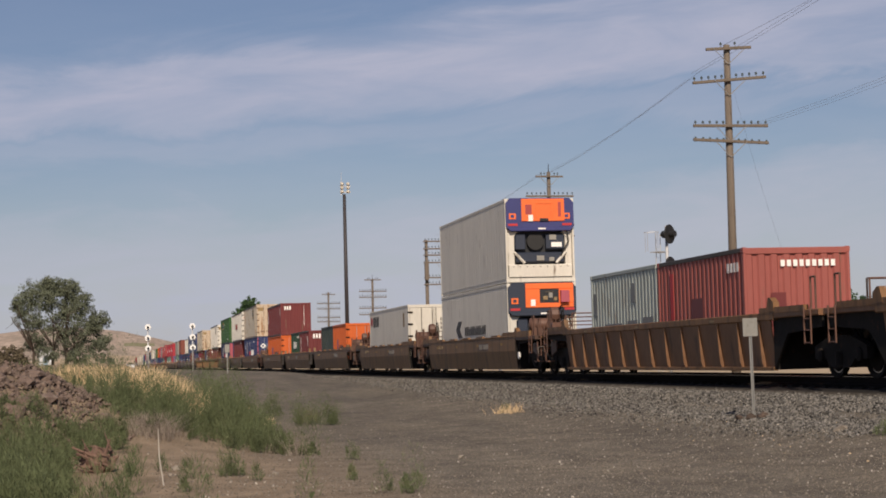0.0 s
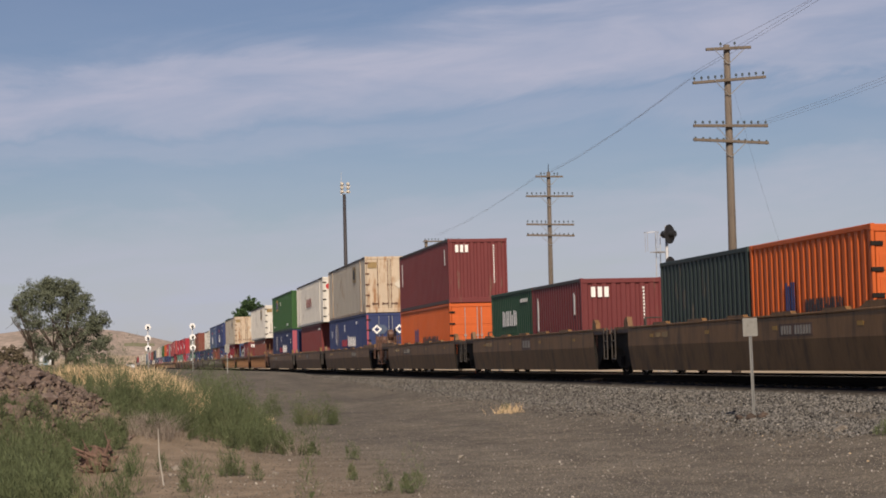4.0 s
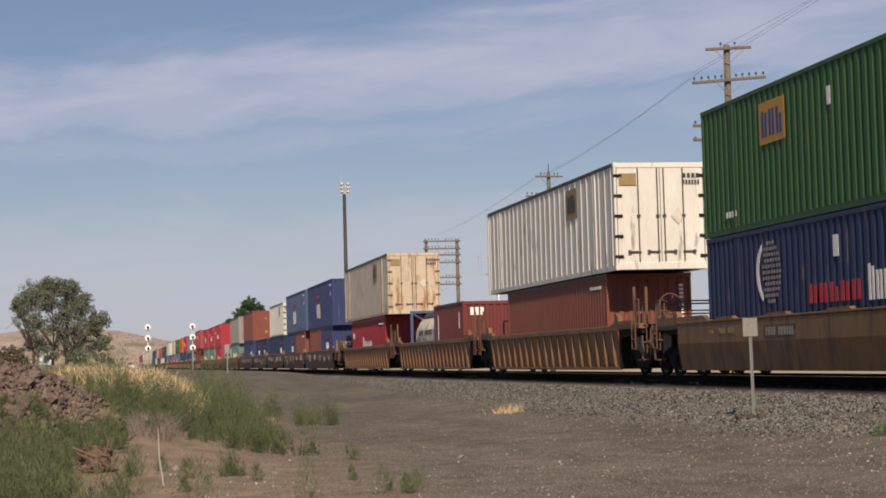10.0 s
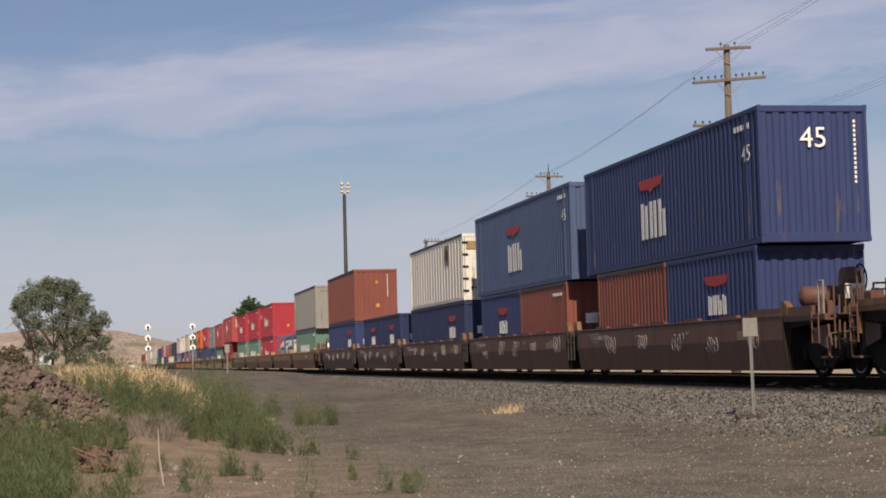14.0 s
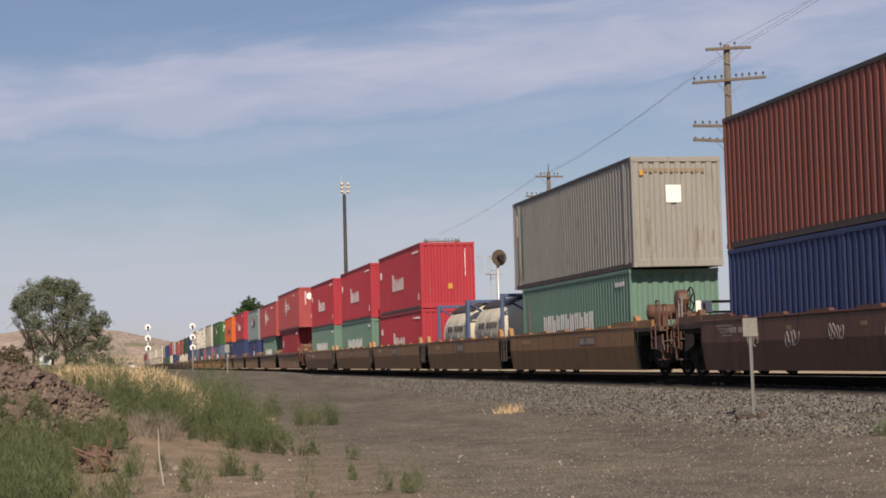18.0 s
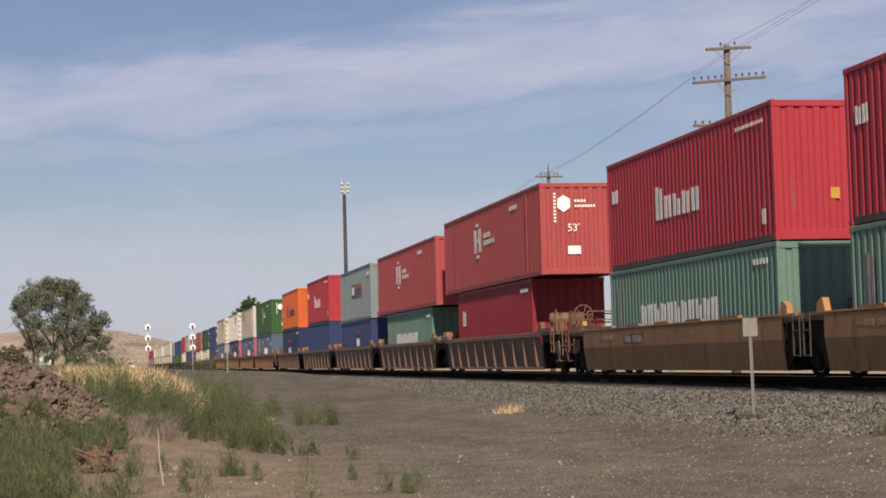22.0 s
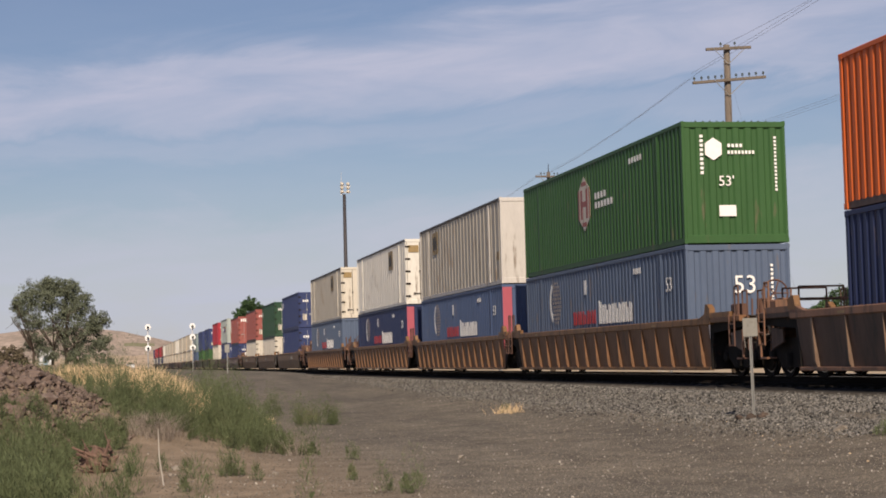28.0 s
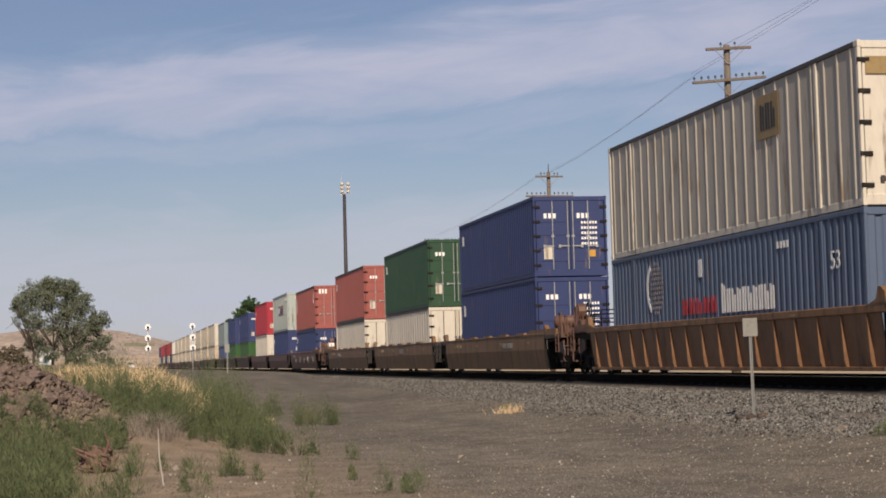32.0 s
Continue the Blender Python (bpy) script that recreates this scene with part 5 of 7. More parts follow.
            part("patch_panel", Shape().box(-xs - 0.01, -xs, L * 0.1, L * 0.1 + 1.0, crease + 0.03, crease + 0.22), M["letter_brown"], c)
        if mat in ("well_gold", "well_brown"):
            numbered = head or tail
            y, wide, z0, z1 = (L * (0.26 if head else 0.62), 1.7, 0.80, 1.05) if numbered else (L * 0.45, 1.25, 0.75, 1.12)
            board = part("number_board", Shape().box(-xs - 0.006, -xs - 0.002, y, y + wide, z0, z1), M["sheet_dark"], c, "dark name board")
            for k in range(11 if numbered else 3):
                if numbered and k != 6:
                    part("figure_bar", Shape().box(-xs - 0.010, -xs - 0.006, y + 0.10 + k * 0.14, y + 0.19 + k * 0.14, z0 + 0.04, z1 - 0.04), M["board_grey"], board)
                elif not numbered:
                    part("figure_bar", Shape().box(-xs - 0.010, -xs - 0.006, y + 0.14 + k * 0.35, y + 0.38 + k * 0.35, z0 + 0.08, z1 - 0.07), M["board_grey"], board)
        s = Shape()
        for k in range(9):
            if k != 4:
                s.box(-xs - 0.010, -xs - 0.004, L * 0.8 + k * 0.11, L * 0.8 + 0.07 + k * 0.11, 0.93, 1.05)
        part("marking", s, M["letter_brown"] if mat != "well_purple" else M["chalk"], c)
        for k in range(5):
            y0 = L * (0.16 + 0.16 * k)
            hump = [(y0, top + 0.03), (y0 + 0.10, top + 0.10), (y0 + 1.05, top + 0.10), (y0 + 1.2, top + 0.03)]
            part("guide_plate", Shape().extrude(hump, "x", -xs - 0.012, -xs + 0.10), p, c, "rolled steel guide plate")
        for k in range(4):
            yy = L * (0.12 + 0.25 * k)
            part("reflector", Shape().box(-xs - 0.006, -xs - 0.001, yy, yy + 0.26, 0.94, 1.02), M["dull_yellow" if mat == "well_brown" else "letter_brown"], c)
    elif near:
        for k in (0.2, 0.55, 0.85):
            part("reflector", Shape().box(-xs - 0.004, -xs + 0.004, L * k, L * k + 0.3, crease + 0.04, crease + 0.09), M["letter_brown"], c)
    return c


def end_gear(c, y, d, top, xs, p):
    """Crossover platform, hand rails, pipes and rigging at the open end of a car; d points into the car."""
    part("crossover_grating", Shape().box(-1.25, 1.25, *sorted((y - d * 0.05, y + d * 0.4)), top - 0.03, top, 0.01), M["rod"], c, "dark steel grating")
    for x in (-1.3, -0.95, 0.95, 1.3):
        rise = 0.52 if d > 0 else 0.30
        grab(c, [(x, y, 0.55), (x, y, top + rise), (x, y + d * 0.28, top + rise), (x, y + d * 0.28, top)], p, 0.018)
    part("end_rail", Shape().tube((-0.95, y, top + 0.3), (0.95, y, top + 0.3), 0.018, n=6), p, c)
    part("uncoupling_rod", Shape().tube((-1.42, y - d * 0.05, 0.82), (-0.1, y - d * 0.1, 0.95), 0.016, n=5).tube((-1.42, y - d * 0.05, 0.82), (-1.42, y - d * 0.12, 0.60), 0.016, n=5), M["rod"], c)
    part("brake_cylinder", Shape().lathe([(-0.3, 0.04), (-0.28, 0.13), (0.2, 0.13), (0.24, 0.03)], (-0.85, y + d * 0.55, 0.88), "x", 12), M["well_dark"], c, "rusty brake cylinder", True)
    part("brake_lever", Shape().box(-0.60, -0.54, *sorted((y + d * 0.5, y + d * 0.62)), 0.5, 1.05, 0.012), M["well_dark"], c)
    part("air_pipe", Shape().tube((-1.2, y + d * 0.15, 0.70), (1.2, y + d * 0.15, 0.70), 0.022, n=6).tube((-1.2, y + d * 0.15, 0.70), (-1.2, y + d * 0.9, 0.74), 0.022, n=6), M["rod"], c)
    for k, x in enumerate((-1.18, -1.06, -0.78, -0.66)):
        part("vertical_pipe", Shape().tube((x, y + d * (0.08 + 0.05 * k), 0.52), (x + 0.03, y + d * (0.10 + 0.05 * k), top + (0.35, 0.12, 0.5, 0.2)[k]), 0.02, n=6), p, c)
    part("valve_box", Shape().box(-1.36, -1.10, *sorted((y + d * 0.5, y + d * 0.85)), top - 0.02, top + 0.26, 0.03), p, c, "rusty brake valve box")
    part("rigging_plate", Shape().extrude([(y + d * 0.42, 0.55), (y + d * 1.05, 0.70), (y + d * 1.05, 0.95), (y + d * 0.42, 1.0)], "x", -1.30, -1.26), M["sheet_dark"], c)
    part("brake_hose", Shape().tube((-1.1, y + d * 0.1, 0.62), (-0.98, y - d * 0.08, 0.40), 0.025, n=6).tube((-0.98, y - d * 0.08, 0.40), (-0.80, y - d * 0.02, 0.58), 0.025, n=6), M["rubber"], c)
    part("step_bracket", Shape().box(-1.42, -1.20, *sorted((y + d * 0.05, y + d * 0.42)), 0.36, 0.40).box(-1.42, -1.38, *sorted((y + d * 0.05, y + d * 0.09)), 0.36, 1.0), p, c)


def knuckle(c, y, d):
    """Coupler at the open end of a car."""
    part("coupler", Shape().box(-0.11, 0.11, *sorted((y - d * 0.5, y + d * 0.55)), 0.70, 0.95, 0.04), M["steel"], c)
    part("knuckle", Shape().lathe([(-0.17, 0.12), (-0.15, 0.16), (0.15, 0.16), (0.17, 0.12)], (0.06, y + d * 0.62, 0.83), "z", 12), M["steel"], c)
    part("air_hose", Shape().tube((-0.35, y, 0.75), (-0.3, y + d * 0.4, 0.42), 0.03, n=6).tube((-0.3, y + d * 0.4, 0.42), (-0.15, y + d * 0.6, 0.6), 0.03, n=6), M["rubber"], c)


# ---- weeds, rubble and litter in the foreground ----
def blades(name, label, mat, count, place, height, width, seed, lean=0.25, category="grass"):
    """Thin upright blades, each a tapered strip of two pieces, joined in one mesh."""
    g = np.random.default_rng(seed)
    x, y, hs = place(g, count)
    z = ground_z(x, y)
    h = g.uniform(height[0], height[1], count) * hs
    a = g.uniform(0, 6.28, count)
    ux, uy = np.cos(a), np.sin(a)
    lx, ly = g.normal(0, lean, count) * h, g.normal(0, lean, count) * h
    w = g.uniform(width[0], width[1], count)
    root = np.stack([x, y, z - 0.03], -1)
    mid = root + np.stack([lx * 0.35, ly * 0.35, h * 0.58], -1)
    tip = root + np.stack([lx, ly, h], -1)
    side = np.stack([ux * w, uy * w, np.zeros(count)], -1)
    V = np.stack([root - side, root + side, mid + side * 0.8, mid - side * 0.8, tip + side * 0.15, tip - side * 0.15], 1).reshape(-1, 3)
    k = 6 * np.arange(count)[:, None]
    F = np.concatenate([k + np.array([0, 1, 2, 3]), k + np.array([3, 2, 4, 5])])
    return tagged(new(name, quick_mesh(name, V, F, mat)), label, category, kind="stuff")


def clumps(g, n, spots, spread):
    """Points gathered round the given spots (x, y, weight)."""
    s = np.array(spots)
    pick = g.choice(len(s), n, p=s[:, 2] / s[:, 2].sum())
    return s[pick, 0] + g.normal(0, spread, n), s[pick, 1] + g.normal(0, spread * 1.6, n)


def weed_spots(g, m):
    """Where weed plants root: the bank and its foot, thinning towards the yard, with bare patches."""
    cx, cy = g.uniform(-4.5, 3.6, m), along(g, m, 18.5, 62)
    edge = 3.0 - 0.03 * np.abs(cy - 32) + 0.5 * np.sin(cy * 0.9)
    ok = (cx < edge) & (cx > -0.12 * cy)
    ok &= ~((cy < 29) & (cx > 0.12 + 0.2 * np.sin(cy * 2.1)) & (g.uniform(0, 1, m) > 0.012))
    ok &= ~((cy > 19.5) & (cy < 25.6) & (np.abs(cx + 0.0088 * cy) < 0.36))
    ok &= ~((np.abs(cy - 33.4) < 3.4) & (cx < -0.35 - 0.1 * (cy - 33)))
    ok &= ~((cy > 33.5) & (cy < 50) & (cx < 1.75) & (g.uniform(0, 1, m) > 0.36))
    ok &= wobble(cx, cy, 4.0, 71) > -0.62
    return cx[ok], cy[ok]


def leafy_weeds(name, label, mat, spots, leaves, size, leaf, seed):
    """Bushy weeds: every plant is a loose cone of small narrow leaves on thin stems."""
    g = np.random.default_rng(seed)
    x, y = spots
    k = len(x)
    h = g.choice([0.5, 0.8, 1.0, 1.45], k) * (1 + 0.35 * wobble(x, y, 2.2, 77)) * g.uniform(size[0], size[1], k)
    r = h * g.uniform(0.35, 0.6, k)
    pick = np.repeat(np.arange(k), leaves)
    n = len(pick)
    t = g.beta(1.6, 1.5, n)
    a = g.uniform(0, 6.28, n)
    rad = r[pick] * np.sqrt(g.uniform(0, 1, n)) * (1.05 - 0.75 * t)
    P = np.stack([x[pick] + rad * np.cos(a), y[pick] + rad * np.sin(a), ground_z(x, y)[pick] + h[pick] * t], -1)
    u = np.stack([np.cos(a) * g.uniform(0.05, 0.7, n), np.sin(a) * g.uniform(0.05, 0.7, n), g.uniform(0.4, 1.3, n)], -1)
    u /= np.linalg.norm(u, axis=1, keepdims=True)
    w = np.cross(u, g.normal(0, 1, (n, 3)))
    w /= np.linalg.norm(w, axis=1, keepdims=True)
    ln = (leaf * g.uniform(0.6, 1.5, n))[:, None]
    V = np.stack([P - u * ln, P + w * ln * 0.085, P + u * ln, P - w * ln * 0.085], 1).reshape(-1, 3)
    F = np.arange(4 * n).reshape(-1, 4)
    return tagged(new(name, quick_mesh(name, V, F, mat)), label, "weeds", kind="stuff")


_g = np.random.default_rng(40)
leafy_weeds("weeds", "tangled grey-green roadside weeds on the low bank", M["grass"], weed_spots(_g, 4200), 190, (0.20, 0.5), 0.037, 41)
leafy_weeds("low_weeds", "low green weeds at the foot of the bank", M["grass"], weed_spots(_g, 1000), 60, (0.10, 0.22), 0.036, 46)


def straw_place(g, n):
    x, y = clumps(g, n, [(-0.9, 46, 2.2), (-0.3, 47, 2.6), (0.2, 48, 1.4), (0.7, 46, 0.9), (0.9, 42, 1.3), (1.25, 40.5, 1.4), (1.6, 42, 0.6), (0.4, 43.5, 0.5), (1.2, 37.5, 0.9), (1.45, 36.0, 1.0), (1.1, 35.6, 0.6), (0.5, 38.5, 0.9), (0.1, 40.5, 0.9), (-1.9, 41, 0.5), (2.95, 42.5, 0.3)], 0.22)
    return x, y, np.where(x < 0.6, 0.9, 1.0)


blades("dry_grass", "sunlit dry straw-coloured grass along the bank", M["straw"], 8500, straw_place, (0.2, 0.66), (0.004, 0.009), 42, 0.22)


def spots(rows, per, spread, seed):
    """Plants scattered round given places (x, y)."""
    g = np.random.default_rng(seed)
    p = np.repeat(np.array(rows, float), per, axis=0)
    p = p + g.normal(0, spread, p.shape) * np.array([1, 1.6])
    return p[:, 0], p[:, 1]


leafy_weeds("tall_weeds", "tall green weeds standing at the edge of the gravel", M["grass"], spots([(4.6, 51.0), (4.65, 51.5), (2.3, 38.0), (2.6, 40.0), (2.9, 41.0), (2.5, 43.0), (2.1, 44.0), (2.7, 44.5), (2.2, 41.5), (1.9, 39.0), (2.4, 36.5)], 6, 0.13, 43), 260, (0.72, 1.2), 0.034, 43)
leafy_weeds("bank_weeds", "dense bushy green weeds at the end of the bank", M["grass"], spots([(1.6, 31), (1.9, 32), (2.2, 33), (2.4, 34.5), (2.1, 36), (2.6, 37), (2.4, 42), (2.7, 39), (2.6, 35.5), (2.3, 33.6), (2.2, 31.8), (2.5, 32.8), (2.4, 38), (0.3, 31.4), (0.7, 32.0), (1.1, 31.2), (0.1, 33.0)], 16, 0.27, 47), 240, (0.42, 0.88), 0.034, 47)
leafy_weeds("yard_weeds", "clumps of green weeds growing in the gravel yard", M["grass"], spots([(4.45, 43.0), (4.55, 43.6), (4.85, 43.2), (5.2, 42.6), (5.35, 42.9)], 9, 0.12, 49), 170, (0.36, 0.62), 0.034, 49)
leafy_weeds("sparse_weeds", "thin green weeds sprouting from the gravel", M["grass"], spots([(3.64, 27.2), (1.52, 24.2), (1.58, 24.5), (1.55, 24.0), (1.62, 24.3), (3.5, 20.6), (3.2, 20.3), (3.35, 20.0), (10.9, 23.6), (9.75, 43.6)], 5, 0.09, 48), 70, (0.16, 0.38), 0.034, 48)


def tuft_place(g, n):
    x, y = clumps(g, n, [(9.72, 43.4, 0.7), (9.85, 43.0, 0.5), (3.65, 44.5, 1.2), (3.8, 45.0, 0.9)], 0.15)
    return x, y, np.ones(n)


blades("dry_tuft", "low dry yellow tuft growing in the gravel", M["straw"], 420, tuft_place, (0.06, 0.30), (0.004, 0.009), 44, 0.35)


def twig_place(g, n):
    x, y = clumps(g, n, [(0.6, 29.6, 3), (0.7, 29.2, 2), (2.9, 29.5, 0.4), (-2.25, 36.4, 1.3), (-1.95, 36.8, 0.9)], 0.17)
    return x, y, np.where(x < -1, 1.3, 1.0)


blades("dead_brush", "grey leafless dead brush among the weeds", M["twig"], 2600, twig_place, (0.12, 0.42), (0.0018, 0.004), 45, 0.65, "brush")


def rock(name, label, at, size, seed, mat, category="rock"):
    """A broken lump: a sphere pushed flat along random planes."""
    g = np.random.default_rng(seed)
    bm = bmesh.new()
    bmesh.ops.create_icosphere(bm, subdivisions=1, radius=1.0)
    planes = g.normal(0, 1, (9, 3))
    planes /= np.linalg.norm(planes, axis=1, keepdims=True)
    cuts = g.uniform(0.5, 0.9, 9)
    for v in bm.verts:
        p = np.array(v.co)
        for q, c in zip(planes, cuts):
            d = p @ q - c
            if d > 0:
                p = p - q * d
        v.co = Vector(p * np.array(size) * (1 + g.normal(0, 0.12)))
    me = bpy.data.meshes.new(name)
    bm.to_mesh(me)
    bm.free()
    me.materials.append(mat)
    ob = new(name, me)
    ob.location = at
    ob.rotation_euler = (g.uniform(-0.3, 0.3), g.uniform(-0.3, 0.3), g.uniform(0, 6.28))
    return tagged(ob, label, category, "broken rubble on the bank")


def make_rubble():
    g = np.random.default_rng(51)
    for k in range(160):
        y = g.uniform(28.3, 33.5)
        x = g.uniform(-2.5, -0.25 - 0.12 * abs(y - 31.5)) if k % 6 else g.uniform(-0.5, 0.35)
        r = g.choice([0.05, 0.07, 0.1, 0.15]) * g.uniform(0.7, 1.3)
        z = float(ground_z(x, y)) + r * 0.3
        rock("rubble_stone", "broken reddish-brown rubble stone on the bank", (x, y, z), (r * g.uniform(0.9, 1.5), r, r * g.uniform(0.5, 0.9)), 100 + k, M["rubble"])
    # crumbled pieces all over it
    n = 6000
    away, turn = np.sqrt(g.uniform(0, 1.1, n)), g.uniform(-3.6, 0.9, n)
    cx, cy = -3.0 + 2.8 * away * np.cos(turn), 32.6 + 4.4 * away * np.sin(turn)
    base = np.array([(1, 0, 0), (-1, 0, 0), (0, 1, 0), (0, -1, 0), (0, 0, 1), (0, 0, -1)], float)
    tri = np.array([(0, 2, 4), (2, 1, 4), (1, 3, 4), (3, 0, 4), (2, 0, 5), (1, 2, 5), (3, 1, 5), (0, 3, 5)])
    r = g.uniform(0.015, 0.05, n) * g.choice([1, 1, 1.5], n)
    V = base[None] * g.uniform(0.5, 1.4, (n, 6, 1)) * r[:, None, None] + g.normal(0, 0.012, (n, 6, 3))
    V += np.stack([cx, cy, ground_z(cx, cy) + 0.02], -1)[:, None]
    F = (tri[None] + 6 * np.arange(n)[:, None, None]).reshape(-1, 3)
    tagged(new("rubble_chips", quick_mesh("rubble_chips", V.reshape(-1, 3), F, M["rubble"])), "crumbled red-brown chips covering the mound", "rubble", kind="stuff")


make_rubble()


def make_stump():
    g = np.random.default_rng(61)
    at = (-0.22, 25.0, float(ground_z(-0.22, 25.0)))
    s = thing("broken_stump", "splintered red-brown piece of rotten wood", "stump", at=at)
    bm = bmesh.new()
    bmesh.ops.create_icosphere(bm, subdivisions=3, radius=1.0)
    for v in bm.verts:
        p = v.co.copy()
        v.co = Vector((p.x * 0.23, p.y * 0.20, p.z * 0.19 + 0.12)) * (1 + 0.35 * noise.noise(p * 2.3) + 0.2 * noise.noise(p * 7))
    me = bpy.data.meshes.new("core")
    bm.to_mesh(me)
    bm.free()
    me.materials.append(M["stump"])
    part("core", me, M["stump"], s)
    for k in range(42):
        foot = Vector((g.uniform(-0.2, 0.24), g.normal(-0.08, 0.10), g.uniform(0.0, 0.30)))
        run = Vector((-0.20 + g.normal(0, 0.07), g.normal(0, 0.05), 0.10 + g.normal(0, 0.06)))
        if k % 4 == 0:
            run = Vector((g.normal(0, 0.12), -0.05, g.uniform(0.05, 0.22)))
        part("splinter", Shape().tube(foot, foot + run * g.uniform(0.6, 1.2), g.uniform(0.008, 0.022), 0.005, 5), M["stump"], s)
    for dx, dz, h in ((-0.36, 0.36, 0.16), (-0.30, 0.28, 0.10), (0.16, 0.46, 0.2)):
        part("branch", Shape().tube((0.08, -0.12, h), (dx, -0.16, dz), 0.03, 0.014, 6), M["stump"], s)


make_stump()
_s = SIGN_AT
for k, (dx, dy, r) in enumerate(((-0.12, -0.16, 0.11), (0.16, -0.08, 0.12), (0.05, -0.24, 0.09), (-0.28, 0.0, 0.08), (0.28, 0.1, 0.09))):
    rock("stone", "rust-brown stone piled at the foot of a sign post", (_s[0] + dx, _s[1] + dy, _s[2] + 0.02), (r * 1.2, r, r * 0.8), 300 + k, M["dark_rock"])
for k, (x, y, r) in enumerate(((10.9, 25.2, 0.11), (10.75, 25.0, 0.06), (0.85, 25.3, 0.09), (0.75, 24.2, 0.07), (2.2, 24.5, 0.06), (5.4, 27.3, 0.05))):
    rock("stone", "tan stone lying loose on the ground", (x, y, float(ground_z(x, y)) + 0.02), (r * 1.3, r, r * 0.7), 320 + k, M["pebble"])
_st = new("dead_stalk", Shape().tube((0.62, 23.0, float(ground_z(0.62, 23.0))), (0.57, 23.0, float(ground_z(0.62, 23.0)) + 0.36), 0.013, 0.010, 6).tube((0.57, 23.0, float(ground_z(0.62, 23.0)) + 0.36), (0.56, 22.98, float(ground_z(0.62, 23.0)) + 0.74), 0.010, 0.005, 6).mesh("dead_stalk", M["white_chip"]))
tagged(_st, "pale dry plant stalk standing among weeds", "stalk")


# ---- what each container carries on its walls ----
def code_marks(mat="letter_white", end=True, high=True):
    """Number strips near the top corner of the side and down the end wall, too small to read."""
    def deco(c, W, L, H):
        bars_on_side(c, W, 0.5, 1.7, H - 0.40, H - 0.31, 9, M[mat])
        if end:
            bars_on_end(c, W / 2 - 0.36, W / 2 - 0.24, H * 0.42, H - 0.3, 11, M[mat], True)
    return deco


def logo_row(y0, y1, z0, z1, n, mat, first=1.0, extra=None):
    def deco(c, W, L, H):
        bars_on_side(c, W, y0 * L, y1 * L, z0 * H, z1 * H, n, M[mat], first)
        bars_on_side(c, W, 0.5, 1.6, H - 0.42, H - 0.30, 7, M[mat])
        if extra:
            extra(c, W, L, H)
    return deco


def stack_marks(c, W, L, H, on_end=True, length_at=1.35):
    """Dotted globe, tall word in strokes and the length on side and end."""
    s, r, yc, zc = Shape(), 0.68, L - 3.7, H * 0.68
    for k in range(11):
        zz = zc + (k - 5) * 0.12
        hw = math.sqrt(max(0.02, r * r - ((k - 5) * 0.12) ** 2))
        y = yc - hw
        while y < yc + hw * 0.35:
            s.box(-W / 2 + 0.001, -W / 2 + 0.007, y, y + 0.085, zz - 0.035, zz + 0.035)
            y += 0.15
    tagged(part("emblem", s, M["chalk"], c, "faded globe of small dashes"), kind="stuff")
    arc = [(yc + r * math.cos(a), zc + r * math.sin(a)) for a in (radians(-60 + 15 * k) for k in range(9))]
    arc += [(yc + 0.1 + 0.42 * math.cos(a), zc + 0.78 * r * math.sin(a)) for a in (radians(60 - 15 * k) for k in range(9))]
    part("emblem", Shape().extrude(arc, "x", -W / 2 + 0.001, -W / 2 + 0.007), M["letter_white"], c, "white crescent emblem")
    bars_on_side(c, W, L * 0.275, L * 0.475, H * 0.42, H * 0.60, 10, M["letter_white"], 1.25)
    bars_on_side(c, W, L * 0.49, L * 0.645, H * 0.43, H * 0.56, 5, M["letter_red"])
    text_on_side(c, "53", length_at, H * 0.64, 0.50, M["letter_white"], W)
    if on_end:
        text_on_end(c, "53", 0.15, H * 0.60, 0.60, M["letter_white"])
        bars_on_end(c, 0.80, 0.86, H * 0.34, H * 0.84, 14, M["letter_white"], True)
    bars_on_side(c, W, 3.6, 4.3, H - 0.48, H - 0.34, 4, M["letter_white"])
    plate_on_side(c, W, L * 0.55, L * 0.565, H * 0.72, H * 0.86, M["letter_white"])


def pink_corner(c, W, L, H):
    stack_marks(c, W, L, H)
    plate_on_end(c, -W / 2 + 0.01, -W / 2 + 0.34, 0.12, H - 0.1, M["pink"], "corner_stripe", -0.004)
    plate_on_side(c, W, 0.02, 0.13, 0.12, H - 0.1, M["pink"], "corner_stripe")


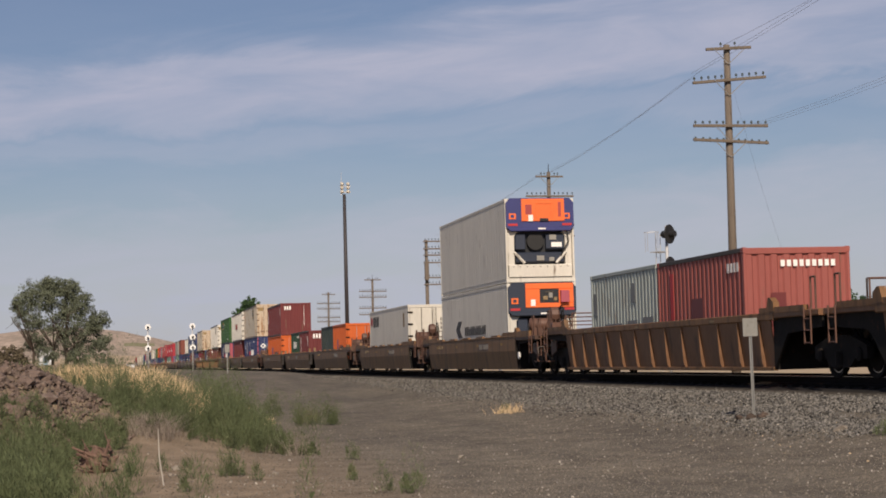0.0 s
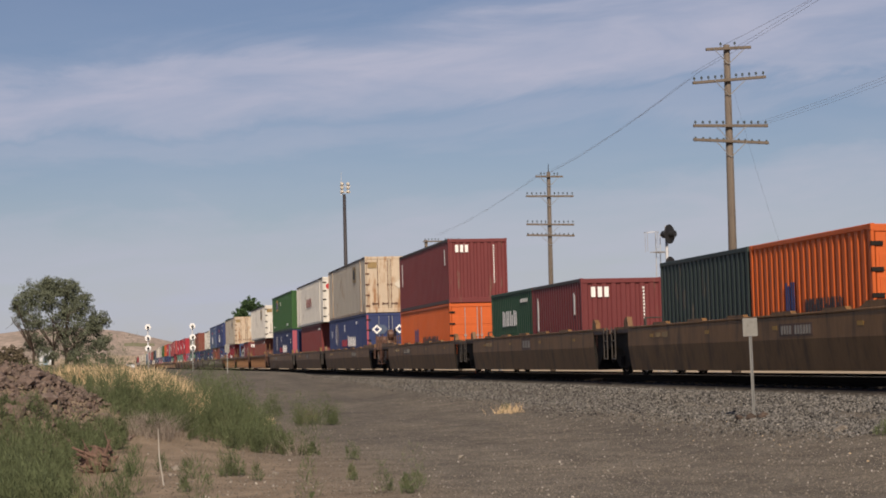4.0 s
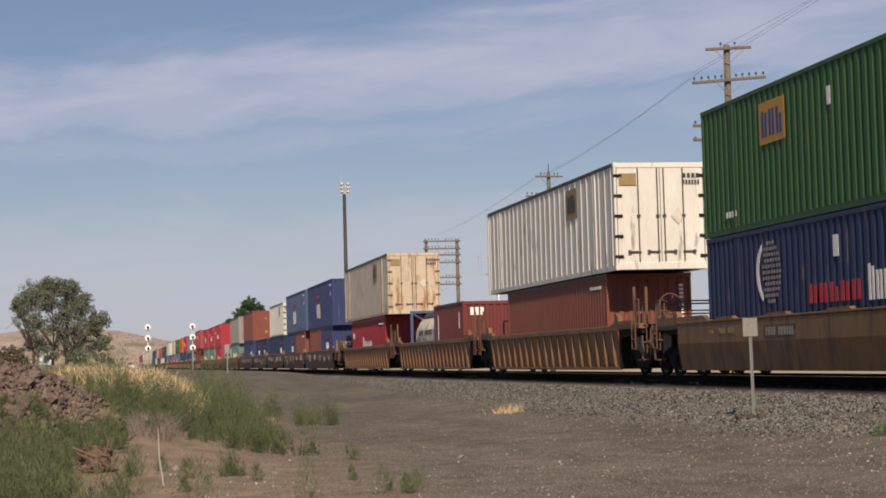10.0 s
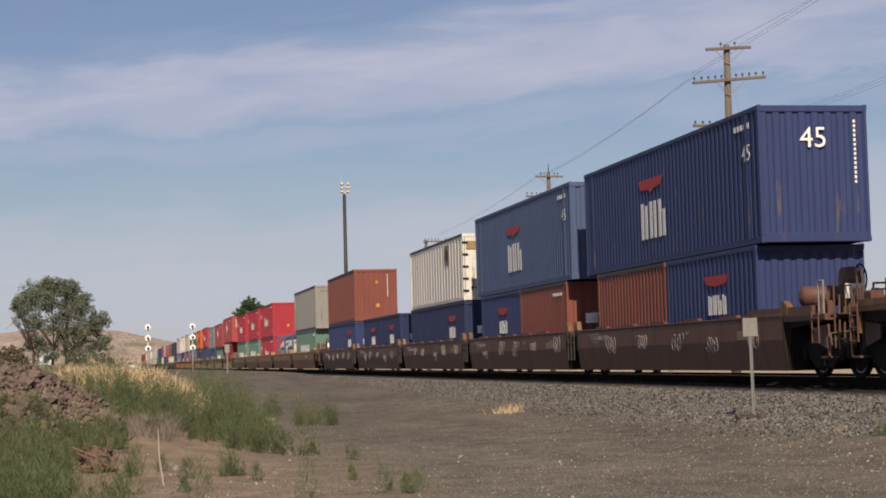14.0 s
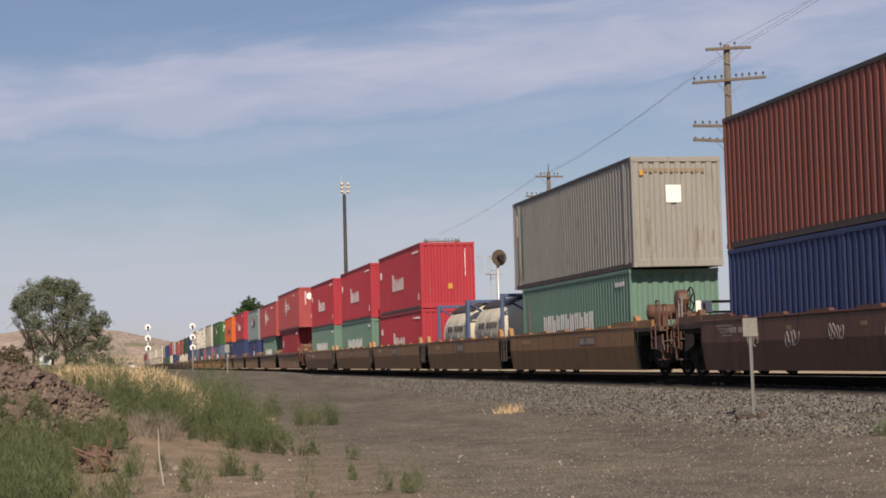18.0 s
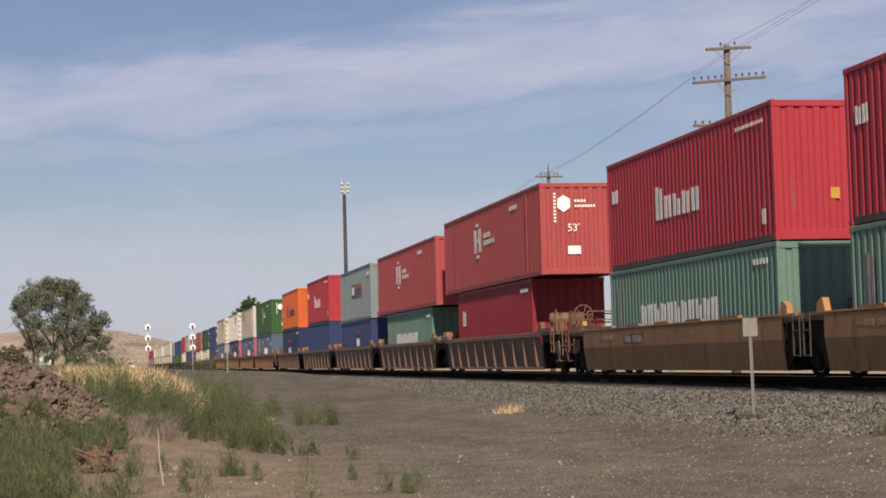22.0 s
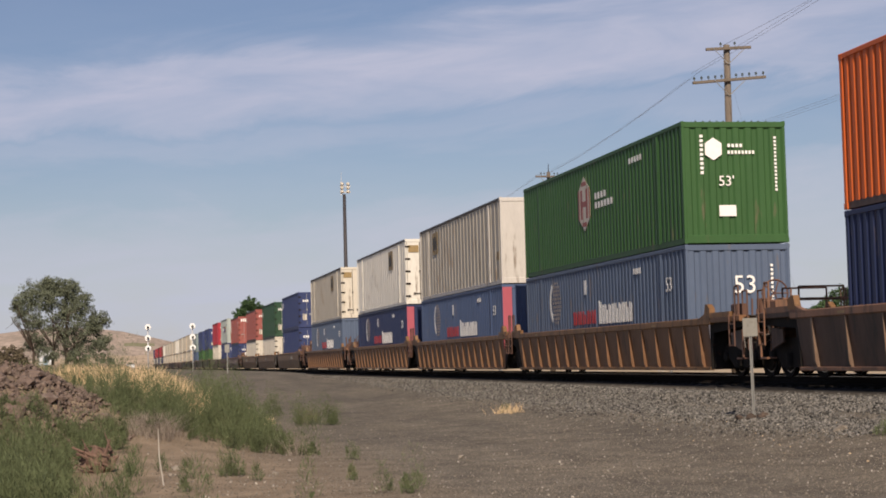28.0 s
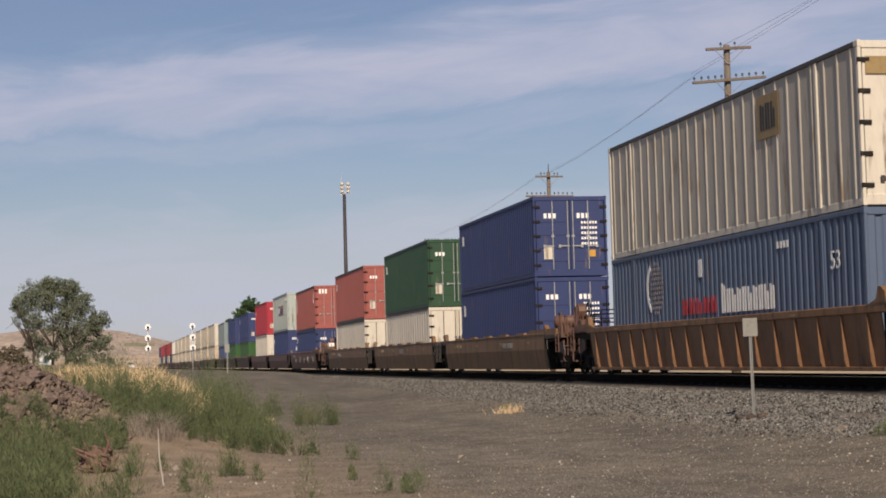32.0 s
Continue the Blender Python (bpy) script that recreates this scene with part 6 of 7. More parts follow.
def lozenge_doors(c, W, L, H):
    stack_marks(c, W, L, H, False, L - 1.3)
    plate_on_end(c, -W / 2 + 0.01, -W / 2 + 0.10, 0.12, H - 0.1, M["pink"], "corner_stripe", -0.004)
    plate_on_side(c, W, 0.02, 0.13, 0.12, H - 0.1, M["pink"], "corner_stripe")
    for x in (-0.72, 0.5):
        z = H * 0.70
        part("emblem", Shape().extrude([(x - 0.15, z - 0.24), (x + 0.36, z - 0.24), (x + 0.58, z), (x + 0.36, z + 0.24), (x - 0.15, z + 0.24)], "y", -0.030, -0.026), M["steel_blue"], c, "pale blue arrow emblem")
        part("emblem", Shape().extrude([(x - 0.30, z), (x - 0.03, z - 0.25), (x + 0.24, z), (x - 0.03, z + 0.25)], "y", -0.036, -0.030), M["letter_white"], c, "white diamond emblem")
        part("emblem", Shape().extrude([(x - 0.17, z), (x - 0.03, z - 0.13), (x + 0.11, z), (x - 0.03, z + 0.13)], "y", -0.040, -0.036), M["blue"], c)
    plate_on_end(c, -0.95, -0.45, 0.5, 0.95, M["letter_red"], "placard", -0.024)
    plate_on_end(c, 0.55, 1.0, 0.55, 0.75, M["letter_white"], "placard", -0.024)


def emp_marks(c, W, L, H):
    plate_on_side(c, W, L * 0.24, L * 0.315, H * 0.60, H * 0.90, M["dull_gold"], "faded_logo")
    plate_on_end(c, -W / 2 + 0.14, -W / 2 + 0.62, H - 0.62, H - 0.30, M["dull_gold"], "faded_logo", -0.004)
    bars_on_end(c, -W / 2 + 0.20, -W / 2 + 0.56, H - 0.54, H - 0.38, 3, M["letter_black"])
    bars_on_side(c, W + 0.014, L * 0.25, L * 0.305, H * 0.66, H * 0.84, 3, M["grille"])
    bars_on_end(c, 0.62, 1.12, H - 0.42, H - 0.30, 4, M["letter_black"])
    bars_on_end(c, 0.62, 1.12, H - 0.60, H - 0.48, 6, M["letter_black"])
    d = Shape().extrude([(-0.02 + 0.3, H * 0.5), (0.48, H * 0.42), (0.68, H * 0.5), (0.48, H * 0.58)], "y", -0.010, -0.004)
    part("placard", d, M["cream"], c)


def emp_rear(c, W, L, H):
    """The same gold panel, far back on the side, with a scuffed end."""
    plate_on_side(c, W, L * 0.74, L * 0.815, H * 0.60, H * 0.90, M["dull_gold"], "faded_logo")
    bars_on_side(c, W + 0.014, L * 0.75, L * 0.805, H * 0.66, H * 0.84, 3, M["grille"])
    plate_on_side(c, W, 0.35, 0.75, H * 0.28, H * 0.38, M["letter_brown"], "faded_label")
    for k in range(4):
        bars_on_end(c, 0.1, 0.7, H * 0.50 + 0.14 * k, H * 0.50 + 0.14 * k + 0.06, 7, M["faded_red"])


def emp_green(c, W, L, H):
    plate_on_side(c, W, L - 5.0, L - 3.6, H * 0.58, H * 0.88, M["letter_yellow"], "logo_panel")
    bars_on_side(c, W + 0.012, L - 4.9, L - 3.7, H * 0.63, H * 0.82, 3, M["letter_blue"])
    d = Shape().extrude([(-0.75, H * 0.62), (-0.45, H * 0.50), (-0.15, H * 0.62), (-0.45, H * 0.74)], "y", -0.010, -0.002)
    part("placard", d, M["letter_white"], c, "white diamond placard")
    plate_on_end(c, 0.2, 0.62, H * 0.55, H * 0.69, M["letter_yellow"], "logo_panel")
    bars_on_side(c, W, L - 2.1, L - 1.4, 0.35, 0.48, 4, M["letter_white"])
    bars_on_side(c, W, 3.0, 4.2, 0.35, 0.48, 4, M["letter_white"])
    plate_on_side(c, W, L * 0.55, L * 0.56, H * 0.7, H * 0.82, M["letter_white"])


def hub_marks(emblem):
    def deco(c, W, L, H):
        s = Shape()
        off = 0.0 if emblem == "letter_white" else -0.055
        yc, zc = L * (0.60 + off), H * 0.60
        if off:
            hexagon = [(yc + 0.72 * math.cos(radians(60 * k + 90)), zc + 0.78 * math.sin(radians(60 * k + 90))) for k in range(6)]
            part("emblem_panel", Shape().extrude(hexagon, "x", -W / 2 + 0.004, -W / 2 + 0.009), M["cream"], c, "faded white hexagonal panel")
        for sy in (-1, 1):
            s.box(-W / 2 + 0.001, -W / 2 + 0.007, yc + sy * 0.28 - 0.1, yc + sy * 0.28 + 0.1, zc - 0.42, zc + 0.42)
            s.extrude([(yc + sy * 0.62, zc - 0.4), (yc + sy * 0.5, zc - 0.46), (yc + sy * 0.5, zc + 0.46), (yc + sy * 0.62, zc + 0.4)], "x", -W / 2 + 0.001, -W / 2 + 0.007)
        s.box(-W / 2 + 0.001, -W / 2 + 0.007, yc - 0.2, yc + 0.2, zc - 0.08, zc + 0.08)
        s.box(-W / 2 + 0.001, -W / 2 + 0.007, yc - 0.25, yc + 0.25, zc + 0.52, zc + 0.64).box(-W / 2 + 0.001, -W / 2 + 0.007, yc - 0.25, yc + 0.25, zc - 0.64, zc - 0.52)
        part("emblem", s, M[emblem], c, "hexagonal emblem")
        bars_on_side(c, W, L * (0.42 + off), L * (0.535 + off), H * 0.52, H * 0.58, 6, M["letter_white"])
        bars_on_side(c, W, L * (0.46 + off), L * (0.535 + off), H * 0.61, H * 0.67, 4, M["letter_white"])
        bars_on_side(c, W, 3.2, 4.4, H * 0.82, H * 0.87, 5, M["letter_white"])
        ring = [(-0.52 + 0.24 * math.cos(radians(60 * k + 90)), H - 0.66 + 0.27 * math.sin(radians(60 * k + 90))) for k in range(6)]
        part("emblem", Shape().extrude(ring, "y", -0.010, -0.002), M["letter_white"], c)
        bars_on_end(c, -0.63, -0.42, H - 0.82, H - 0.52, 2, M["letter_red"])
        bars_on_end(c, -0.18, 0.22, H - 0.62, H - 0.54, 4, M["letter_white"])
        bars_on_end(c, -0.18, 0.52, H - 0.78, H - 0.70, 8, M["letter_white"])
        text_on_end(c, "53'", -0.22, H * 0.47, 0.34, M["letter_white"])
        plate_on_end(c, -0.42, 0.0, H * 0.22, H * 0.31, M["letter_white"], "data_plate")
        bars_on_end(c, W / 2 - 0.30, W / 2 - 0.24, H * 0.42, H - 0.35, 15, M["letter_white"], True)
        bars_on_end(c, -W / 2 + 0.44, -W / 2 + 0.52, H * 0.56, H - 0.3, 9, M["letter_white"], True)
    return deco


def eagle_marks(c, W, L, H):
    """Red bird shape over white block letters, length on the end."""
    yc = L * 0.55
    s = Shape().extrude([(yc - 1.0, H * 0.74), (yc + 1.0, H * 0.74), (yc + 0.85, H * 0.66), (yc + 0.2, H * 0.65), (yc, H * 0.615), (yc - 0.25, H * 0.65), (yc - 0.85, H * 0.67)], "x", -W / 2 + 0.001, -W / 2 + 0.007)
    part("emblem", s, M["letter_red"], c, "red winged emblem")
    bars_on_side(c, W, yc - 1.2, yc + 0.95, H * 0.22, H * 0.54, 3, M["letter_white"])
    bars_on_side(c, W, 0.5, 1.5, H - 0.42, H - 0.3, 5, M["letter_white"])
    text_on_side(c, "45", 0.75, H * 0.62, 0.5, M["letter_white"], W) if L > 13 else None
    if L > 13:
        text_on_end(c, "45", 0.0, H * 0.69, 0.62, M["letter_white"])
        bars_on_end(c, W / 2 - 0.32, W / 2 - 0.27, H * 0.42, H - 0.3, 14, M["letter_white"], True)


def eagle_low(c, W, L, H):
    yc = L * 0.42
    s = Shape().extrude([(yc - 0.8, H * 0.80), (yc + 0.8, H * 0.80), (yc + 0.65, H * 0.73), (yc, H * 0.705), (yc - 0.65, H * 0.73)], "x", -W / 2 + 0.001, -W / 2 + 0.007)
    part("emblem", s, M["letter_red"], c, "red winged emblem")
    bars_on_side(c, W, yc - 0.65, yc + 0.6, H * 0.46, H * 0.63, 4, M["letter_white"])


def door_marks(c, W, L, H):
    for x in (-0.95, 0.15):
        bars_on_end(c, x + 0.05, x + 0.5, H - 0.72, H - 0.56, 3, M["letter_white"])
    for k in range(5):
        bars_on_end(c, 0.35, 0.9, H - 0.9 - k * 0.17, H - 0.82 - k * 0.17, 6, M["letter_white"])
    plate_on_end(c, -0.9, -0.62, 0.55, 0.95, M["cream"], "data_plate", -0.004)
    plate_on_end(c, 0.62, 0.82, 0.62, 0.84, M["letter_yellow"], "caution_label", -0.004)
    bars_on_side(c, W, L - 0.9, L - 0.5, H * 0.68, H * 0.82, 1, M["letter_white"])


def k_marks(c, W, L, H):
    bars_on_side(c, W, L * 0.38, L * 0.66, H * 0.36, H * 0.55, 5, M["letter_white"], 1.5)
    bars_on_side(c, W, L - 1.0, L - 0.4, H * 0.62, H * 0.74, 2, M["letter_white"])
    bars_on_side(c, W, 0.5, 2.2, H - 0.40, H - 0.32, 11, M["letter_white"])
    plate_on_side(c, W, 0.55, 0.75, H * 0.13, H * 0.24, M["letter_white"])
    bars_on_end(c, W / 2 - 0.45, W / 2 - 0.41, H * 0.48, H - 0.28, 16, M["letter_white"], True)
    plate_on_end(c, 0.0, 0.2, H * 0.29, H * 0.37, M["letter_yellow"], "caution_label")


def china_marks(c, W, L, H):
    bars_on_side(c, W, L * 0.30, L * 0.78, H * 0.42, H * 0.62, 11, M["letter_white"], 1.0)
    bars_on_side(c, W, L - 1.0, L - 0.6, H * 0.4, H * 0.8, 1, M["chalk"])
    bars_on_side(c, W, 0.5, 1.4, H - 0.42, H - 0.30, 5, M["letter_white"])


def text_block(c, W, L, H):
    bars_on_end(c, -0.95, -0.35, H - 0.55, H - 0.25, 3, M["letter_white"])
    bars_on_end(c, W / 2 - 0.58, W / 2 - 0.53, H * 0.30, H - 0.25, 16, M["letter_white"], True)
    bars_on_side(c, W, 0.7, 0.9, H * 0.6, H * 0.85, 1, M["letter_white"])
    bars_on_side(c, W, L - 0.9, L - 0.7, H * 0.45, H * 0.85, 1, M["letter_white"])


def dark_word(c, W, L, H):
    bars_on_side(c, W, L * 0.22, L * 0.52, H * 0.36, H * 0.52, 10, M["letter_black"])
    bars_on_side(c, W, L * 0.60, L * 0.69, H * 0.34, H * 0.66, 2, M["letter_blue"])


def hapag_white(c, W, L, H):
    bars_on_side(c, W, L * 0.30, L * 0.62, H * 0.42, H * 0.54, 11, M["grille"])
    s = Shape().extrude([(L * 0.72, H * 0.40), (L * 0.66, H * 0.40), (L * 0.70, H * 0.51), (L * 0.66, H * 0.62), (L * 0.72, H * 0.62), (L * 0.76, H * 0.51)], "x", -W / 2 + 0.003, -W / 2 + 0.009)
    part("emblem", s, M["letter_black"], c, "dark block emblem")


def seaco_marks(c, W, L, H):
    bars_on_side(c, W, L * 0.74, L * 0.905, H * 0.72, H * 0.90, 5, M["grille"])
    ring = [(L * 0.945 + 0.3 * math.cos(radians(30 * k)), H * 0.82 + 0.24 * math.sin(radians(30 * k))) for k in range(12)]
    part("emblem", Shape().extrude(ring, "x", -W / 2 + 0.003, -W / 2 + 0.009), M["letter_red"], c)
    for k in range(3):
        bars_on_end(c, 0.28, 0.95, H - 0.75 - 0.2 * k, H - 0.62 - 0.2 * k, 9, M["letter_black"])
    bars_on_end(c, 0.32, 0.95, H * 0.40, H * 0.46, 9, M["letter_black"])
    plate_on_side(c, W, 1.1, 1.5, H * 0.66, H * 0.88, M["letter_brown"], "faded_label")


def wide_patch(c, W, L, H):
    plate_on_end(c, -0.62, -0.28, H * 0.35, H * 0.62, M["maroon"], "repair_patch")
    bars_on_end(c, -0.4, 0.9, H - 0.42, H - 0.28, 9, M["letter_white"])
    plate_on_side(c, W, L * 0.45, L * 0.58, H * 0.38, H * 0.62, M["maroon"], "repair_patch")
    bars_on_side(c, W, 0.3, 1.1, H - 0.5, H - 0.3, 4, M["letter_white"])
    plate_on_side(c, W, L * 0.80, L * 0.84, H * 0.2, H * 0.88, M["letter_red"], "paint_streak")


def white_square(c, W, L, H):
    plate_on_end(c, -0.3, 0.12, H * 0.58, H * 0.74, M["letter_white"], "blank_panel")
    bars_on_end(c, -0.9, 0.8, H - 0.42, H - 0.32, 12, M["letter_brown"])
    plate_on_end(c, -1.0, -0.9, H - 0.5, H - 0.36, M["letter_yellow"], "caution_label")
    bars_on_side(c, W, L - 1.5, L - 1.2, H * 0.15, H * 0.9, 1, M["teal"])
    bars_on_side(c, W, L - 0.7, L - 0.5, H * 0.6, H * 0.85, 1, M["letter_white"])


def yellow_marks(c, W, L, H):
    for z in (0.26, 0.72):
        part("caution_label", Shape().extrude([(-0.05, H * z), (0.17, H * z), (0.06, H * z + 0.2)] if z > 0.5 else [(0.0, H * z), (0.2, H * z), (0.2, H * z + 0.2), (0.0, H * z + 0.2)], "y", -0.010, -0.002), M["letter_yellow"], c)
    bars_on_end(c, W / 2 - 0.57, W / 2 - 0.53, H * 0.47, H - 0.28, 16, M["letter_white"], True)
    for z in (0.2, 0.68):
        plate_on_side(c, W, 0.5, 0.62, H * z, H * z + 0.16, M["letter_yellow"], "caution_label")


def box_logo(c, W, L, H):
    plate_on_side(c, W, L * 0.50, L * 0.60, H * 0.46, H * 0.70, M["letter_blue"], "logo_panel")
    bars_on_side(c, W + 0.014, L * 0.51, L * 0.59, H * 0.50, H * 0.66, 2, M["letter_white"])
    plate_on_side(c, W, L * 0.27, L * 0.50, H * 0.46, H * 0.70, M["logo_orange"], "logo_panel")
    bars_on_side(c, W + 0.014, L * 0.28, L * 0.49, H * 0.49, H * 0.64, 5, M["letter_blue"])
    bars_on_side(c, W, 0.4, 1.6, H - 0.62, H - 0.40, 3, M["letter_white"])
    bars_on_end(c, -0.6, 1.0, H - 0.46, H - 0.32, 9, M["letter_white"])


def worn_patches(c, W, L, H):
    """Grey daubs over old marks low on a pale side."""
    for a, b, z0, z1 in ((0.05, 0.2, 0.05, 0.5), (0.28, 0.42, 0.05, 0.48), (0.5, 0.78, 0.05, 0.46), (0.3, 0.36, 0.6, 0.85), (0.9, 0.96, 0.5, 0.8)):
        plate_on_side(c, W, a * L, b * L, 0.16 + z0 * H, z1 * H, M["dull_grey"], "paint_patch")


def red_logo(c, W, L, H):
    bars_on_side(c, W, L * 0.42, L * 0.62, H * 0.42, H * 0.62, 6, M["faded_red"])
    part("emblem", Shape().extrude([(-0.95 + 0.16 * math.cos(radians(45 * k)), H - 0.6 + 0.18 * math.sin(radians(45 * k))) for k in range(8)], "y", -0.010, -0.003), M["letter_red"], c)


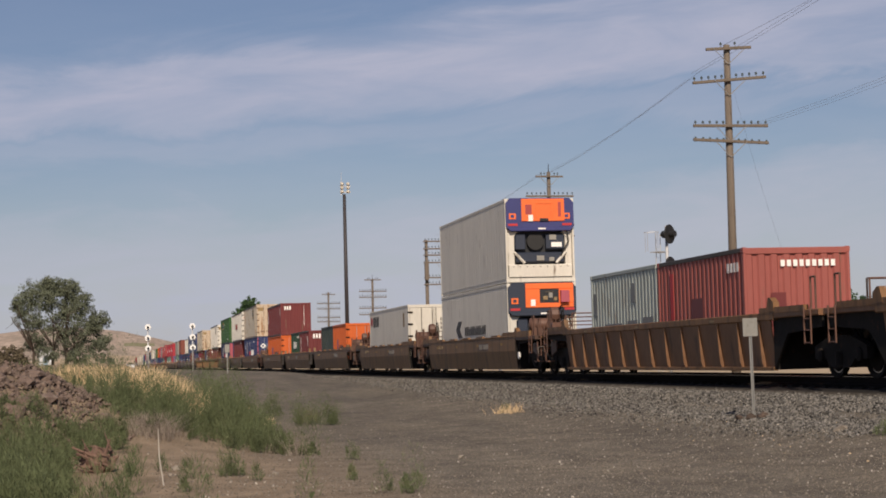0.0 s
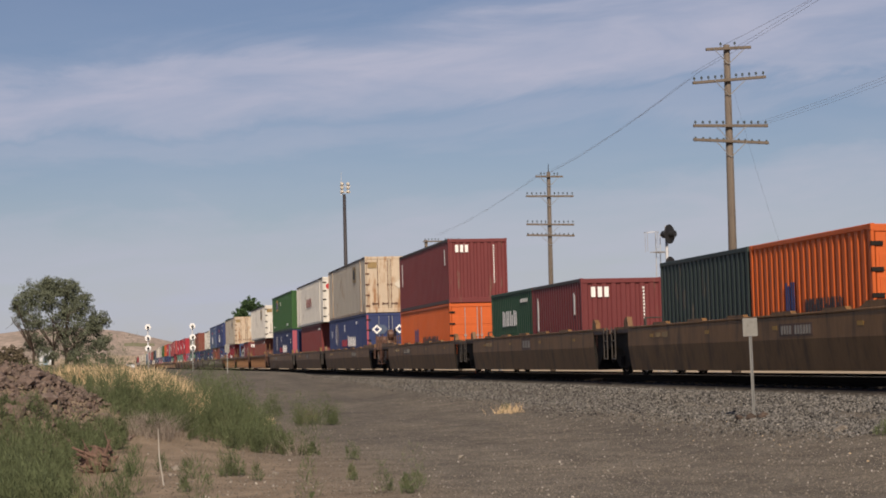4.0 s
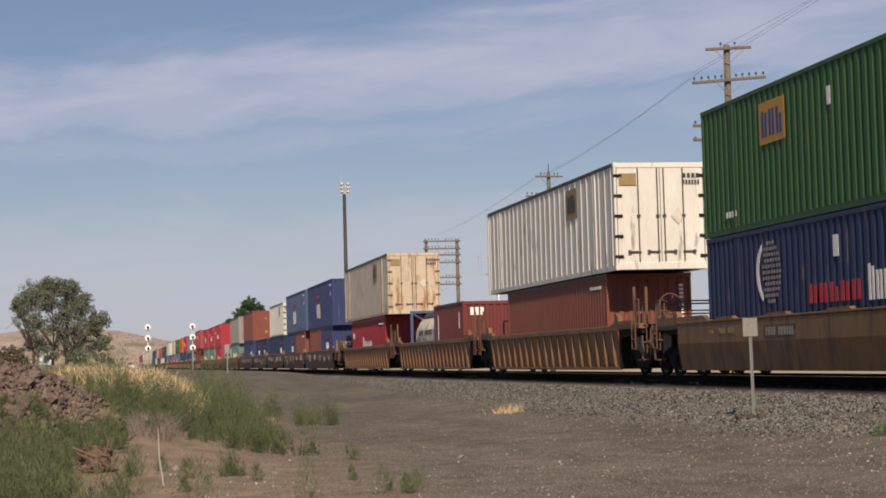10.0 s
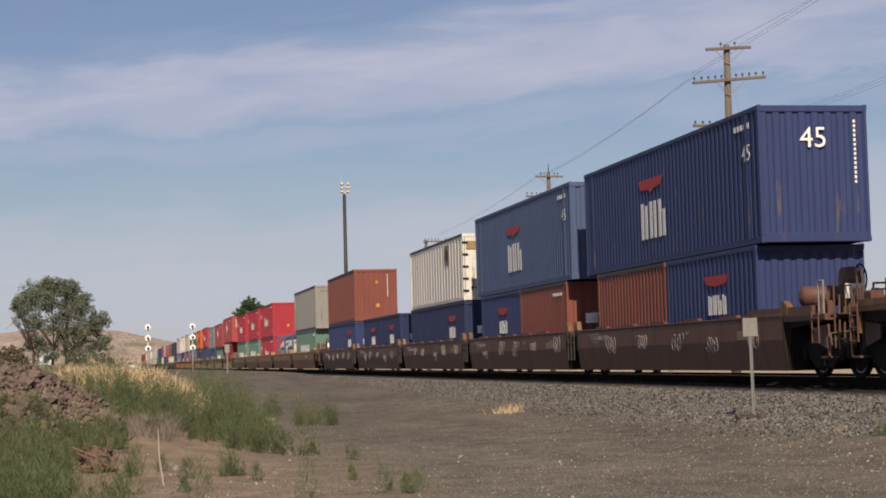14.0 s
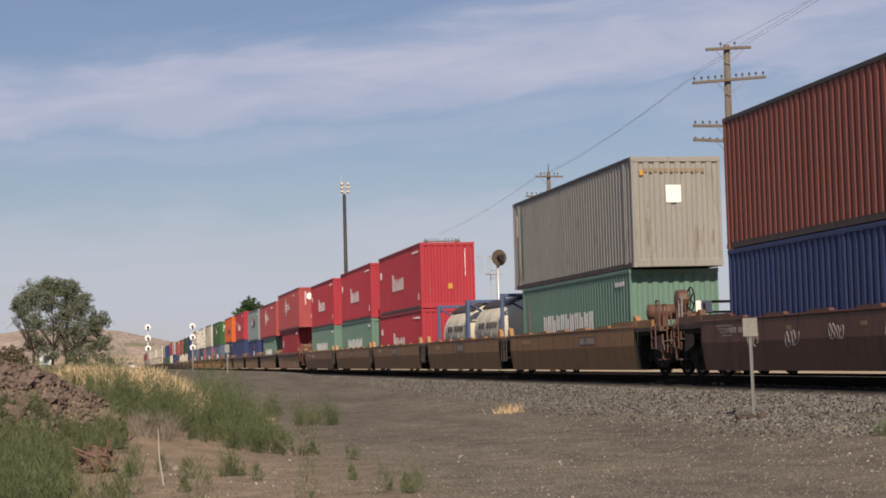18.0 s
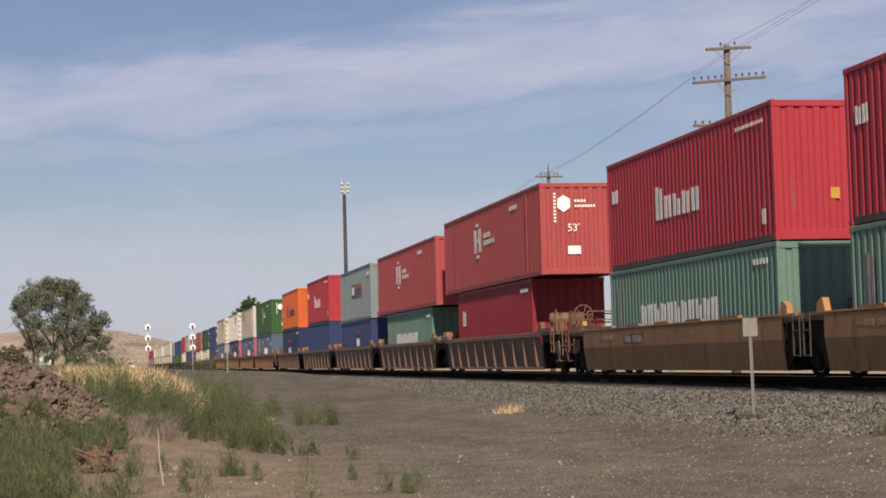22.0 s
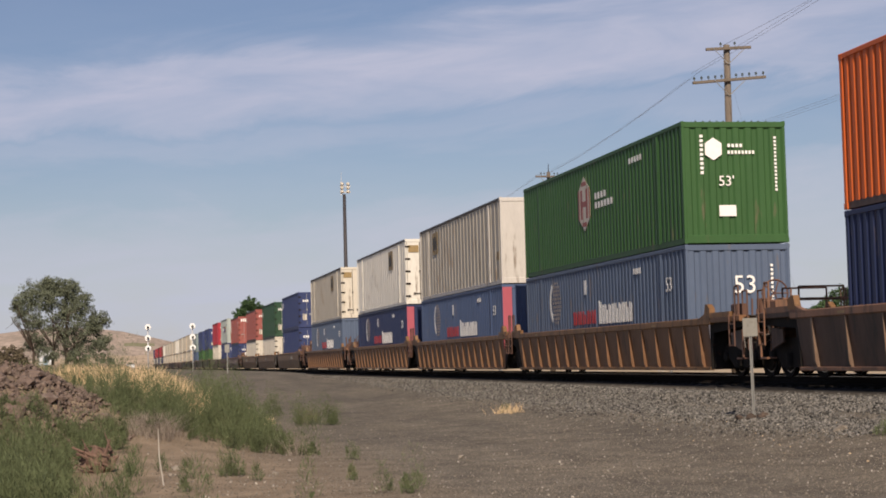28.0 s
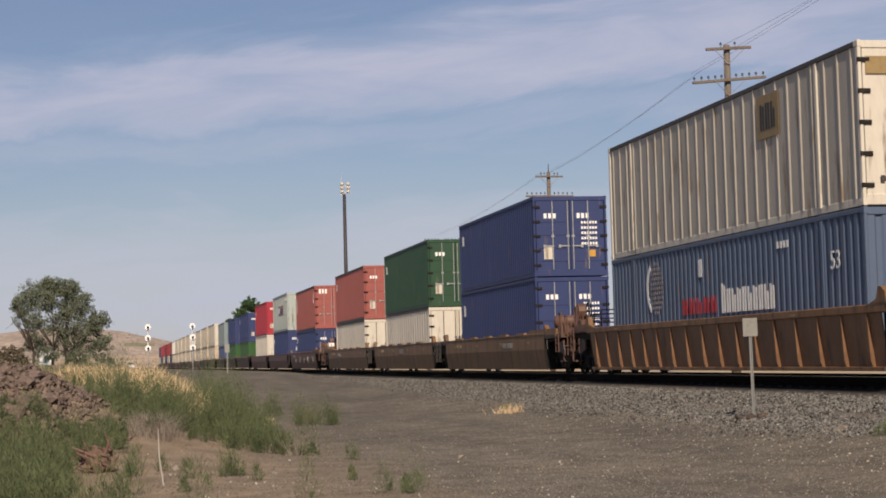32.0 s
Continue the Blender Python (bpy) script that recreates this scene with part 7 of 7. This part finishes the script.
# ---- the train, from its leading end ----
A8, A9, A10 = 2.59, 2.90, 3.00     # container heights
F40, F45, F53, F20 = 12.19, 13.72, 16.15, 6.06
WELLS = [
    # well (from, to), side style, paint, first of its car?, what it holds
    (10.5, 27.0, "ribbed", "well_rust", True, []),
    (34.9, 48.6, "ribbed", "well_rust", False, [
        (35.62, F20, A8, 0, "faded_red", "steel", "wall", wide_patch, "faded brick-red steel container with mended patches and a corrugated end"),
        (41.80, F20, A8, 0, "mint_grey", "steel", "wall", worn_patches, "pale grey-green steel container daubed with darker grey patches")]),
    (57.7, 71.6, "smooth", "well_brown", True, [
        (58.55, F40, A9, 0, "reefer_white", "reefer", "machine", hapag_white, "white refrigerated container with an orange and blue cooling unit"),
        (58.55, F40, A9, 1, "reefer_white", "reefer", "machine", None, "white refrigerated container stacked on another, cooling unit in front")]),
    (78.4, 92.1, "smooth", "well_brown", True, [
        (79.15, F40, A9, 0, "reefer_white", "reefer", "doors", seaco_marks, "white refrigerated container with closed double doors and dark word mark")]),
    (100.2, 114.0, "smooth", "well_brown", True, [
        (101.0, F20, A8, 0, "orange", "steel", "doors", dark_word, "bright orange steel container with closed doors"),
        (107.2, F20, A8, 0, "charcoal", "steel", "wall", None, "dull charcoal-green steel container")]),
    (119.9, 133.8, "smooth", "well_brown", False, [
        (120.75, F20, A8, 0, "maroon", "steel", "wall", text_block, "maroon steel container with white marks on its end"),
        (126.9, F20, A8, 0, "dark_green", "steel", "wall", logo_row(0.35, 0.72, 0.55, 0.75, 4, "letter_white"), "dark green steel container with white strokes")]),
    (140.0, 154.1, "smooth", "well_brown", False, [
        (140.9, F40, A8, 0, "orange", "steel", "doors", dark_word, "orange steel container with closed doors under a maroon one"),
        (140.9, F40, A8, 1, "maroon", "steel", "wall", text_block, "maroon steel container with a white word on its end")]),
    (163.25, 180.7, "smooth", "well_brown", True, [
        (163.85, F53, A9, 0, "blue", "big_steel", "doors", lozenge_doors, "blue corrugated container with pale diamond emblems on its doors"),
        (163.9, F53, A10, 1, "rusty_white", "panel", "doors", emp_marks, "stained white panel-sided container with rusty doors")]),
    (184.2, 198.2, "smooth", "well_brown", False, [
        (185.05, F40, A9, 0, "wine", "steel", "wall", code_marks(), "dark red steel container in a brown well"),
        (183.1, F53, A9, 1, "white", "panel", "doors", red_logo, "white panel-sided container with a faded red emblem")]),
    (202.3, 219.9, "smooth", "well_brown", False, [
        (203.0, F53, A9, 0, "navy", "big_steel", "wall", pink_corner, "navy corrugated container with a pink corner stripe"),
        (203.1, F53, A9, 1, "green", "big_steel", "wall", emp_green, "green corrugated container with a yellow logo panel")]),
    (227.0, 240.6, "ribbed", "well_rust", True, [
        (227.7, F40, A8, 0, "oxide", "steel", "wall", code_marks(), "rust-red steel container low in a ribbed well"),
        (226.4, F53, A9, 1, "white", "panel", "doors", emp_marks, "white panel-sided container with black-hinged doors")]),
    (247.1, 260.6, "ribbed", "well_rust", False, [
        (247.8, F20, A8, 0, "maroon", "steel", "wall", text_block, "maroon steel container beside a tank"),
        (253.95, F20, A8, 0, "tank", "tank", "", None, "cream tank container in a blue frame")]),
    (266.8, 280.5, "ribbed", "well_rust", False, [
        (267.55, F40, A8, 0, "deep_red", "steel", "wall", k_marks, "dark red steel container with large white strokes"),
        (265.8, F53, A10, 1, "rusty_white", "panel", "doors", emp_marks, "rust-stained cream container with closed doors")]),
    (288.3, 302.6, "smooth", "well_purple", True, [
        (289.0, F20, A8, 0, "blue", "steel", "wall", eagle_low, "blue steel container with a small red emblem"),
        (295.2, F20, A8, 0, "oxide", "steel", "wall", None, "rust-red steel container beside a blue one"),
        (288.6, F45, A9, 1, "blue", "steel", "wall", eagle_marks, "deep blue container with red winged emblem and white figures")]),
    (303.9, 318.0, "smooth", "well_purple", False, [
        (304.7, F20, A8, 0, "oxide", "steel", "wall", code_marks(), "rust-red steel container under a blue one"),
        (310.9, F20, A8, 0, "blue", "steel", "wall", eagle_low, "blue steel container with a red emblem"),
        (304.0, F45, A9, 1, "pale_blue", "steel", "wall", eagle_marks, "faded blue container with a red winged emblem")]),
    (319.5, 333.2, "smooth", "well_purple", False, [
        (320.2, F20, A8, 0, "navy", "steel", "wall", eagle_low, "dark blue steel container in a graffitied well"),
        (326.35, F20, A8, 0, "navy", "steel", "wall", None, "dark blue steel container in a graffitied well"),
        (320.2, F40, A8, 1, "white", "panel", "doors", emp_marks, "greyish white panel-sided container")]),
    (334.9, 348.6, "smooth", "well_purple", False, [
        (335.65, F20, A8, 0, "navy", "steel", "wall", eagle_low, "dark blue steel container with red emblem and white strokes"),
        (341.75, F20, A8, 0, "navy", "steel", "wall", eagle_low, "dark blue steel container with red emblem and white strokes")]),
    (350.5, 364.2, "smooth", "well_purple", False, [
        (351.2, F20, A8, 0, "blue", "steel", "wall", eagle_low, "blue steel container under a rust-red one"),
        (357.3, F20, A8, 0, "blue", "steel", "wall", None, "blue steel container under a rust-red one"),
        (351.2, F40, A9, 1, "oxide", "steel", "wall", yellow_marks, "rust-red steel container with small yellow labels")]),
    (370.1, 383.9, "smooth", "well_gold", True, [
        (370.85, F40, A8, 0, "teal", "steel", "wall", china_marks, "sea-green steel container with tall white strokes"),
        (370.4, F45, A9, 1, "grey", "steel", "wall", white_square, "weathered grey container with a blank white panel on its end")]),
    (385.7, 399.5, "smooth", "well_gold", False, [
        (386.4, F20, A8, 0, "tank", "tank", "", None, "cream tank container in a blue frame"),
        (392.55, F20, A8, 0, "tank", "tank", "", None, "cream tank container in a blue frame")]),
    (401.7, 415.3, "smooth", "well_gold", False, [
        (402.35, F40, A8, 0, "red", "steel", "wall", k_marks, "bright red steel container with white strokes"),
        (402.35, F40, A9, 1, "red", "steel", "wall", k_marks, "bright red steel container with white strokes and a yellow label")]),
    (416.8, 430.4, "smooth", "well_gold", False, [
        (417.5, F40, A8, 0, "teal", "steel", "wall", china_marks, "sea-green steel container with tall white strokes"),
        (417.5, F40, A9, 1, "red", "steel", "wall", k_marks, "bright red steel container with white strokes and a yellow label")]),
    (432.5, 446.2, "smooth", "well_gold", False, [
        (433.3, F40, A8, 0, "teal", "steel", "wall", china_marks, "sea-green steel container with tall white strokes"),
        (433.3, F40, A9, 1, "red", "steel", "wall", k_marks, "bright red steel container with white strokes and a yellow label")]),
    (453.9, 467.4, "ribbed", "well_dark", True, [
        (454.6, F40, A9, 0, "deep_red", "steel", "wall", logo_row(0.88, 0.94, 0.55, 0.75, 1, "letter_white"), "dark red steel container shaded by an overhanging one"),
        (452.85, F53, A9, 1, "hub_red", "big_steel", "wall", hub_marks("letter_white"), "tomato-red corrugated container with white emblem overhanging the one below")]),
    (471.9, 485.5, "ribbed", "well_dark", False, [
        (472.65, F40, A8, 0, "teal", "steel", "wall", china_marks, "sea-green steel container shaded by an overhanging one"),
        (471.1, F53, A9, 1, "hub_red", "big_steel", "wall", hub_marks("letter_white"), "tomato-red corrugated container with white emblem overhanging the one below")]),
    (489.8, 503.3, "ribbed", "well_dark", False, [
        (490.5, F40, A8, 0, "blue", "steel", "wall", eagle_low, "blue steel container with a red emblem"),
        (490.4, F40, A9, 1, "sea_grey", "steel", "wall", box_logo, "blue-grey steel container with an orange and blue logo block")]),
    (507.8, 521.4, "ribbed", "well_dark", False, [
        (508.5, F40, A9, 0, "blue", "steel", "wall", None, "blue steel container under a bright red one"),
        (508.5, F40, A9, 1, "red", "steel", "wall", k_marks, "bright red steel container with white strokes")]),
    (526.3, 540.0, "ribbed", "well_dark", False, [
        (527.0, F40, A9, 0, "navy", "steel", "wall", eagle_marks, "navy steel container with red emblem and white strokes"),
        (527.0, F40, A9, 1, "orange", "steel", "wall", dark_word, "orange steel container with a dark word mark")]),
    (547.5, 565.0, "ribbed", "well_rust", True, [
        (548.15, F53, A9, 0, "steel_blue", "big_steel", "wall", stack_marks, "faded steel-blue container with white figures 53"),
        (548.15, F53, A9, 1, "green", "big_steel", "wall", hub_marks("faded_red"), "green corrugated container with red and white hexagonal emblem")]),
    (567.3, 584.7, "ribbed", "well_rust", False, [
        (567.9, F53, A9, 0, "pale_blue", "big_steel", "wall", pink_corner, "faded blue corrugated container with a dull pink corner stripe"),
        (567.9, F53, A10, 1, "dull_white", "panel", "plain", emp_rear, "greyish white panel-sided container with a plain white end")]),
    (587.3, 604.7, "ribbed", "well_rust", False, [
        (587.95, F53, A9, 0, "navy", "big_steel", "wall", pink_corner, "navy corrugated container with a pink corner stripe"),
        (587.95, F53, A10, 1, "white", "panel", "doors", emp_marks, "white panel-sided container with black-hinged doors")]),
    (610.4, 627.8, "ribbed", "well_rust", True, [
        (611.0, F53, A9, 0, "steel_blue", "big_steel", "wall", stack_marks, "faded steel-blue container with white figures 53"),
        (611.0, F53, A10, 1, "cream", "panel", "doors", emp_marks, "cream panel-sided container with closed hinged doors")]),
    (635.4, 649.2, "smooth", "well_brown", True, [
        (636.2, F40, A9, 0, "blue", "steel", "doors", door_marks, "blue steel container with closed doors and white marks"),
        (636.2, F40, A8, 1, "blue", "steel", "doors", door_marks, "blue steel container with closed doors and white marks")]),
    (654.7, 668.5, "smooth", "well_brown", False, [
        (655.45, F40, A8, 0, "cream", "panel", "doors", None, "cream panel-sided container under a green one"),
        (655.45, F40, A9, 1, "dark_green", "steel", "doors", door_marks, "dark green steel container with closed doors")]),
    (674.2, 688.0, "smooth", "well_brown", False, [
        (675.0, F40, A8, 0, "cream", "panel", "doors", None, "cream panel-sided container with stained doors"),
        (675.0, F40, A9, 1, "faded_red", "steel", "doors", door_marks, "brick-red steel container with closed doors")]),
    (697.6, 711.6, "smooth", "well_purple", True, [
        (698.4, F40, A8, 0, "blue", "steel", "doors", door_marks, "blue steel container with closed doors"),
        (698.4, F40, A9, 1, "faded_red", "steel", "doors", text_block, "brick-red steel container with white word mark")]),
    (716.4, 730.2, "smooth", "well_purple", False, [
        (717.2, F40, A9, 0, "blue", "steel", "doors", door_marks, "blue steel container with closed doors"),
        (717.2, F40, A9, 1, "mint_grey", "steel", "doors", box_logo, "pale grey steel container with a dark logo block")]),
    (735.1, 749.0, "smooth", "well_purple", False, [
        (735.9, F40, A9, 0, "cream", "panel", "doors", None, "cream container under a bright red one"),
        (735.9, F40, A9, 1, "red", "steel", "doors", door_marks, "bright red steel container with white marks")]),
    (756.5, 770.5, "ribbed", "well_dark", True, [
        (757.3, F40, A8, 0, "green", "steel", "wall", None, "green steel container far down the train"),
        (757.3, F40, A9, 1, "blue", "steel", "doors", door_marks, "blue steel container far down the train")]),
    (775.5, 789.5, "ribbed", "well_dark", False, [
        (776.3, F40, A8, 0, "green", "steel", "wall", None, "green steel container far down the train"),
        (776.3, F40, A9, 1, "blue", "steel", "wall", None, "blue steel container far down the train")]),
    (795.0, 809.0, "ribbed", "well_dark", False, [
        (795.8, F40, A8, 0, "pale_blue", "steel", "wall", None, "pale blue container far down the train"),
        (795.8, F40, A9, 1, "sea_grey", "steel", "wall", None, "blue-grey container far down the train")]),
]
FAR = ["cream", "rusty_white", "cream", "white", "cream", "rusty_white", "cream", "cream", "white", "oxide", "red", "maroon", "red", "hub_red", "blue"]
for k, tone in enumerate(FAR):
    s = 815.0 + 19.2 * k
    low = "rusty_white" if k < 9 else ("navy" if k % 2 else "cream")
    WELLS.append((s - 0.7, s + F53 + 0.7, "ribbed" if k % 4 < 2 else "smooth", "well_dark", k % 3 == 0, [
        (s, F53, A9, 0, low, "panel" if k < 9 else "big_steel", "wall", None, "container far down the train"),
        (s, F53, A9, 1, tone, "panel" if k < 9 else "big_steel", "doors" if k < 9 else "wall", None, "container far down the train")]))

CAR_LABELS = {
    "well_brown": "dark brown smooth-sided well car with grimy sill",
    "well_purple": "purple-brown smooth-sided well car sprayed with chalky graffiti",
    "well_gold": "yellow-brown smooth-sided well car with a dark number board",
    "well_rust": "orange-rust ribbed well car with slanting side posts",
    "well_dark": "dull rust-brown ribbed well car with slanting side posts",
}


def build_train():
    n = len(WELLS)
    for i, (s0, s1, style, tone, first, load) in enumerate(WELLS):
        near = s0 < 700
        last = i + 1 == n or WELLS[i + 1][4]
        prev_end = WELLS[i - 1][1] if i else s0 - 8
        next_start = WELLS[i + 1][0] if i + 1 < n else s1 + 8
        half0, half1 = min((s0 - prev_end) / 2, 4.6), min((next_start - s1) / 2, 4.6)
        a, b = s0 - half0 + (0.45 if first else 0.06), s1 + half1 - (0.45 if last else 0.06)
        # the deep sides run on past the load, short of the trucks
        w0 = s0 - min(1.3, max(0.0, half0 - (2.6 if first else 1.55)))
        w1 = s1 + min(1.3, max(0.0, half1 - (2.6 if last else 1.55)))
        well_car(w0, w1, a, b, style, tone, near, CAR_LABELS[tone], first, last, first and near, "spray" if tone == "well_purple" else None)
        if near or i % 2 == 0:
            if first:
                truck((w0 + a) / 2 - 0.1)
            if last:
                truck((w1 + b) / 2 + 0.1)
            else:
                truck((s1 + next_start) / 2)
        base = FLOOR_Z
        floor_h = max([h for _, _, h, lev, *_ in load if lev == 0] or [0])
        for (s, L, H, lev, mat, sty, end, deco, label) in load:
            z = base + (floor_h + 0.025 if lev else 0.0)
            if sty == "tank":
                tank_container(s, z, label)
            else:
                container(s, L, H, z, mat, sty, end, label, near, deco=deco)


build_train()


def motions():
    """The whole train rolls towards the camera; wheels turn while their truck is near."""
    for ob, s, z in MOVERS:
        walk(ob, [(t, pose(TRACK_X, s - d, z)) for t, d in ROLLED])
    ts = [t for t, _ in ROLLED]
    ds = [d for _, d in ROLLED]
    for w, s, dy in WHEELSETS:
        near = [k / FPS for k in range(int(SECONDS * FPS) + 1) if 16 < s - np.interp(k / FPS, ts, ds) < 62]
        rows = [(0.0, pose(0, dy, 0.42))] if not near or near[0] > 0 else []
        rows += [(t, pose(0, dy, 0.42, math.degrees((np.interp(t, ts, ds) - np.interp(near[0], ts, ds)) / 0.425))) for t in near]
        if not near or near[-1] < SECONDS:
            rows.append((SECONDS, rows[-1][1]))
        walk(w, rows)


motions()
